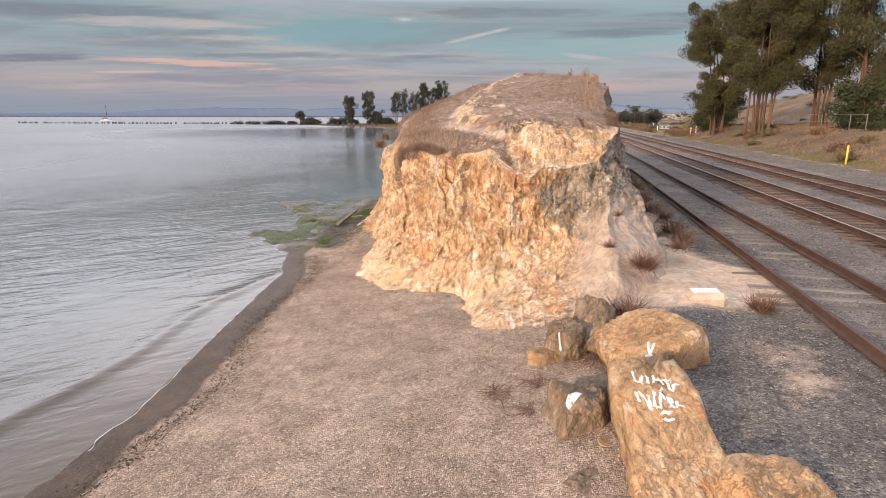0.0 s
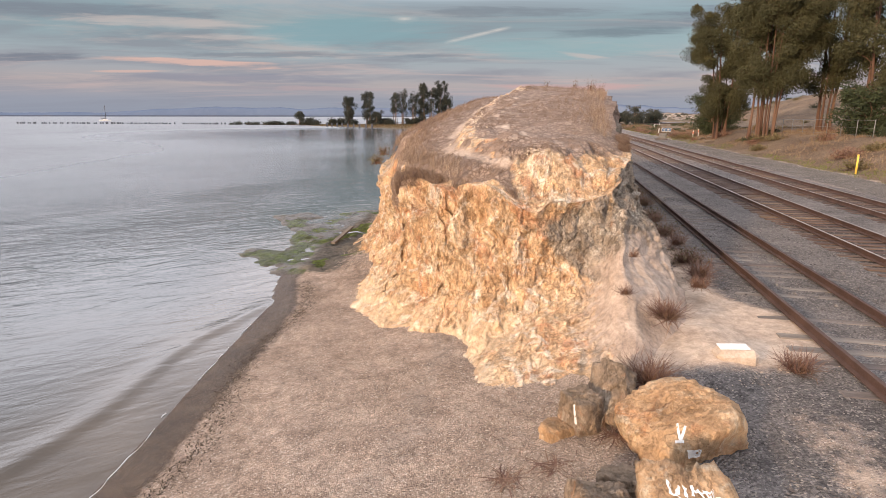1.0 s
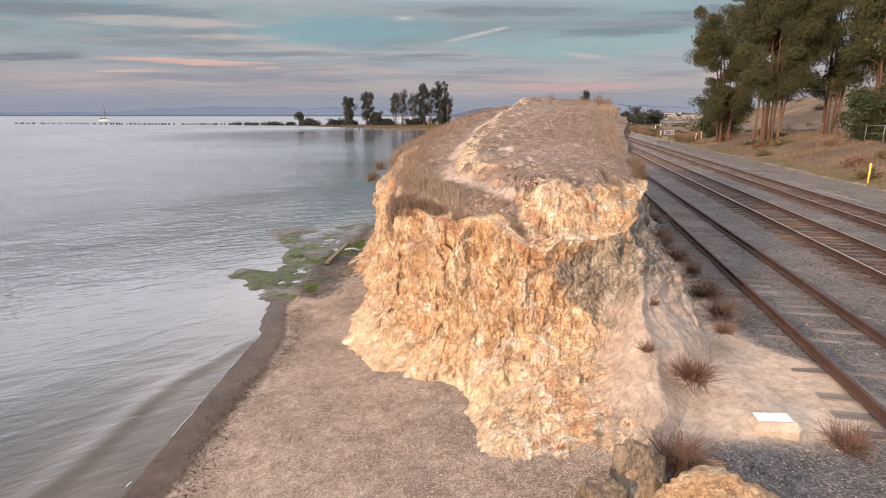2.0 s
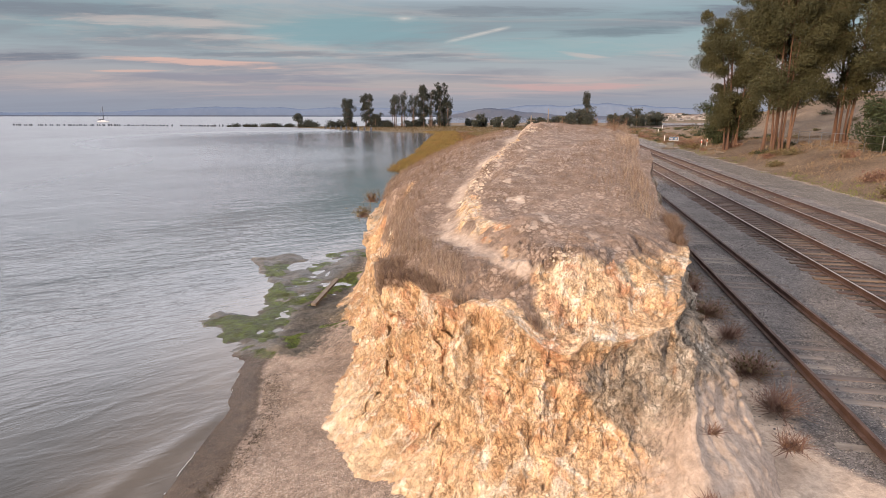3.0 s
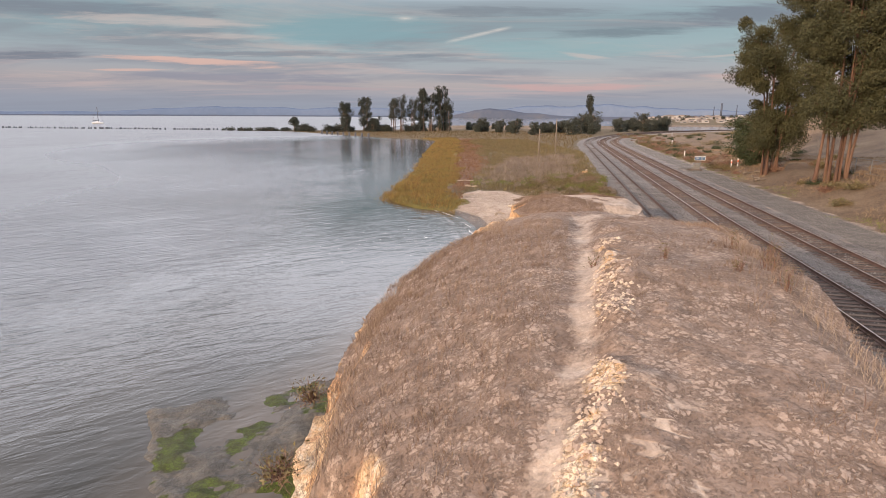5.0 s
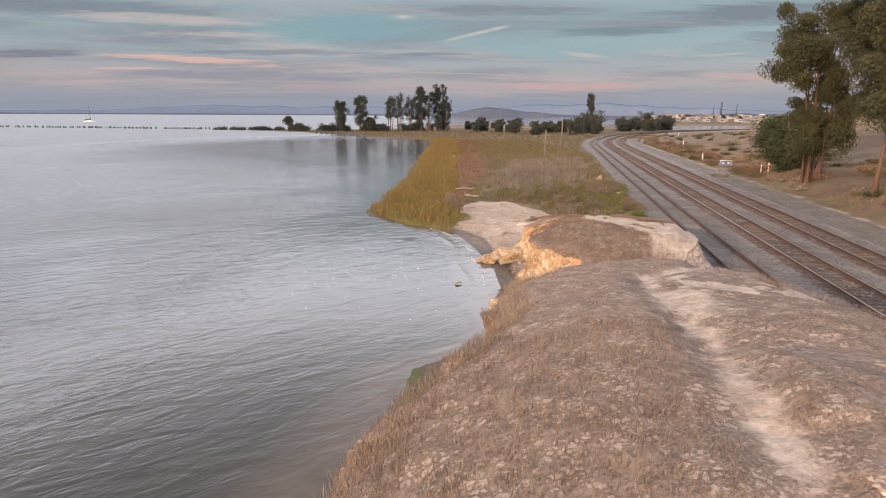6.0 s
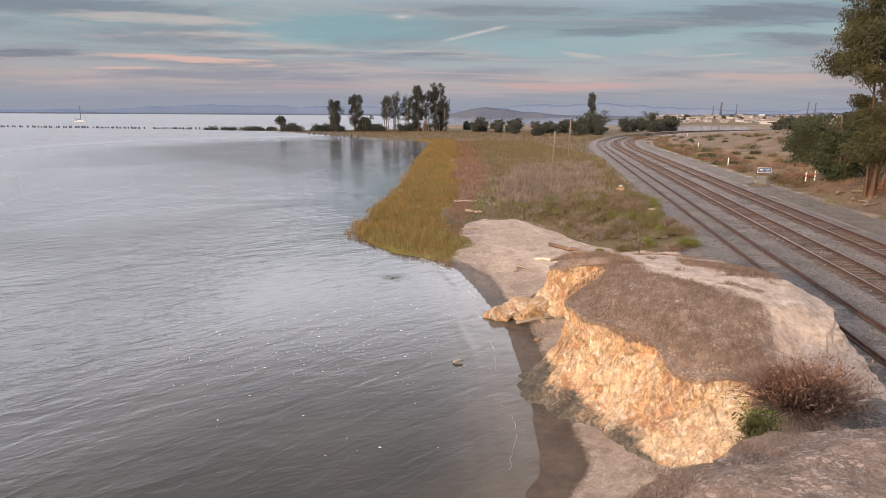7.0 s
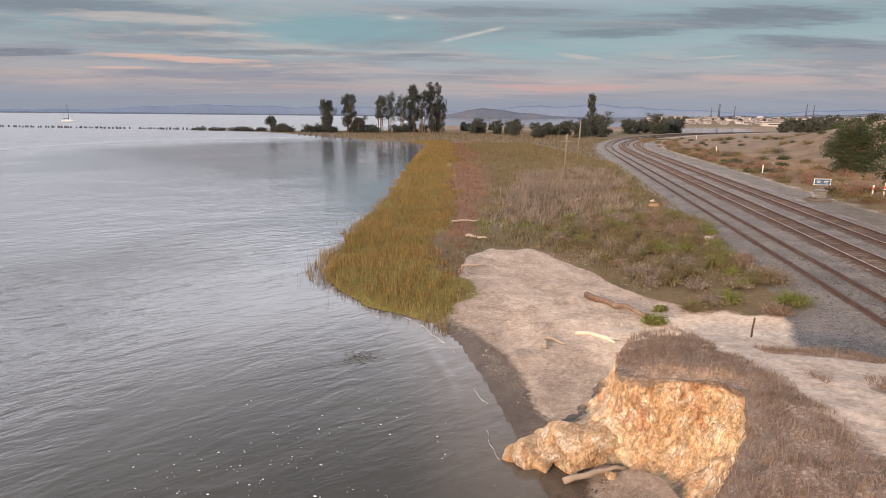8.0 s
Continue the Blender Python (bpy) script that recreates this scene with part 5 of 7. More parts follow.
def build_boulders():
    boulder("boulder", (2.95, 7.35, -0.36), (0.86, 0.74, 0.64), 3, boulder_mat, "large rounded ochre boulder with white paint marks on gravel", (0, 0, 20),
            [(226, 38, 0.05, 0.34, 20), (232, 36, 0.05, 0.3, -15), (229, 26, 0.14, 0.05, 15), (243, 14, 0.2, 0.2, 10)])
    boulder("boulder", (2.16, 4.5, -0.52), (0.60, 0.5, 1.95), 11, boulder_mat, "long ochre boulder with white sprayed writing on its face", (-72, 0, -6),
            strokes=scrawl(1.02, 7, -0.2, 0.2, 0.13, 5) + scrawl(0.78, 8, -0.21, 0.17, 0.15, 9) + [(0.02, 0.64, 0.1, 0.035, 10), (0.08, 0.86, 0.05, 0.14, 30), (0.03, 0.57, 0.09, 0.03, 5)], askew=0.07)
    boulder("boulder", (2.85, 4.1, -0.6), (0.66, 0.6, 0.62), 21, boulder_mat, "ochre and grey broken boulder lying on dark gravel", (0, 10, 40))
    boulder("boulder", (1.62, 5.98, -0.5), (0.44, 0.42, 0.52), 34, grey_boulder_mat, "brown angular boulder with a white paint patch", (0, 8, 15), [(222, 38, 0.26, 0.55, -25)])
    boulder("boulder", (2.0, 6.55, -0.6), (0.28, 0.34, 0.34), 36, grey_boulder_mat, "small grey-brown boulder wedged between larger ones", (0, 0, 60))
    boulder("boulder", (1.45, 4.75, -0.75), (0.3, 0.34, 0.26), 41, grey_boulder_mat, "small flat brown boulder with pale veins", (0, 0, 30))
    boulder("boulder", (1.85, 5.25, -0.7), (0.3, 0.3, 0.3), 43, boulder_mat, "small reddish boulder beside the painted one", (0, 0, 70))
    boulder("boulder", (0.98, 4.9, -0.9), (0.22, 0.2, 0.16), 44, grey_boulder_mat, "low brown stone half buried in gravel", (0, 0, 10))
    boulder("boulder", (1.86, 7.95, -0.42), (0.3, 0.34, 0.52), 52, grey_boulder_mat, "upright grey boulder with a white paint stripe", (10, -14, 25), [(205, 25, 0.16, 0.75, 12)])
    boulder("boulder", (2.36, 8.2, -0.26), (0.4, 0.36, 0.56), 55, grey_boulder_mat, "brown upright boulder at the foot of the bluff", (0, 12, 65))
    boulder("boulder", (1.5, 7.85, -0.7), (0.27, 0.25, 0.25), 58, boulder_mat, "small square tan boulder in gravel", (0, 0, 35))
    boulder("boulder", (3.25, 8.25, -0.28), (0.28, 0.24, 0.22), 61, boulder_mat, "small orange boulder under a dead bush", (0, 0, 5))
    slab = thing("concrete_block", "pale concrete block with white paint on top", "concrete block", None, pose(4.5, 9.15, -0.12, 3, -2, -6))
    me = chamfer_box("block", (0.62, 0.38, 0.3), pale_stone_mat, 0.085)
    part("block", me, slab)
    part("paint_mark", chamfer_box("paint_mark", (0.44, 0.2, 0.012), paint_mat, 0.004, (-0.03, 0.03, 0.152)), slab, "white paint patch")
    for k, (x, y, s, m) in enumerate([(17.7, 78.6, 0.34, pale_stone_mat), (16.0, 70.2, 0.26, pale_stone_mat), (16.2, 73.5, 0.36, boulder_mat), (15.6, 74.0, 0.34, grey_boulder_mat),
                                      (17.0, 77.0, 0.36, grey_boulder_mat), (16.8, 79.6, 0.4, grey_boulder_mat), (20.2, 95, 0.3, pale_stone_mat), (19.4, 92.5, 0.4, boulder_mat), (2.75, 57.5, 0.36, boulder_mat), (3.15, 57.4, 0.55, cream_rock_mat), (3.65, 57.5, 0.72, cream_rock_mat), (4.2, 57.45, 0.85, cream_rock_mat), (4.75, 57.3, 0.9, cream_rock_mat), (3.4, 57.05, 0.36, cream_rock_mat), (4.0, 56.9, 0.42, cream_rock_mat), (4.9, 56.3, 0.14, cream_rock_mat), (4.3, 54.4, 0.12, cream_rock_mat), (5.0, 57.0, 0.2, boulder_mat)]):
        z = float(ground_height(np.array([x]), np.array([y]))[0])
        place = rock_shape(200 + k, np.array((s * 1.1, s * 0.8, s * 0.6)), 9, 0.4)
        label = {0: "pale stone at the edge of the track ballast", 1: "tan broken stone lying on the shore"}[int(m is not pale_stone_mat)]
        thing("stone", label, "stone", raw_mesh("stone", place(BALL3[0]), BALL3[1], m, smooth=False), pose(x, y, z + s * 0.25, 0, 0, 47 * k), group="shore stones")


build_boulders()


def scatter_stones(name, label, at, size, material):
    """Many small stones in one mesh."""
    n = len(at)
    octa = np.array([(1, 0, 0), (0, 1, 0), (-1, 0, 0), (0, -1, 0), (0, 0, 1), (0, 0, -0.6)])
    tri = np.array([(0, 1, 4), (1, 2, 4), (2, 3, 4), (3, 0, 4), (1, 0, 5), (2, 1, 5), (3, 2, 5), (0, 3, 5)])
    v = octa[None] * rng.uniform(0.55, 1.3, (n, 6, 1)) * (np.broadcast_to(size, n) * rng.lognormal(0, 0.35, n))[:, None, None]
    a = rng.uniform(0, 6.28, n)
    c, s = np.cos(a)[:, None], np.sin(a)[:, None]
    v = np.stack([v[..., 0] * c - v[..., 1] * s, v[..., 0] * s + v[..., 1] * c, v[..., 2] * 0.75], -1) + at[:, None]
    f = (np.arange(n)[:, None, None] * 6 + tri[None]).reshape(-1, 3)
    thing(name, label, "stones", raw_mesh(name, v.reshape(-1, 3), f, material, smooth=False), kind="stuff")


def on_ground(xy, up=0.0):
    return np.stack([xy[:, 0], xy[:, 1], ground_height(xy[:, 0], xy[:, 1]) + rugged(xy[:, 0], xy[:, 1]) * 0.6 + up], -1)


def build_scatter():
    q = spread(26000, (-3, 14), (2, 40))
    d = off_track(q[:, 0], q[:, 1])
    q = q[(d > -3.9) & (d < 3.0) & (np.abs(np.abs(d) - 0.75) > 0.1) & (((q[:, 0] - 4.7) / 2.3) ** 2 + ((q[:, 1] - 10.6) / 2.1) ** 2 > 1.0)]
    scatter_stones("ballast_stones", "dark grey crushed ballast stones between the rails", on_ground(q, 0.005), 0.02, stone_mat)
    q = spread(9000, (8, 26), (40, 75))
    d = off_track(q[:, 0], q[:, 1])
    q = q[(d > -3.0) & (d < 9.4)]
    scatter_stones("ballast_gravel", "grey ballast along the railway tracks", on_ground(q, 0.01), 0.045, stone_mat)
    q = np.concatenate([spread(52000, (-4.2, 3.5), (1.5, 12)), spread(16000, (-4.2, 3.5), (12, 22))])
    d = off_track(q[:, 0], q[:, 1])
    q = q[(d < -3.4) & (q[:, 0] > -3.9 + 0.3 * np.sin(q[:, 1]))]
    scatter_stones("beach_pebbles", "pale shell and pebble gravel on the beach", on_ground(q, 0.001), 0.0088, pebble_mat)
    q = spread(420, (2.2, 6.2), (8.2, 12.5))
    scatter_stones("bluff_rubble", "pale crumbled stones below the bluff", on_ground(q, 0.0), 0.014, pale_stone_mat)
    q = np.stack([rng.normal(6.5, 0.5, 900) + rng.uniform(0, 6, 900) * 0.22, rng.uniform(13, 24, 900)], -1)
    q = q[off_track(q[:, 0], q[:, 1]) < -1.6]
    scatter_stones("slope_rubble", "tan crumbled stones between bluff and siding", on_ground(q, 0.0), 0.026, pale_stone_mat)
    q = spread(20000, (1.5, 11), (60, 79))
    q = q[fbm(np.stack([q[:, 0], q[:, 1], 0 * q[:, 0]], -1) @ np.array([[0.9, 0.3, 0], [-0.15, 0.5, 0], [0, 0, 1.0]]), 0.9, 3) > -0.05]
    q2 = spread(9000, (1.8, 10.5), (61, 79))
    bands = np.sin(2.2 * (q2[:, 0] + 0.45 * q2[:, 1]) + 1.5 * fbm(np.stack([q2[:, 0], q2[:, 1], 0 * q2[:, 0]], -1), 0.5, 3))
    grow_litter = on_ground(q2[(bands > 0.55) | (rng.random(9000) < 0.07)], 0.008)
    thing("beach_litter", "dark twigs and dry weed strewn over the small beach", "litter", blade_mesh("beach_litter", grow_litter, 0.025, 0.01, 0.22, twig_mat), kind="stuff")
    y = rng.uniform(1.5, 18, 3200)
    xw = np.interp(y, SHORE[:, 0], SHORE[:, 1]) + rng.normal(0.95, 0.16, 3200) + 0.2 * np.sin(y * 0.9)
    thing("wrack_line", "dark dried seaweed line above the wet sand", "litter", blade_mesh("wrack_line", on_ground(np.stack([xw, y], -1), 0.005), 0.02, 0.012, 0.09, wrack_mat), kind="stuff")
    grow_litter = on_ground(rng.normal((1.2, 6.9), (0.7, 0.8), (500, 2)), 0.01)
    thing("twig_litter", "pale dry twigs strewn over the gravel beach", "litter", blade_mesh("twig_litter", grow_litter, 0.03, 0.006, 0.25, driftwood_mat), kind="stuff")
    r2 = np.random.default_rng(77)
    straw = np.concatenate([r2.uniform((-1.6, 3.5), (3.2, 11.0), (260, 2)), r2.normal((1.0, 7.6), (0.9, 1.6), (260, 2))])
    thing("straw_litter", "scattered dry straw and dark twigs on the gravel beach", "litter", blade_mesh("straw_litter", on_ground(straw, 0.014), 0.02, 0.0045, 0.2, twig_mat), kind="stuff")
    scatter_stones("strand_shells", "pale shells and drift on the small beach", on_ground(q, 0.0), 0.018, pebble_mat)
    n = 2600
    y = rng.uniform(13, 27, n)
    q = np.stack([trail_x(y) + rng.normal(0.44, 0.17, n), y], -1)
    q = q[fbm(np.stack([q[:, 0], q[:, 1], 0 * y], -1), 0.7, 3) > -0.12]
    at = np.stack([q[:, 0], q[:, 1], top_height(q[:, 0], q[:, 1]) - 0.01], -1)
    scatter_stones("trail_rubble", "pale broken clods along the bluff footpath", at, 0.031, clod_mat)


build_scatter()


# ---- grass and scrub ----
def tufts(xy, per, radius):
    k = np.repeat(np.arange(len(xy)), per)
    return xy[k] + rng.normal(0, radius, (len(k), 2))


def inside(poly, xy):
    p, hit = np.asarray(poly, float), np.zeros(len(xy), bool)
    for (x0, y0), (x1, y1) in zip(p, np.roll(p, -1, axis=0)):
        cross = (y0 > xy[:, 1]) != (y1 > xy[:, 1])
        hit ^= cross & (xy[:, 0] < (x1 - x0) * (xy[:, 1] - y0) / (y1 - y0 + 1e-12) + x0)
    return hit


def grow(name, label, xy, height, width, lean, material, z=None, heading=None, up=-0.01):
    at = on_ground(xy, up) if z is None else np.stack([xy[:, 0], xy[:, 1], z(xy[:, 0], xy[:, 1]) + up], -1)
    thing(name, label, "grass", blade_mesh(name, at, height, width, lean, material, heading), kind="stuff")


def build_grass():
    rim = smooth_loop(MAIN_TOP, 300)
    side = np.stack([np.gradient(rim[:, 1]), -np.gradient(rim[:, 0])], -1)
    side /= np.linalg.norm(side, axis=1)[:, None]
    rim = rim - 0.3 * side
    q = tufts(spread(22000, (-2.5, 11), (11, 42)), 6, 0.06)
    p3 = np.stack([q[:, 0], q[:, 1], 0 * q[:, 0]], -1)
    t = q[:, 0] - trail_x(q[:, 1])
    w = fbm(p3, 0.7, 3)
    keep = inside(rim, q) & (np.abs(t + 0.05) > 0.36) & ~((t > 0) & (t < 0.75) & (w > -0.3) & (q[:, 1] < 28)) & ((w > -0.15) | (t < 0)) & ~((q[:, 1] < 13.4 + 0.8 * w) & (q[:, 0] > 1.4))
    keep &= (q[:, 0] > turf_edge(q[:, 1]) - 0.12 - 0.3 * w) & (scarp(q[:, 0], q[:, 1]) < 0.05)
    keep &= (rng.random(len(q)) < np.where(t < 0, 1.0, 0.62)) & ~((q[:, 1] > 32) & (q[:, 0] > 1.6 + 0.4 * w) & (rng.random(len(q)) < 0.93))
    q = q[keep]
    edge = np.minimum(1, np.abs(q[:, 0] - np.interp(q[:, 1], [12, 18, 25, 33, 41], [3.6, 4.8, 6.4, 8.7, 9.9])) / 1.6)
    left = step(-0.5, 2.5, trail_x(q[:, 1]) - q[:, 0])
    grow("dry_grass", "short dry brown grass on the bluff top", q, 0.08 + 0.14 * (1 - edge) + 0.06 * left, 0.004, 0.10, grass_mat, top_height)
    thing("slope_grass", "dry grass hanging over the bluff edge", "grass", blade_mesh("slope_grass", np.concatenate(SLOPE), 0.15, 0.004, 0.16, grass_mat), kind="stuff")
    # longer pale stalks along the rim
    i = rng.integers(0, 300, 26000)
    q = rim[i] - 0.25 * side[i] + rng.normal(0, 0.3, (26000, 2))
    q = q[inside(rim, q) & ~((q[:, 1] < 14.8) & (q[:, 0] > 0.4)) & ~((q[:, 1] > 39) & (q[:, 0] > 2)) & (q[:, 0] > turf_edge(q[:, 1]) - 0.1) & (scarp(q[:, 0], q[:, 1]) < 0.05)]
    grow("rim_grass", "long dry grass stalks along the bluff edge", q, 0.27, 0.0026, 0.16, straw_mat, top_height, up=-0.12)
    rim2 = smooth_loop(HUMP_TOP, 200)
    q = tufts(spread(13000, (4, 14), (45, 62)), 7, 0.06)
    lane = np.abs(q[:, 0] - hump_lane(q[:, 1]))
    w = fbm(np.stack([q[:, 0], q[:, 1], 0 * q[:, 0]], -1), 0.9, 3)
    west = q[:, 0] < hump_lane(q[:, 1]) - 0.9 * w
    turf = hump_turf(q[:, 0], q[:, 1]) < 0.95 + 0.5 * w
    q = q[inside(rim2, q) & (lane > 0.42 + 0.15 * w) & (west | turf)]
    grow("dry_grass", "dry brown grass mat on the low bluff", q, 0.15, 0.0045, 0.13, grass_mat, hump_height)
    # salt marsh
    q = tufts(spread(22000, (-7.5, 6), (66, 150)), 4, 0.13)
    xs = np.interp(q[:, 1], SHORE[:, 0], SHORE[:, 1])
    w = fbm(np.stack([q[:, 0], q[:, 1], 0 * q[:, 0]], -1), 0.3, 3)
    right = np.interp(q[:, 1], [67, 71, 76, 84, 95, 120, 150], [1.2, 1.9, 1.4, 1.9, 1.6, 2.8, 4.0])
    sway = fbm(np.stack([q[:, 0], q[:, 1], 0 * q[:, 0]], -1), 0.16, 3)
    keep = (q[:, 0] > xs - 0.6 + 0.8 * w) & (q[:, 0] < right - 1.6 * sway + 0.8 * w) & (rng.random(len(q)) < np.where(q[:, 1] < 95, 1.0, 0.7))
    q = q[keep]
    more = tufts(spread(9000, (-8, 9), (150, 240)), 4, 0.3)
    xs = np.interp(more[:, 1], SHORE[:, 0], SHORE[:, 1])
    sway = fbm(np.stack([more[:, 0], more[:, 1], 0 * more[:, 0]], -1), 0.16, 3)
    more = more[(more[:, 0] > xs - 0.5) & (more[:, 0] < np.interp(more[:, 1], [150, 200, 230], [4.0, 5.0, 4.0]) - 1.6 * sway)]
    grow("far_cordgrass", "distant golden cordgrass along the shore", more, 0.45, 0.035, 0.2, cord_mat)
    tall = 0.42 * (1 + 0.35 * fbm(np.stack([q[:, 0], q[:, 1], 0 * q[:, 0]], -1), 0.5, 3))
    grow("cordgrass", "golden green cordgrass standing in the shallows", q, tall, 0.012, 0.2, cord_mat)
    far = spread(9000, (-9, 1.5), (65.5, 110))
    fs = np.interp(far[:, 1], SHORE[:, 0], SHORE[:, 1])
    far = far[(far[:, 0] < fs) & (far[:, 0] > fs - 2.5) & (rng.random(len(far)) < np.exp(-(fs - far[:, 0]) / 0.7))]
    at = np.stack([far[:, 0], far[:, 1], 0 * far[:, 0] + WATER - 0.05], -1)
    thing("sparse_cordgrass", "thin grass stems rising from the water", "grass", blade_mesh("sparse_cordgrass", at, 0.32, 0.008, 0.08, cord_mat), kind="stuff")
    q = tufts(spread(24000, (0, 30), (70, 225)), 4, 0.12)
    d = off_track(q[:, 0], q[:, 1])
    right = np.interp(q[:, 1], [67, 71, 76, 84, 95, 120, 150], [2.2, 2.4, 0.9, 1.2, 0.9, 2.2, 3.4])
    strand = np.interp(q[:, 0], [0.6, 1.9, 2.4, 4.2, 6.8, 8.3, 10.2, 12.0, 16.0], [67.0, 71, 77, 79.5, 79.2, 76.3, 70.5, 68, 66])
    q = q[(q[:, 0] > right) & (d < -2.4) & (q[:, 1] > strand + 0.4)]
    red = q[:, 0] < np.interp(q[:, 1], [80, 95, 130, 170, 225], [3.6, 4.5, 7.5, 9.5, 10]) + 2.5 * fbm(np.stack([q[:, 0], q[:, 1], 0 * q[:, 0]], -1), 0.12, 3)
    fresh = (~red) & (((q[:, 0] - 6.2) / 3.4) ** 2 + ((q[:, 1] - 86) / 5.5) ** 2 < 1 + 1.2 * fbm(np.stack([q[:, 0], q[:, 1], 0 * q[:, 0]], -1), 0.3, 3))
    grow("pickleweed", "low reddish brown marsh plants", q[red], 0.22, 0.022, 0.10, pickle_mat)
    grow("marsh_scrub", "low olive brown marsh scrub", q[~red & ~fresh], 0.36, 0.024, 0.18, scrub_mat)
    grow("green_marsh", "fresh green marsh plants behind the driftwood", q[fresh], 0.3, 0.022, 0.14, green_mat)
    q = tufts(spread(4200, (4, 27), (86, 134)), 7, 0.2)
    d = off_track(q[:, 0], q[:, 1])
    w = fbm(np.stack([q[:, 0], q[:, 1], 0 * q[:, 0]], -1), 0.12, 3)
    fine = fbm(np.stack([q[:, 0], q[:, 1], 0 * q[:, 0]], -1), 0.5, 3)
    ok = ((q[:, 1] - 109) / 21) ** 2 + ((d + 12) / 7.6) ** 2 + 1.1 * w + 0.5 * fine < 0.95
    q, w, fine = q[ok & (d < -4.6)], w[ok & (d < -4.6)], fine[ok & (d < -4.6)]
    grow("reed_bed", "bed of pale grey dry reeds", q, 0.85 * (1 + 0.35 * w + 0.5 * fine), 0.02, 0.6, reed_mat)
    q = spread(26000, (-70, 60), (150, 345))
    d = off_track(q[:, 0], q[:, 1])
    q = q[(q[:, 0] > np.interp(q[:, 1], SHORE[:, 0], SHORE[:, 1]) + 1.0) & (d < -4)]
    grow("far_marsh", "distant brown and olive marsh plants", q, 0.5, 0.07, 0.25, far_marsh_mat)
    # the bank right of the tracks
    q = tufts(spread(20000, (20, 62), (20, 190)), 5, 0.16)
    d = off_track(q[:, 0], q[:, 1])
    w = fbm(np.stack([q[:, 0], q[:, 1], 0 * q[:, 0]], -1), 0.18, 3)
    q = q[(d > 12.8 + 1.2 * w) & (d < 34) & (w > -0.35)]
    verge = d[(d > 12.8 + 1.2 * w) & (d < 34) & (w > -0.35)] < 15 + 2 * w[(d > 12.8 + 1.2 * w) & (d < 34) & (w > -0.35)]
    grow("bank_grass", "tawny dry grass on the railway bank", q[~verge], 0.26, 0.022, 0.2, tawny_mat)
    grow("verge_grass", "greenish yellow grass on the road verge", q[verge], 0.18, 0.02, 0.12, green_mat)


build_grass()


def twig_bush(name, label, at, size, n, material, leaf=None, tilt=0.75, leaves=0, leaf_size=0.05):
    """A bush of many thin stems from one root, with small leaves where it has them."""
    d = rng.normal(0, 1, (n, 3)) * (tilt, tilt, 0.5) + (0, 0, 0.85)
    d /= np.linalg.norm(d, axis=1)[:, None]
    ln = rng.uniform(0.45, 1.0, n)[:, None] * np.array(size) * 1.0
    base = rng.normal(0, 0.12, (n, 3)) * np.array(size) * (1, 1, 0)
    tip = base + d * ln
    mid = (base + tip) / 2 + rng.normal(0, 0.06, (n, 3)) * np.array(size)
    w = np.stack([-d[:, 1], d[:, 0], 0 * d[:, 0]], -1) * (0.008 + 0.004 * max(size)) 
    v = np.stack([base - w, base + w, mid - w * 0.7, mid + w * 0.7, tip], 1).reshape(-1, 3)
    k = np.arange(n)[:, None] * 5
    f = np.concatenate([k + [[0, 1, 3]], k + [[0, 3, 2]], k + [[2, 3, 4]]])
    ob = thing(name, label, "bush", None, pose(*at))
    part("branchwork", raw_mesh("branchwork", v, f, material, smooth=False), ob)
    if leaves:
        i = rng.integers(0, n, leaves)
        t = rng.uniform(0.35, 1.02, leaves)[:, None]
        c = base[i] * (1 - t) + tip[i] * t + rng.normal(0, 0.05, (leaves, 3)) * np.array(size)
        part("foliage", leaf_mesh("foliage", c, leaf_size, leaf), ob)
    return ob


def leaf_mesh(name, at, size, material, droop=0.0):
    n = len(at)
    a = rng.normal(0, 1, (n, 3)) - (0, 0, droop)
    a /= np.linalg.norm(a, axis=1)[:, None]
    b = np.cross(a, rng.normal(0, 1, (n, 3)))
    b /= np.linalg.norm(b, axis=1)[:, None]
    s = (np.broadcast_to(size, n) * rng.uniform(0.6, 1.4, n))[:, None]
    v = np.stack([at - a * s, at + b * s * 0.38, at + a * s, at - b * s * 0.38], 1).reshape(-1, 3)
    return raw_mesh(name, v, np.arange(4 * n).reshape(-1, 4), material, smooth=False)


def gz(x, y):
    return float(ground_height(np.array([float(x)]), np.array([float(y)]))[0])


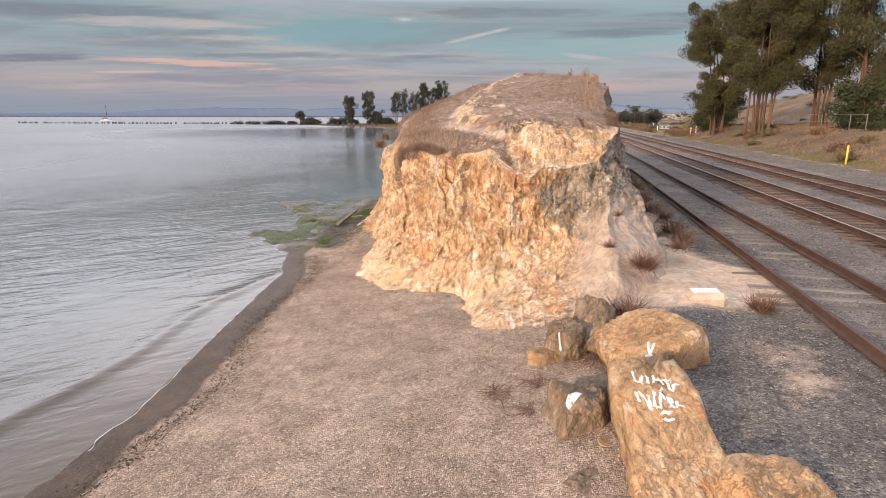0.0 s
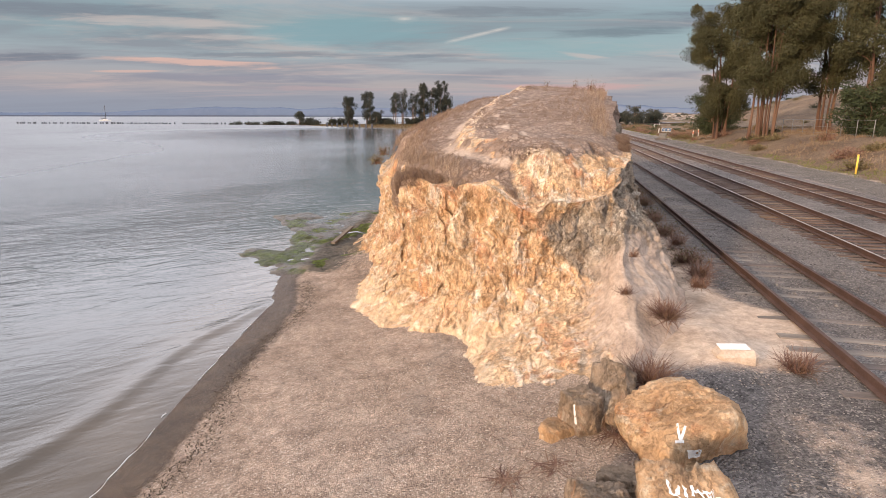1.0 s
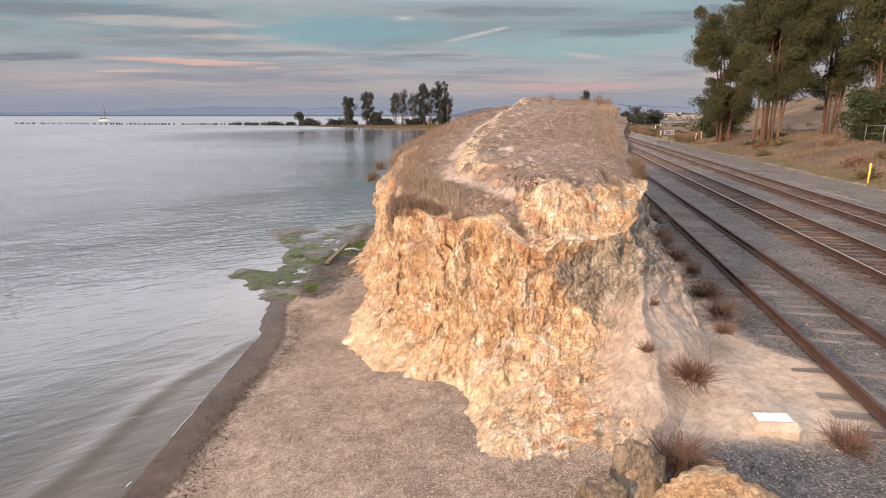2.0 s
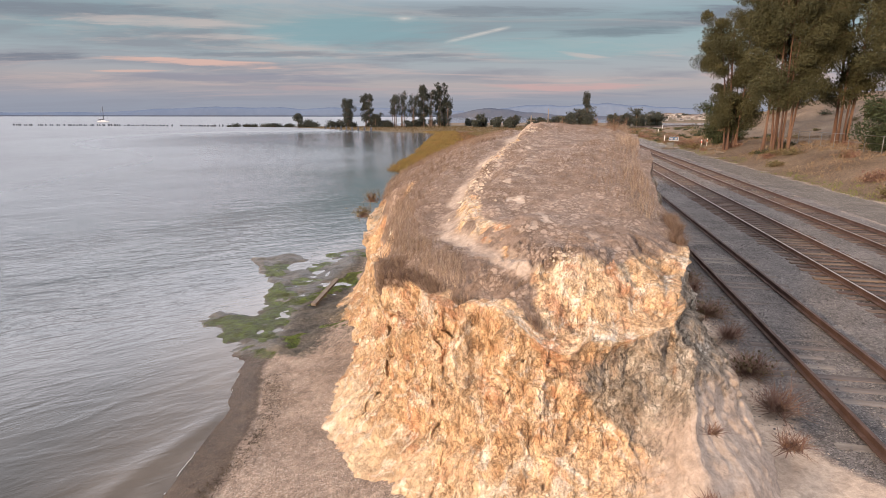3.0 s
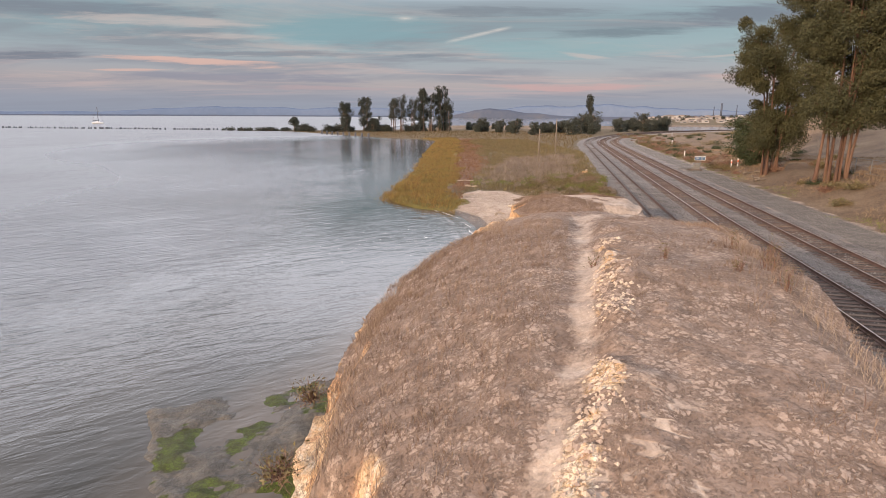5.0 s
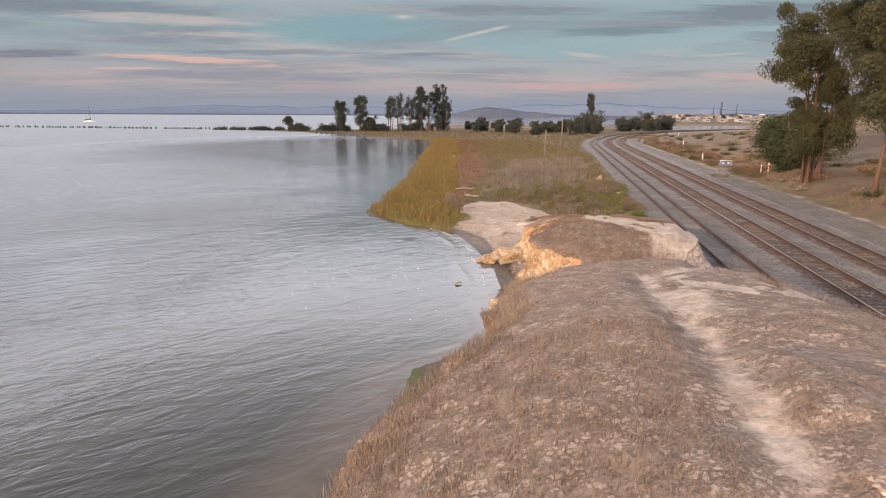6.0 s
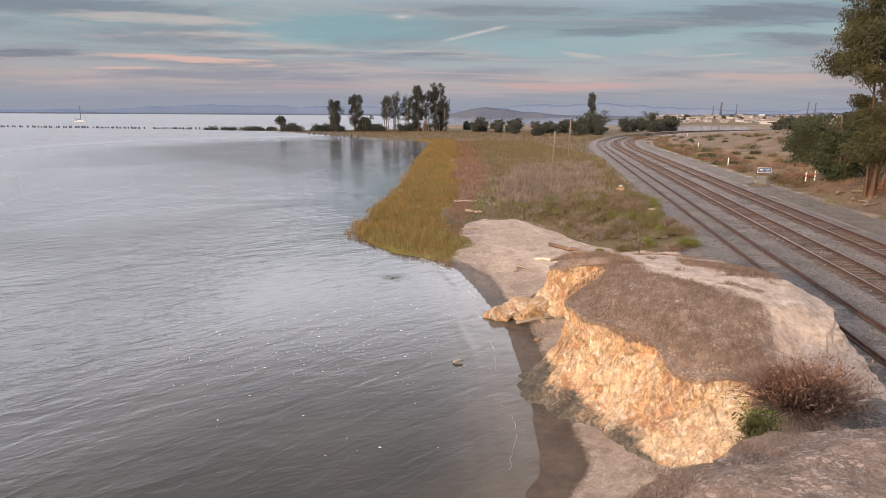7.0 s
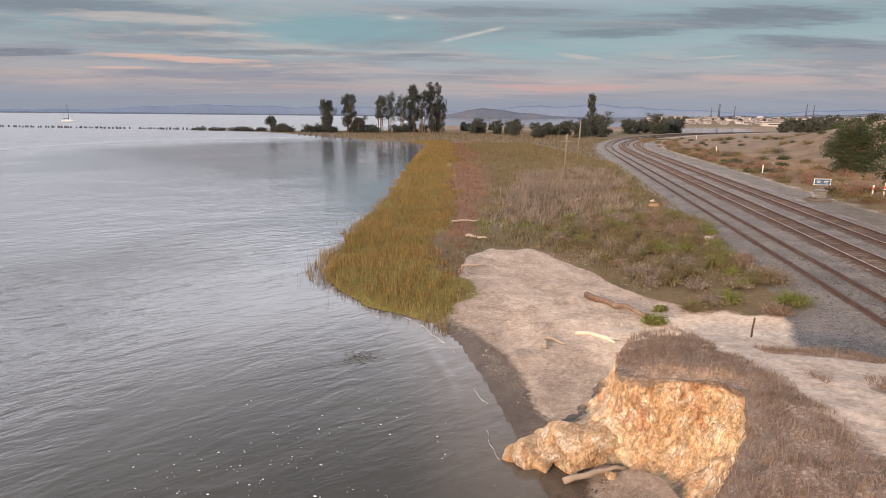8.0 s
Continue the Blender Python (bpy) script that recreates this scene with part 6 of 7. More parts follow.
def build_bushes():
    for x, y, z, s, n in [(3.72, 9.95, 0.22, 0.62, 420), (2.95, 8.5, -0.25, 0.75, 420), (5.3, 8.85, -0.2, 0.6, 260), (3.1, 10.2, 0.55, 0.3, 120), (5.9, 13.6, -0.1, 0.8, 300), (6.7, 16.9, -0.1, 0.7, 260),
                          (7.4, 20.5, -0.1, 0.7, 240), (5.2, 12.1, 0.1, 0.5, 200), (3.45, 11.0, 1.0, 0.25, 90), (12.9, 44.5, 0.1, 0.7, 300)]:
        twig_bush("dead_bush", "dry reddish brown dead bush on pale earth", (x, y, z), (s, s, s * 0.75), n, twig_mat)
    for x, y, s in [(6.35, 15.3, 0.9), (7.0, 18.7, 1.0), (7.7, 21.9, 0.9), (8.5, 25.0, 1.1), (9.2, 28.0, 1.0)]:
        twig_bush("dead_bush", "grey-brown dry bush between bluff and siding", (x, y, gz(x, y)), (s, s, s * 0.6), 420, twig_mat, scrub_mat, leaves=300, leaf_size=0.035)
    for x, y, s in [(5.6, 23.4, 0.6), (6.0, 24.6, 0.75), (5.2, 24.2, 0.5), (4.2, 25.0, 0.45), (3.0, 25.4, 0.45), (6.6, 25.6, 0.7), (6.3, 26.6, 0.6)]:
        z = float(top_height(np.array([x]), np.array([y]))[0])
        twig_bush("dry_weed", "thin dry weed stalks on the bluff top", (x, y, z - 0.05), (s * 0.6, s * 0.6, s), 40, twig_mat, scrub_mat, tilt=0.35, leaves=60, leaf_size=0.022)
    for x, y, s in [(1.35, 7.15, 0.5), (0.75, 7.0, 0.45), (2.2, 7.6, 0.45), (1.1, 6.4, 0.35)]:
        twig_bush("drift_twigs", "loose dry twigs lying on beach gravel", (x, y, gz(x, y)), (s, s, s * 0.2), 60, twig_mat, tilt=1.5)
    twig_bush("gully_bush", "large half-dead brown bush with green shoots", (8.8, 45.1, 0.75), (2.1, 1.4, 1.4), 2200, twig_mat, twig_mat, leaves=3000, leaf_size=0.045)
    twig_bush("gully_bush", "rust-red and green shrub in the gully", (7.4, 44.3, 0.35), (0.7, 0.6, 0.9), 380, twig_mat, green_mat, leaves=1400, leaf_size=0.05)
    twig_bush("cliff_shrub", "small dark shrub hanging on the bluff edge", (-2.45, 22.3, 1.75), (0.55, 0.6, 0.5), 120, twig_mat, scrub_mat, leaves=260, leaf_size=0.04)
    twig_bush("cliff_shrub", "small grey shrub on the bluff edge", (-2.4, 24.3, 1.95), (0.6, 0.6, 0.6), 120, twig_mat, scrub_mat, leaves=160, leaf_size=0.04)
    for x, y, s, m in [(9.4, 65.6, 0.75, green_mat), (15.2, 66.0, 1.2, green_mat), (14.2, 65.2, 0.8, grass_mat), (11.6, 66.8, 0.9, scrub_mat), (10.3, 67.2, 0.4, green_mat), (18.6, 86.5, 1.3, green_mat)]:
        twig_bush("green_bush", "fresh green bush beside the small beach", (x, y, gz(x, y)), (s, s * 0.85, s * 0.62), 700, m, m, leaves=1600, leaf_size=0.045)
    r = np.random.default_rng(12)
    for k in range(150):
        x, y = r.uniform(9, 19.5), r.uniform(66.5, 90)
        if off_track(np.array(x), np.array(y)) > -2.4 or (x < 10.4 and y < 77) or (x < 11.2 and y < 68):
            continue
        s = r.uniform(0.6, 1.25)
        twig_bush("marsh_bush", "olive brown salt bush in the marsh", (x, y, gz(x, y)), (s, s, s * 0.75), 160, scrub_mat if k % 3 else grass_mat, (scrub_mat, grass_mat, scrub_mat, reed_mat, green_mat)[k % 5], leaves=1100, leaf_size=0.05)
    for k in range(150):
        y = r.uniform(35, 260)
        d = r.uniform(14.5, 26 if k % 2 else (34 if y < 120 else 60))
        x = 5.07 + 0.2 * y + d / 0.98
        s = r.uniform(0.6, 1.6)
        twig_bush("bank_bush", "brown and olive shrub on the dry bank", (x, y, gz(x, y) - 0.1), (s * 1.2, s * 1.2, s * 0.8), 110, twig_mat if k % 2 else scrub_mat, (scrub_mat, twig_mat, dark_leaf_mat, scrub_mat)[k % 4], leaves=800, leaf_size=0.09)


build_bushes()


def build_verge():
    """The belt of shrubs between the dirt road and the dry hill."""
    r = np.random.default_rng(31)
    for k in range(90):
        y = r.uniform(98, 185)
        d = 14.2 + 6.5 * r.random() ** 1.6
        p, ang = track_line(d, y / AHEAD[1])
        s = r.uniform(0.7, 1.7)
        kind = int(r.random() * 4)
        twig_bush("verge_bush", ("olive scrub beside the dirt road", "rust-brown dry shrub beside the dirt road", "dark green shrub beside the dirt road", "grey dry brush beside the dirt road")[kind],
                  (p[0], p[1], gz(p[0], p[1]) - 0.1), (s * 1.3, s * 1.3, s * 0.85), 160, (scrub_mat, twig_mat, scrub_mat, reed_mat)[kind], (scrub_mat, twig_mat, dark_leaf_mat, reed_mat)[kind], leaves=1000, leaf_size=0.075)


build_verge()


def build_hill():
    """Low shrubs dotted over the dry hill beyond the road."""
    r = np.random.default_rng(77)
    for k in range(70):
        y = r.uniform(110, 280)
        p, ang = track_line(22 + 70 * r.random(), y / AHEAD[1])
        s = r.uniform(0.6, 2.0)
        twig_bush("hill_bush", "dark dry shrub on the tan hill", (p[0], p[1], gz(p[0], p[1]) - 0.1), (s * 1.3, s * 1.3, s * 0.8), 90, twig_mat if k % 3 else scrub_mat, (scrub_mat, dark_leaf_mat, scrub_mat)[k % 3], leaves=520, leaf_size=0.11)


build_hill()


# ---- trees ----
def limb_path(start, end, sag, n=7):
    t = np.linspace(0, 1, n)[:, None]
    p = np.asarray(start) * (1 - t) + np.asarray(end) * t
    p[:, 2] += sag * (t * (1 - t))[:, 0] * 4
    p[1:-1] += rng.normal(0, 0.02 * np.linalg.norm(np.subtract(end, start)), (n - 2, 3))
    return p


def gum(name, label, at, height, foot_r, crown_r, stems, leaves, leaf_size, material, low=0.32, gap=1.15, reach=(1.2, 3.4), stem_r=0.3, clump=(0.72, 0.72, 0.85), bare=0.0, bark=None):
    """A eucalyptus: a cluster of straight pale stems that fan out, rising limbs, and many hanging tufts of narrow leaves."""
    wood, centres = [], []
    for k in range(stems):
        a = 2 * math.pi * (k + rng.uniform(-0.3, 0.3)) / stems
        way = np.array([math.cos(a), math.sin(a), 0])
        tall = height * rng.uniform(0.78, 1.0)
        t = np.linspace(0, 1, 14)[:, None]
        bow = rng.normal(0, 0.25, 2)
        stem = way * (foot_r * rng.uniform(0.35, 1.0) * (stems > 1)) * (1 - t) + way * (crown_r * rng.uniform(0.15, 0.62)) * t**1.35
        stem = stem + np.concatenate([np.sin(t * 7 + k) * bow[0] * t, np.cos(t * 6 + k) * bow[1] * t, tall * t - 0.3], 1)
        r0 = stem_r * rng.uniform(0.7, 1.15)
        wood.append(tube_arrays(stem, np.linspace(r0, 0.05, 14) * np.r_[1.7, 1.2, np.ones(12)], 8))
        z = height * low * rng.uniform(0.85, 1.2)
        while z < tall * 0.98:
            f = z / tall
            root = np.array([np.interp(z, stem[:, 2], stem[:, i]) for i in (0, 1)] + [z])
            b = a + rng.normal(0, 1.3) if rng.random() < 0.75 else rng.uniform(0, 6.28)
            far = rng.uniform(*reach) * math.sqrt(max(0.1, 1 - ((f - 0.6) / 0.5) ** 2))
            end = root + np.array([math.cos(b) * far, math.sin(b) * far, far * rng.uniform(0.35, 1.1)])
            path = limb_path(root, end, 0.1 * far, 5)
            wood.append(tube_arrays(path, np.linspace(max(0.04, r0 * 0.4 * (1 - 0.6 * f)), 0.015, 5), 5))
            if rng.random() >= bare:
                centres += [end, path[3] + rng.normal(0, 0.3, 3) - (0, 0, 0.3)]
            z += gap * rng.uniform(0.5, 1.4)
        centres += [stem[-1], stem[-2]]
    v, f = joined(wood)
    ob = thing(name, label, "tree", None, pose(*at))
    part("trunk", raw_mesh("trunk", v, f, bark or gum_bark_mat), ob)
    centres = np.array(centres)
    i = rng.integers(0, len(centres), leaves)
    size = rng.uniform(0.6, 1.25, len(centres))[i, None]
    g = rng.normal(0, 1, (leaves, 3))
    g = g / np.linalg.norm(g, axis=1)[:, None] * rng.uniform(0.1, 1, (leaves, 1)) ** 0.5 * 1.35
    part("crown", leaf_mesh("crown", centres[i] + g * size * clump - (0, 0, 0.25), leaf_size, material, 1.1), ob)
    return ob


def tree(name, label, at, height, spread_r, stems, leaves, leaf_size, material, low=0.28, clumps=60, stem_r=0.35, lean=(0, 0), droop=0.8, column=1.0, fluff=1.0):
    """Several tapering stems with limbs, and a crown of separate leafy clumps with gaps between them."""
    wood, centres = [], []
    for k in range(stems):
        a = 2 * math.pi * k / stems + rng.uniform(-0.4, 0.4)
        foot = np.array([math.cos(a), math.sin(a), 0]) * (1.0 if stems > 1 else 0.0) * stem_r * rng.uniform(0.8, 2.2)
        out = rng.uniform(0.05, 0.3) * spread_r
        top = np.array([math.cos(a) * out + lean[0], math.sin(a) * out + lean[1], height * rng.uniform(0.8, 0.95)])
        stem = limb_path(foot - (0, 0, 0.3), top, 0, 10)
        r0 = stem_r * (0.6 if stems > 2 else 1.0) * rng.uniform(0.75, 1.1)
        wood.append(tube_arrays(stem, np.linspace(r0, 0.06, 10) * np.r_[1.25, np.ones(9)], 7))
        for j in range(max(5, clumps // stems)):
            t = rng.uniform(low, 1.0)
            root = stem[min(9, int(t * 9))]
            b = rng.uniform(0, 2 * math.pi)
            reach = spread_r * column * rng.uniform(0.3, 0.95) * math.sqrt(max(0.08, 1 - ((t - 0.55) / 0.62) ** 2))
            end = root + np.array([math.cos(b) * reach, math.sin(b) * reach, reach * rng.uniform(0.05, 0.6)])
            end[2] = min(end[2], height)
            wood.append(tube_arrays(limb_path(root, end, 0.08 * reach, 5), np.linspace(max(0.05, r0 * 0.35 * (1 - 0.6 * t)), 0.02, 5), 5))
            centres += [end, end * 0.55 + root * 0.45 + rng.normal(0, 0.3, 3)]
    v, f = joined(wood)
    ob = thing(name, label, "tree", None, pose(*at))
    part("trunk", raw_mesh("trunk", v, f, bark_mat), ob)
    centres = np.array(centres)
    i = rng.integers(0, len(centres), leaves)
    size = rng.uniform(0.5, 1.2, len(centres))[i, None] * (0.32 + 0.07 * spread_r) * fluff
    c = centres[i] + np.clip(rng.normal(0, 1, (leaves, 3)), -1.5, 1.5) * size * (1, 1, 0.7)
    part("crown", leaf_mesh("crown", c, leaf_size, material, droop), ob)
    return ob


def build_trees():
    def at(x, y, dz=0.0):
        return (x, y, gz(x, y) + dz)

    big = "tall eucalyptus with orange-brown peeling trunks and dark leaves"
    gum("eucalyptus_tree", big, at(38.4, 70.8), 24, 1.5, 7.0, 9, 190000, 0.11, leaf_mat, 0.19, 1.15, (1.4, 4.4), 0.15, (1.0, 1.0, 0.8))
    gum("eucalyptus_tree", "slender eucalyptus leaning from the edge of the grove", at(39.6, 84), 18.5, 1.2, 7.0, 6, 100000, 0.11, leaf_mat, 0.17, 1.2, (1.2, 3.8), 0.14, (0.95, 0.95, 0.75))
    gum("eucalyptus_tree", big, at(47.5, 74), 25, 1.2, 6.0, 5, 70000, 0.13, leaf_mat, 0.2, 1.2, (1.6, 4.4), 0.18, (1.05, 1.05, 0.85))
    gum("eucalyptus_tree", "tall eucalyptus with a curved pale trunk", at(43.0, 58.5), 24, 1.8, 5.5, 4, 80000, 0.12, leaf_mat, 0.18, 1.1, (1.4, 4.0), 0.17, (1.0, 1.0, 0.8))
    gum("eucalyptus_tree", big, at(53, 62), 27, 0.9, 6, 3, 40000, 0.2, leaf_mat, 0.1, 0.8, (1.8, 4.6), 0.3)
    gum("eucalyptus_tree", big, at(50, 49), 23, 0.9, 5.5, 3, 36000, 0.2, leaf_mat, 0.1, 0.8, (1.6, 4.2), 0.3)
    tree("evergreen_tree", "broad dark green evergreen tree beside the tracks", at(57.0, 121, -0.2), 7.0, 3.7, 4, 36000, 0.11, dark_leaf_mat, 0.04, 110, 0.2, droop=0, fluff=0.9)
    tree("evergreen_tree", "dense dark shrubby tree under the eucalyptus", at(43.0, 93, -0.2), 8.0, 4.6, 4, 16000, 0.16, dark_leaf_mat, 0.05, 60, 0.16, droop=0)
    tree("evergreen_tree", "dense dark shrubby tree under the eucalyptus", at(40.5, 56.5, -0.2), 4.6, 3.0, 4, 12000, 0.14, dark_leaf_mat, 0.05, 50, 0.16, droop=0)
    # the point
    for x, y, h, r, n, col in [(-51, 318, 16, 4.6, 2600, 1.0), (-41, 322, 18.5, 4.2, 2600, 0.9), (-37, 322, 8, 3.6, 1200, 1.0), (-27, 327, 19, 3.6, 2000, 0.8), (-22.5, 329, 20, 4.2, 2000, 0.9), (-17, 331, 18, 4.2, 1900, 0.9),
                               (-11.5, 333, 24, 5.2, 3200, 0.9), (-6.8, 334, 21, 4.2, 2200, 0.9), (-1.4, 337, 25, 5.0, 3600, 0.85), (2.4, 338, 17, 3.6, 1500, 0.9)]:
        thin = 11 > -x > 4 or -30 < x < -14
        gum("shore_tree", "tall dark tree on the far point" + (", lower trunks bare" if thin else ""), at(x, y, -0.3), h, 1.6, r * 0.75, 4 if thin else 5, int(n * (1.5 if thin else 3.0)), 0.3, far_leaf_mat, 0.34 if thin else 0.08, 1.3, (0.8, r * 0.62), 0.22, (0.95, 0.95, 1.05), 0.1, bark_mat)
    gum("shore_tree", "slender dark tree standing above the far marsh", at(121, 498), 27, 1.0, 3.0, 3, 5000, 0.45, far_leaf_mat, 0.1, 1.2, (1.0, 3.2), 0.3, (1.2, 1.2, 1.4), 0.0, bark_mat)
    r = np.random.default_rng(5)
    for k in range(30):
        x, y = r.uniform(-100, 0), 0
        y = np.interp(x, [-117, -88, -62, -26, 0], [345, 338, 322, 326, 338]) + r.uniform(-2, 4)
        h = r.uniform(1.5, 4.5)
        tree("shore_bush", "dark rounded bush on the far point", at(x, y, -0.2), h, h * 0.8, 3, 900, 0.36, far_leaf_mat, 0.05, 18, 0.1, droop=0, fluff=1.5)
    for k in range(44):
        x = r.uniform(-127, -50)
        h = r.uniform(0.7, 1.7)
        tree("shore_bush", "low dark bush on the narrow spit", at(x, np.interp(x, [-128, -117, -88, -62], [349, 345, 338, 322]) + r.uniform(-1, 2), -0.2), h, h * 1.4, 3, 260, 0.3, far_leaf_mat, 0.05, 12, 0.08, droop=0, fluff=1.6)
    for k in range(34):
        x = r.uniform(14, 130)
        y = np.interp(x, [14, 40, 62, 90, 130], [330, 270, 262, 305, 345]) + r.uniform(0, 45)
        if abs(float(off_track(np.array(x), np.array(y))) - 3.8) < 11:
            continue
        h = r.uniform(4, 10.5) if x > 55 else r.uniform(3, 8)
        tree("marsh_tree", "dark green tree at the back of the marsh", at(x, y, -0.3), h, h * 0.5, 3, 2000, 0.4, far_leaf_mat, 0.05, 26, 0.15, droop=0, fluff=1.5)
    for k in range(26):
        y = r.uniform(360, 560)
        x = r.uniform(20, 0.37 * (y - 44))
        h = r.uniform(2.5, 7)
        tree("marsh_tree", "distant dark bush on the flat shore", at(x, y, -0.3), h, h * 0.7, 3, 420, 0.7, far_leaf_mat, 0.05, 16, 0.15, droop=0)
    for k in range(46):
        y = r.uniform(300, 520)
        x = (0.60 + 0.3 * r.random()) * (y - 44)
        h = r.uniform(4, 10)
        tree("hill_tree", "dark tree on the dry hill", at(x, y, -0.3), h, h * 0.7, 3, 700, 0.8, far_leaf_mat, 0.05, 20, 0.2, droop=0)
    # a palm on the point
    palm = thing("palm_tree", "small palm with a shaggy round head", "palm tree", None, pose(-82.5, 335, gz(-82.5, 335)))
    part("trunk", tube("trunk", [(0, 0, -0.3), (0.1, 0, 2), (0, 0, 4.6)], [0.5, 0.4, 0.35], bark_mat), palm)
    n = 900
    d = rng.normal(0, 1, (n, 3)) + (0, 0, 0.3)
    d /= np.linalg.norm(d, axis=1)[:, None]
    part("crown", leaf_mesh("crown", d * rng.uniform(0.4, 3.0, n)[:, None] * (1, 1, 0.9) + (0, 0, 5.0), 0.5, far_leaf_mat), palm)


build_trees()


# ---- poles, posts, sign, fence ----
def build_lineside():
    for x, y, h, kx in [(17.0, 117, 6.0, 0), (24.8, 142, 7.2, 1)]:
        pole = thing("utility_pole", "weathered wooden utility pole standing in the marsh", "utility pole", None, pose(x, y, gz(x, y)), group="marsh poles")
        part("pole", tube("pole", [(0, 0, -0.3), (0, 0, h * 0.5), (0.05, 0, h)], [0.15, 0.13, 0.10], pole_mat), pole)
        if kx == 0:
            part("crossarm", chamfer_box("crossarm", (1.6, 0.1, 0.12), pole_mat, 0.01, (0, -0.12, h - 0.9)), pole)
    post = thing("marker_post", "yellow plastic marker post on the bank", "marker post", None, pose(27.0, 38.3, gz(27, 38.3)))
    part("post", tube("post", [(0, 0, -0.2), (0, 0, 0.7), (0, 0, 1.2)], [0.06, 0.06, 0.06], yellow_mat, 10), post)
    part("cap", tube("cap", [(0, 0, 1.2), (0, 0, 1.26), (0, 0, 1.29)], [0.07, 0.07, 0.04], yellow_mat, 10), post)
    for x, y, h, band in [(41.1, 96.2, 1.1, True), (41.7, 95.6, 1.2, True), (44.5, 120.5, 1.3, False), (59.5, 164.7, 1.3, False), (89.8, 242, 1.3, False)]:
        post = thing("marker_post", "white plastic marker post" + (" with an orange band" if band else " beside the tracks"), "marker post", None, pose(x, y, gz(x, y)), group="white posts")
        part("post", tube("post", [(0, 0, -0.2), (0, 0, 0.6), (0, 0, h)], [0.07, 0.07, 0.07], white_mat, 10), post)
        if band:
            part("band", tube("band", [(0, 0, h * 0.55), (0, 0, h * 0.65), (0, 0, h * 0.8)], [0.074, 0.074, 0.074], orange_mat, 10), post, "orange reflective band")
    sx, sy = 37.2, 97.6
    sign = thing("lineside_sign", "small blue sign board on a thin steel post", "sign", None, pose(sx, sy, gz(sx, sy), 0, 0, -8))
    part("post", tube("post", [(0.1, 0.05, -0.2), (0.1, 0.05, 1.0), (0.1, 0.05, 2.1)], [0.035, 0.035, 0.035], steel_mat), sign)
    board = part("board", chamfer_box("board", (1.5, 0.05, 0.6), white_mat, 0.01, (0, 0, 1.55)), sign)
    part("face", chamfer_box("face", (1.4, 0.02, 0.5), blue_mat, 0.005, (0, -0.03, 1.55)), board)
    for k, (u, w) in enumerate([(-0.35, 0.5), (0.3, 0.55)]):
        part("text_bar", chamfer_box("text_bar", (w * 0.7, 0.012, 0.06), white_mat, 0.002, (u, -0.046, 1.62)), board)
        part("text_bar", chamfer_box("text_bar", (w * 0.55, 0.012, 0.05), white_mat, 0.002, (u, -0.046, 1.47)), board)
    sw = thing("switch_machine", "grey weathered switch machine on dark ties", "switch machine", None, pose(35.8, 95.9, gz(35.8, 95.9), 0, 0, -12))
    part("base", chamfer_box("base", (1.9, 1.1, 0.22), old_tie_mat, 0.03, (0, 0, 0.1)), sw)
    part("housing", chamfer_box("housing", (0.9, 0.6, 0.7), steel_mat, 0.06, (0.2, 0, 0.55)), sw)
    part("cover", chamfer_box("cover", (0.98, 0.68, 0.12), steel_mat, 0.03, (0.2, 0, 0.95)), sw)
    part("gearbox", tube("gearbox", [(-0.5, 0, 0.38), (-0.2, 0, 0.4), (0, 0, 0.4)], [0.2, 0.24, 0.22], steel_mat, 12), sw)
    part("rod", tube("rod", [(-2.2, 0.1, 0.2), (-1.2, 0.1, 0.24), (-0.4, 0.1, 0.3)], [0.05, 0.05, 0.05], steel_mat), sw)
    for k, (x, y, ln, a) in enumerate([(38.5, 86.5, 1.6, 20), (39.2, 85.2, 1.2, -25), (37.4, 83.5, 1.0, 60), (36.6, 80.2, 1.4, 10), (40.2, 86.0, 1.0, 80), (37.0, 81.6, 0.8, 120)]):
        z = gz(x, y) + 0.14
        p = limb_path((-ln / 2, 0, 0), (ln / 2, 0, 0.05), 0.05)
        thing("fallen_branch", "broken eucalyptus branch lying on the bank", "branch", tube("fallen_branch", p, np.linspace(0.14, 0.06, 7), pole_mat), pose(x, y, z, 0, 0, a), group="fallen branches")
    fence = thing("fence", "grey chain-link fence behind the trees", "fence")
    pts = []
    for k in range(9):
        y = 52 + 3.0 * k
        x = 5.07 + 0.2 * y + 22 / 0.98
        z = gz(x, y)
        pts.append((x, y, z))
        part("post", FENCE_POST, fence, at=pose(x, y, z))
    for h in (1.5, 0.8, 0.15):
        part("rail", tube("rail", [(x, y, z + h) for x, y, z in pts], [0.022 if h > 1 else 0.012] * len(pts), steel_mat, 5), fence)


FENCE_POST = tube("post", [(0, 0, -0.2), (0, 0, 0.8), (0, 0, 1.55)], [0.04, 0.04, 0.04], steel_mat, 7)
build_lineside()


# ---- drift and shore things ----
def broken_strip(n):
    """The faces of a strip three rows high, with stretches left out."""
    f = grid_faces(3, n)
    at = (f[:, 0] % n).astype(float)
    gate = vnoise(np.stack([at * 0.045, 0 * at + 7.7, 0 * at], -1)) + 0.5 * vnoise(np.stack([at * 0.3, 0 * at, 0 * at], -1))
    return f[gate > -0.05]


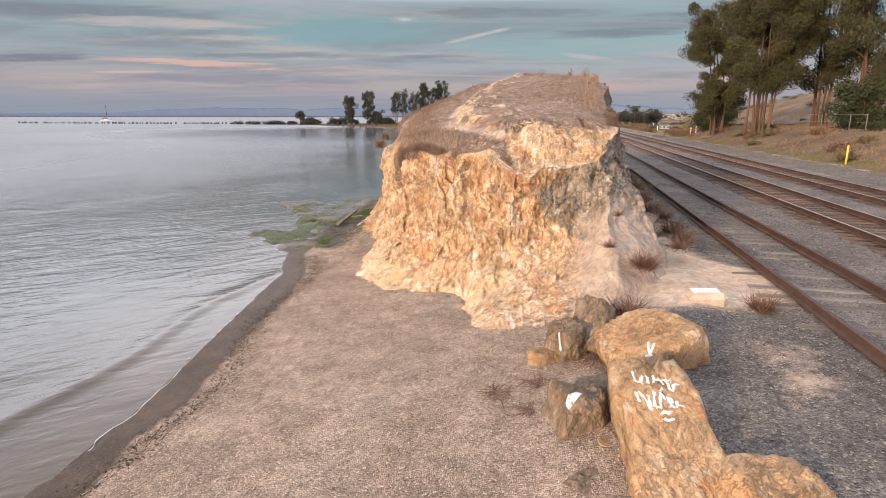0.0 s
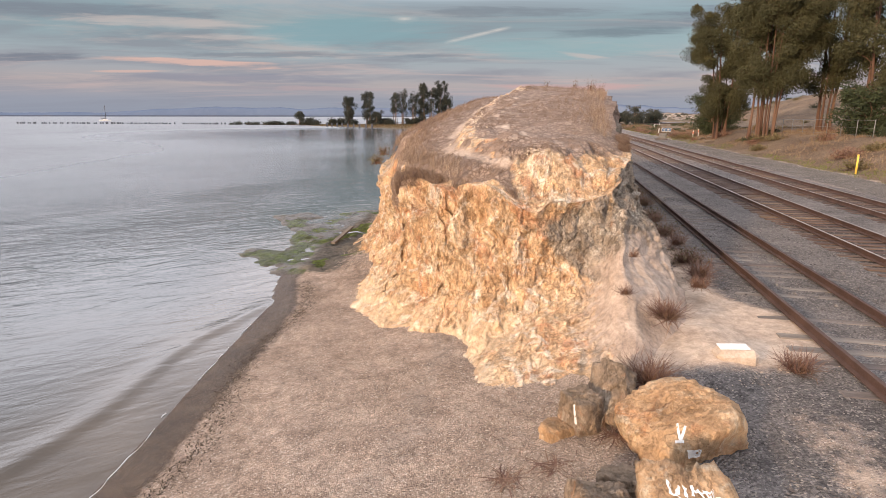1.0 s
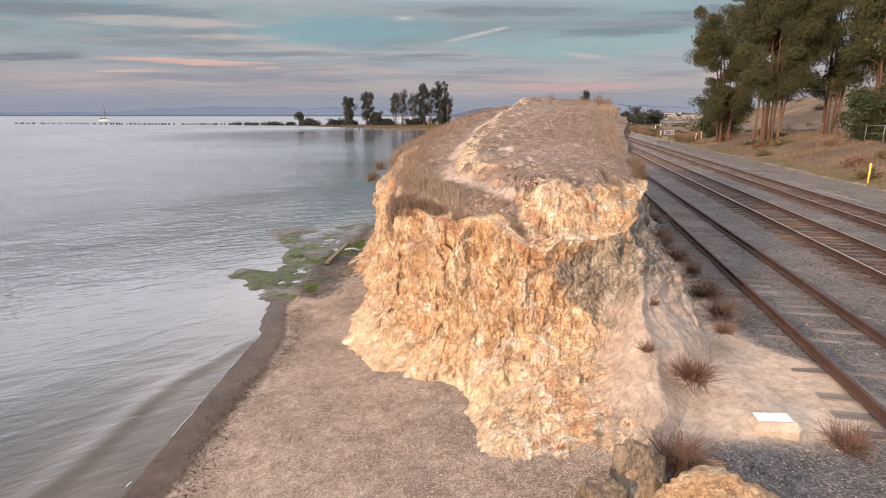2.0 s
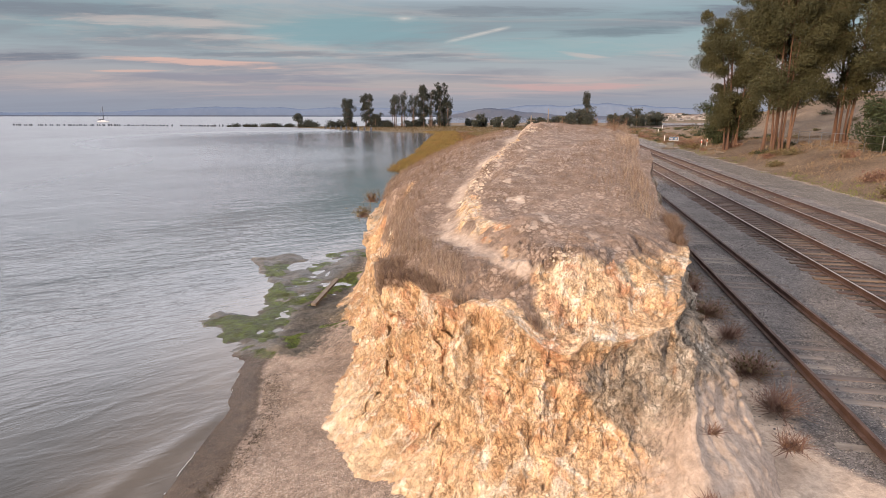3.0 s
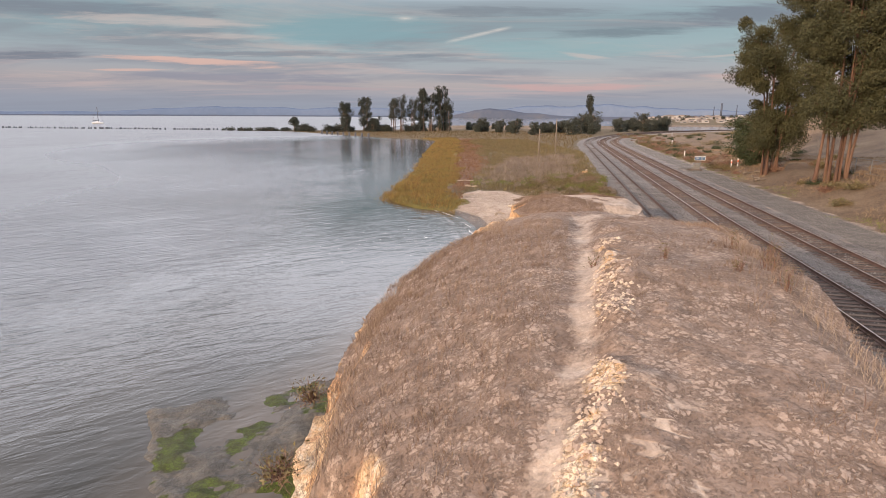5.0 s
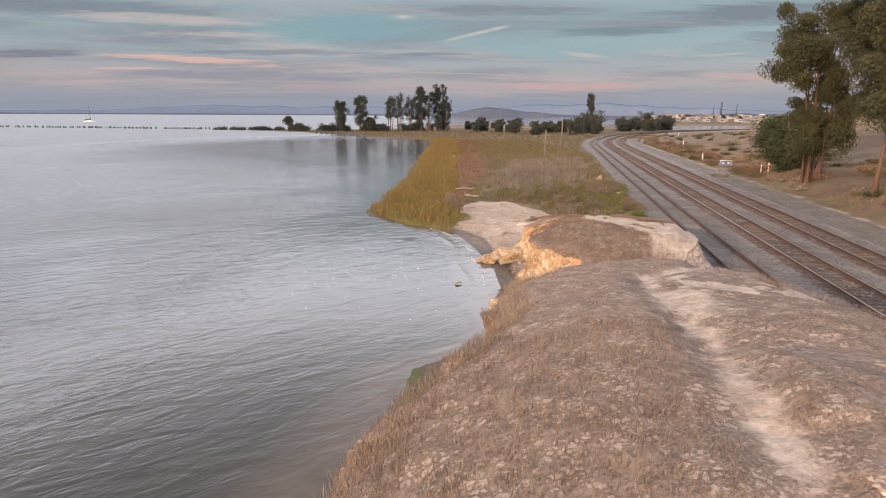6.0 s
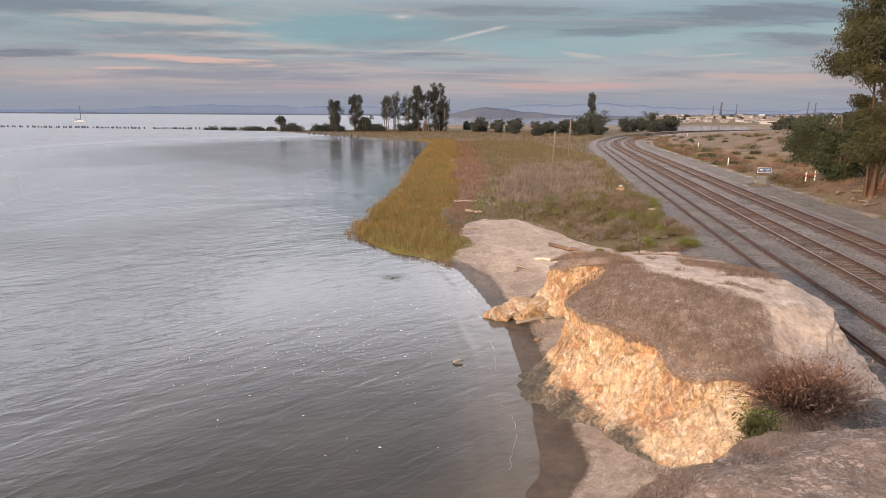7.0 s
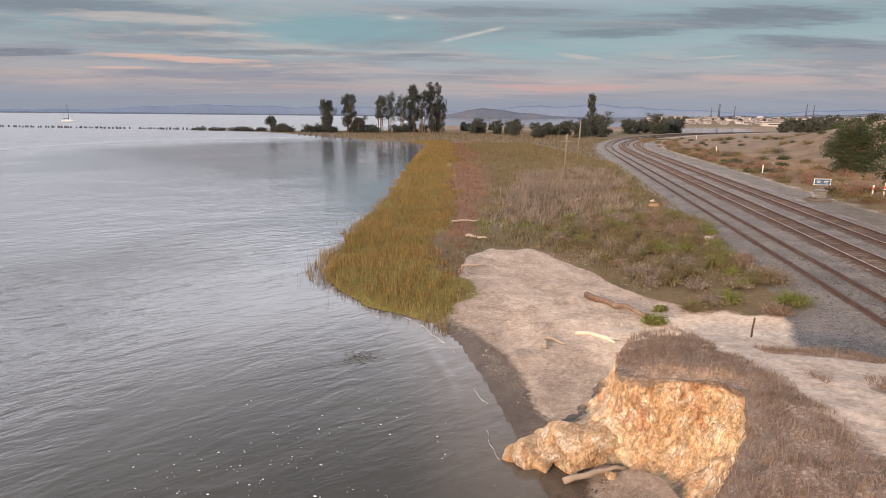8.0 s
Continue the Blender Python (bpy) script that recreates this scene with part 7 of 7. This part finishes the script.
def build_drift():
    z = WATER + 0.18
    thing("plank", "long weathered plank lying on the rock shelf", "plank", chamfer_box("plank", (0.17, 2.55, 0.09), pole_mat, 0.012), pose(-4.24, 24.5, -1.4, 4, 3, -8))
    log = thing("bleached_log", "pale barkless forked log leaning on the beach", "driftwood", None, pose(6.2, 62.65, -0.42, 0, 0, -36) @ Matrix.Scale(0.8, 4))
    part("stem", tube("stem", [(-0.9, 0, 0.02), (-0.3, 0.03, 0.16), (0.5, 0, 0.12), (0.9, -0.1, 0.05)], [0.11, 0.08, 0.1, 0.05], bleached_mat, 10), log)
    part("fork", tube("fork", [(0.4, 0, 0.12), (0.75, 0.25, 0.06), (0.95, 0.4, 0.0)], [0.08, 0.065, 0.04], bleached_mat, 8), log)
    for name, label, x, y, ln, r, a in [("beach_log", "dark half-buried log at the edge of the scrub", 8.5, 67.8, 3.7, 0.15, -63), ("driftwood", "pale driftwood log on the marsh edge", 3.4, 82.6, 1.7, 0.12, -35), ("driftwood", "grey driftwood branch on the marsh edge", 2.9, 88.9, 2.2, 0.1, 10),
                                        ("driftwood", "short driftwood stump on the small beach", 4.75, 64.1, 0.55, 0.11, 80), ("driftwood", "driftwood branch below the low bluff", 4.55, 56.35, 1.7, 0.08, 15), ("driftwood", "short driftwood stick on the beach", 5.2, 64.4, 0.95, 0.07, -50),
                                        ("driftwood", "dark floating stick near the shore", 1.1, 52.5, 0.35, 0.06, 20), ("driftwood", "weathered log on the marsh sand", 2.7, 75.0, 1.3, 0.08, 5), ("driftwood", "old timber lying in the marsh", 14.5, 100.0, 1.6, 0.12, 40)]:
        p = limb_path((-ln / 2, 0, 0), (ln / 2, 0, 0.04), 0.04)
        zz = max(gz(x, y), WATER) + r * 0.7
        thing(name, label, "driftwood", tube(name, p, np.linspace(r, r * 0.6, 7), driftwood_mat if name == "driftwood" else bark_mat), pose(x, y, zz, 0, 0, a), group="driftwood pieces")
    thing("stake", "short rusty stake standing on the low bluff", "stake", tube("stake", [(0, 0, -0.2), (0, 0, 0.3), (0.03, 0, 0.65)], [0.03, 0.03, 0.025], rail_mat), pose(10.2, 60.2, float(hump_height(np.array([10.2]), np.array([60.2]))[0]) - 0.05))
    q = rng.normal((-2.2, 63.7), (0.4, 0.3), (420, 2))
    thing("weed_patch", "brown weed floating in the shallows", "seaweed", blade_mesh("weed_patch", np.stack([q[:, 0], q[:, 1], np.full(420, WATER + 0.004)], -1), 0.015, 0.012, 0.16, wrack_mat), kind="stuff")
    q = np.concatenate([rng.normal((4.1, 55.2), (0.35, 0.9), (700, 2)), rng.normal((3.2, 56.2), (0.3, 0.5), (300, 2))])
    thing("cove_weed", "dark green-brown weed lying on the cove sand", "seaweed", blade_mesh("cove_weed", on_ground(q, 0.004), 0.02, 0.014, 0.12, wrack_mat), kind="stuff")
    # old piles of a vanished pier
    pile = thing("pier_pile", "dark stump of an old pier pile in the bay", "pier pile", tube("pier_pile", [(0, 0, -1.0), (0, 0, 0.4), (0.05, 0, 1.25)], [0.42, 0.4, 0.34], dark_mat), pose(-133, 355, WATER), group="old pier piles")
    r = np.random.default_rng(4)
    for k in range(150):
        x = -135 - 145 * (k / 150) ** 1.1 + r.normal(0, 1.0)
        if r.random() < 0.3:
            continue
        copy_thing(pile, pose(x, 355 - (x + 133) * 0.168 + r.normal(0, 0.6), WATER - r.uniform(0, 0.45), r.normal(0, 4), r.normal(0, 4), 0))
    for k in range(9):
        x = -58 + 3.4 * k
        copy_thing(pile, pose(x, np.interp(x, [-62, -26], [298, 247]) - 2, WATER + 0.5, r.normal(0, 3), r.normal(0, 3), 0))
    boat = thing("sailing_boat", "moored sailing boat with bare mast and dark cover", "sailing boat", None, pose(-325, 560, WATER, 0, 0, 12))
    u = np.linspace(-5, 5, 15)
    beam = 1.5 * np.sqrt(np.clip(1 - (u / 5.2) ** 2, 0, 1)) ** 0.8
    sect = np.array([(-1, 1.1), (-0.85, 0.3), (0, -0.4), (0.85, 0.3), (1, 1.1), (0, 1.25)])
    v = np.stack([np.stack([np.full(6, a), sect[:, 0] * b, sect[:, 1]], -1) for a, b in zip(u, beam)])
    part("hull", raw_mesh("hull", v.reshape(-1, 3), grid_faces(15, 6, wrap=True), hull_mat), boat)
    part("cabin", chamfer_box("cabin", (3.6, 1.7, 0.9), hull_mat, 0.2, (0.2, 0, 1.6)), boat)
    part("mast", tube("mast", [(0.8, 0, 1.0), (0.8, 0, 8), (0.8, 0, 15)], [0.28, 0.25, 0.18], dark_mat), boat)
    part("boom", tube("boom", [(0.8, 0, 2.7), (-1.5, 0, 2.75), (-3.8, 0, 2.7)], [0.3, 0.36, 0.25], dark_mat), boat, "dark sail cover")
    for k, e in enumerate([(-4.8, 0, 1.2), (4.9, 0, 1.2)]):
        part("stay", tube("stay", [(0.8, 0, 15), ((0.8 + e[0]) / 2, 0, 8.1), e], [0.07, 0.07, 0.07], steel_mat, 5), boat)
    # foam along the wash line
    y = np.arange(2, 18, 0.05)
    x = np.interp(y, SHORE[:, 0], SHORE[:, 1]) + 0.04 + 0.03 * vnoise(np.stack([y * 0.7, 0 * y, 0 * y], -1)) + 0.05 * vnoise(np.stack([y * 4, 0 * y, 0 * y + 3], -1))
    w = 0.002 + 0.006 * np.abs(vnoise(np.stack([y * 3, 0 * y + 5, 0 * y], -1)))
    v = np.stack([np.stack([x - w, y, 0 * y + WATER + 0.006], -1), np.stack([x, y, 0 * y + WATER + 0.022], -1), np.stack([x + w, y, 0 * y + WATER + 0.006], -1)])
    thing("foam_line", "thin white foam edge of a small wave", "foam", raw_mesh("foam_line", v.reshape(-1, 3), broken_strip(len(y)), foam_mat), kind="stuff")
    y = np.arange(46, 68, 0.06)
    x = np.interp(y, SHORE[:, 0], SHORE[:, 1]) - 0.55 + 0.25 * vnoise(np.stack([y * 0.5, 0 * y, 0 * y], -1)) + 0.06 * vnoise(np.stack([y * 4, 0 * y, 0 * y + 3], -1))
    w = 0.0015 + 0.004 * np.abs(vnoise(np.stack([y * 3, 0 * y + 5, 0 * y], -1)))
    v = np.stack([np.stack([x - w, y, 0 * y + WATER + 0.006], -1), np.stack([x, y, 0 * y + WATER + 0.018], -1), np.stack([x + w, y, 0 * y + WATER + 0.006], -1)])
    thing("foam_line", "thin broken foam edge along the small beach", "foam", raw_mesh("foam_line", v.reshape(-1, 3), broken_strip(len(y)), foam_mat), kind="stuff")
    q = np.concatenate([rng.normal((-4.2, 55), (2.4, 2.2), (300, 2)), rng.normal((-1.5, 53), (2.2, 2.0), (110, 2)), spread(110, (-9, 1.5), (46, 60))])
    n = len(q)
    ang = np.linspace(0, 2 * np.pi, 6, endpoint=False)
    rad = rng.lognormal(-4.55, 0.5, n)[:, None] * rng.uniform(0.6, 1.3, (n, 6))
    v = np.stack([q[:, :1] + rad * np.cos(ang) * 1.5, q[:, 1:] + rad * np.sin(ang), np.full((n, 6), WATER + 0.012)], -1).reshape(-1, 3)
    thing("foam_flecks", "small white foam flecks floating on the water", "foam", raw_mesh("foam_flecks", v, np.arange(6 * n).reshape(-1, 6), foam_mat), kind="stuff")


build_drift()


# ---- the far distance ----
def ridge(name, label, radius, a0, a1, tops, material, seed):
    """A range of hills along an arc, its crest through the given heights with smaller folds."""
    a = np.linspace(radians(a0), radians(a1), 160)
    h = np.interp(np.linspace(0, 1, 160), np.linspace(0, 1, len(tops)), tops)
    h = np.maximum(h * (1 + 0.16 * fbm(np.stack([a * 30, 0 * a + seed, 0 * a], -1), 1.0, 4)), 0.5)
    rows = []
    for k, (out, up) in enumerate([(0.985, -0.02), (0.99, 0.35), (0.995, 0.75), (1.0, 1.0), (1.01, 0.4)]):
        rr = radius * out
        rows.append(np.stack([rr * np.sin(a), rr * np.cos(a), WATER + h * up - (3 if k == 0 else 0)], -1))
    thing(name, label, "hills", raw_mesh(name, np.concatenate(rows), grid_faces(5, 160), material), kind="structure")


def build_distance():
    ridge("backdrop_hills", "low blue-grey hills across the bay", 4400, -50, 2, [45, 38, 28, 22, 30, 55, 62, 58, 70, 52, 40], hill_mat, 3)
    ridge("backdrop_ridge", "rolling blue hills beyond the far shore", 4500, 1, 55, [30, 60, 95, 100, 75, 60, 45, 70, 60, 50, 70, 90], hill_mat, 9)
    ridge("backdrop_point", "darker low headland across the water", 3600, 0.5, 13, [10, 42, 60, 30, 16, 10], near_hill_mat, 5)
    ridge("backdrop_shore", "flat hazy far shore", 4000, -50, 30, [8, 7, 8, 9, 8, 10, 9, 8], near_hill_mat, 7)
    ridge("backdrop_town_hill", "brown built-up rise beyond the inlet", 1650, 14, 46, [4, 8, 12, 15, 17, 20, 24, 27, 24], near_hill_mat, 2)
    r = np.random.default_rng(8)
    wall = chamfer_box("wall", (1, 1, 1), house_mat, 0.0, (0, 0, 0.5))
    bm = bmesh.new()
    vs = [bm.verts.new(q) for q in [(-0.54, -0.54, 1), (0.54, -0.54, 1), (0.54, 0.54, 1), (-0.54, 0.54, 1), (0, -0.5, 1.35), (0, 0.5, 1.35)]]
    for q in [(0, 1, 4), (1, 2, 5, 4), (2, 3, 5), (3, 0, 4, 5), (3, 2, 1, 0)]:
        bm.faces.new([vs[i] for i in q])
    roof = bpy.data.meshes.new("roof")
    bm.to_mesh(roof)
    bm.free()
    roof.materials.append(roof_mat)
    pane = chamfer_box("window", (0.5, 0.02, 0.25), glass_mat, 0.0, (0, -0.51, 0.55))
    for k in range(250):
        a = radians(r.uniform(19.5, 41))
        rad = 760 + 800 * r.random() ** 0.8
        up = gz(rad * math.sin(a), rad * math.cos(a)) - 0.4
        big = r.random() < 0.12
        sx, sy, sz = (r.uniform(16, 28), 12, r.uniform(4, 6)) if big else (r.uniform(5, 9), 6, r.uniform(2.5, 4))
        m = pose(rad * math.sin(a), rad * math.cos(a), up, 0, 0, r.uniform(-30, 10))
        house = thing("house", "distant pale house in the town across the inlet", "house", None, m, group="town houses")
        s = Matrix.Diagonal((sx, sy, sz, 1))
        part("wall", wall, house, at=s)
        part("roof", roof, house, at=s)
        part("window", pane, house, at=s)
    for a, rad, h, w in [(31.6, 1500, 33, 1.4), (32.1, 1500, 31, 1.4), (26.4, 1560, 30, 1.3), (25.2, 1560, 34, 2.6), (24.6, 1560, 26, 1.3)]:
        x, y = rad * math.sin(radians(a)), rad * math.cos(radians(a))
        thing("chimney_stack", "tall thin grey stack above the distant town", "chimney", tube("chimney_stack", [(0, 0, 0), (0, 0, h * 0.5), (0, 0, h)], [w, w * 0.85, w * 0.7], near_hill_mat, 10), pose(x, y, gz(x, y) - 0.5), group="stacks")
    for k in range(9):
        a = radians(25 + 1.7 * k)
        x, y = 1600 * math.sin(a), 1600 * math.cos(a)
        thing("storage_tank", "distant round white storage tank", "tank", tube("storage_tank", [(0, 0, 0), (0, 0, 3), (0, 0, 6), (0, 0, 6.6)], [7, 7, 7, 0.7], house_mat, 20), pose(x, y, gz(x, y) - 0.3), group="tanks")
    for k in range(110):
        a = radians(r.uniform(19.5, 42))
        rad = r.uniform(760, 1600)
        h = r.uniform(3.5, 8)
        n = 260
        d = rng.normal(0, 1, (n, 3))
        c = d / np.linalg.norm(d, axis=1)[:, None] * rng.uniform(0.3, 1, n)[:, None] * (h * 0.5, h * 0.5, h * 0.5) + (0, 0, h * 0.5)
        up = gz(rad * math.sin(a), rad * math.cos(a)) - 0.3
        ob = thing("town_tree", "distant dark tree among the houses", "tree", None, pose(rad * math.sin(a), rad * math.cos(a), up), group="town trees")
        part("crown", leaf_mesh("crown", c, 0.8, far_leaf_mat), ob)
        part("trunk", tube("trunk", [(0, 0, -2), (0, 0, h * 0.3), (0, 0, h * 0.6)], [0.5, 0.4, 0.2], bark_mat, 6), ob)


build_distance()
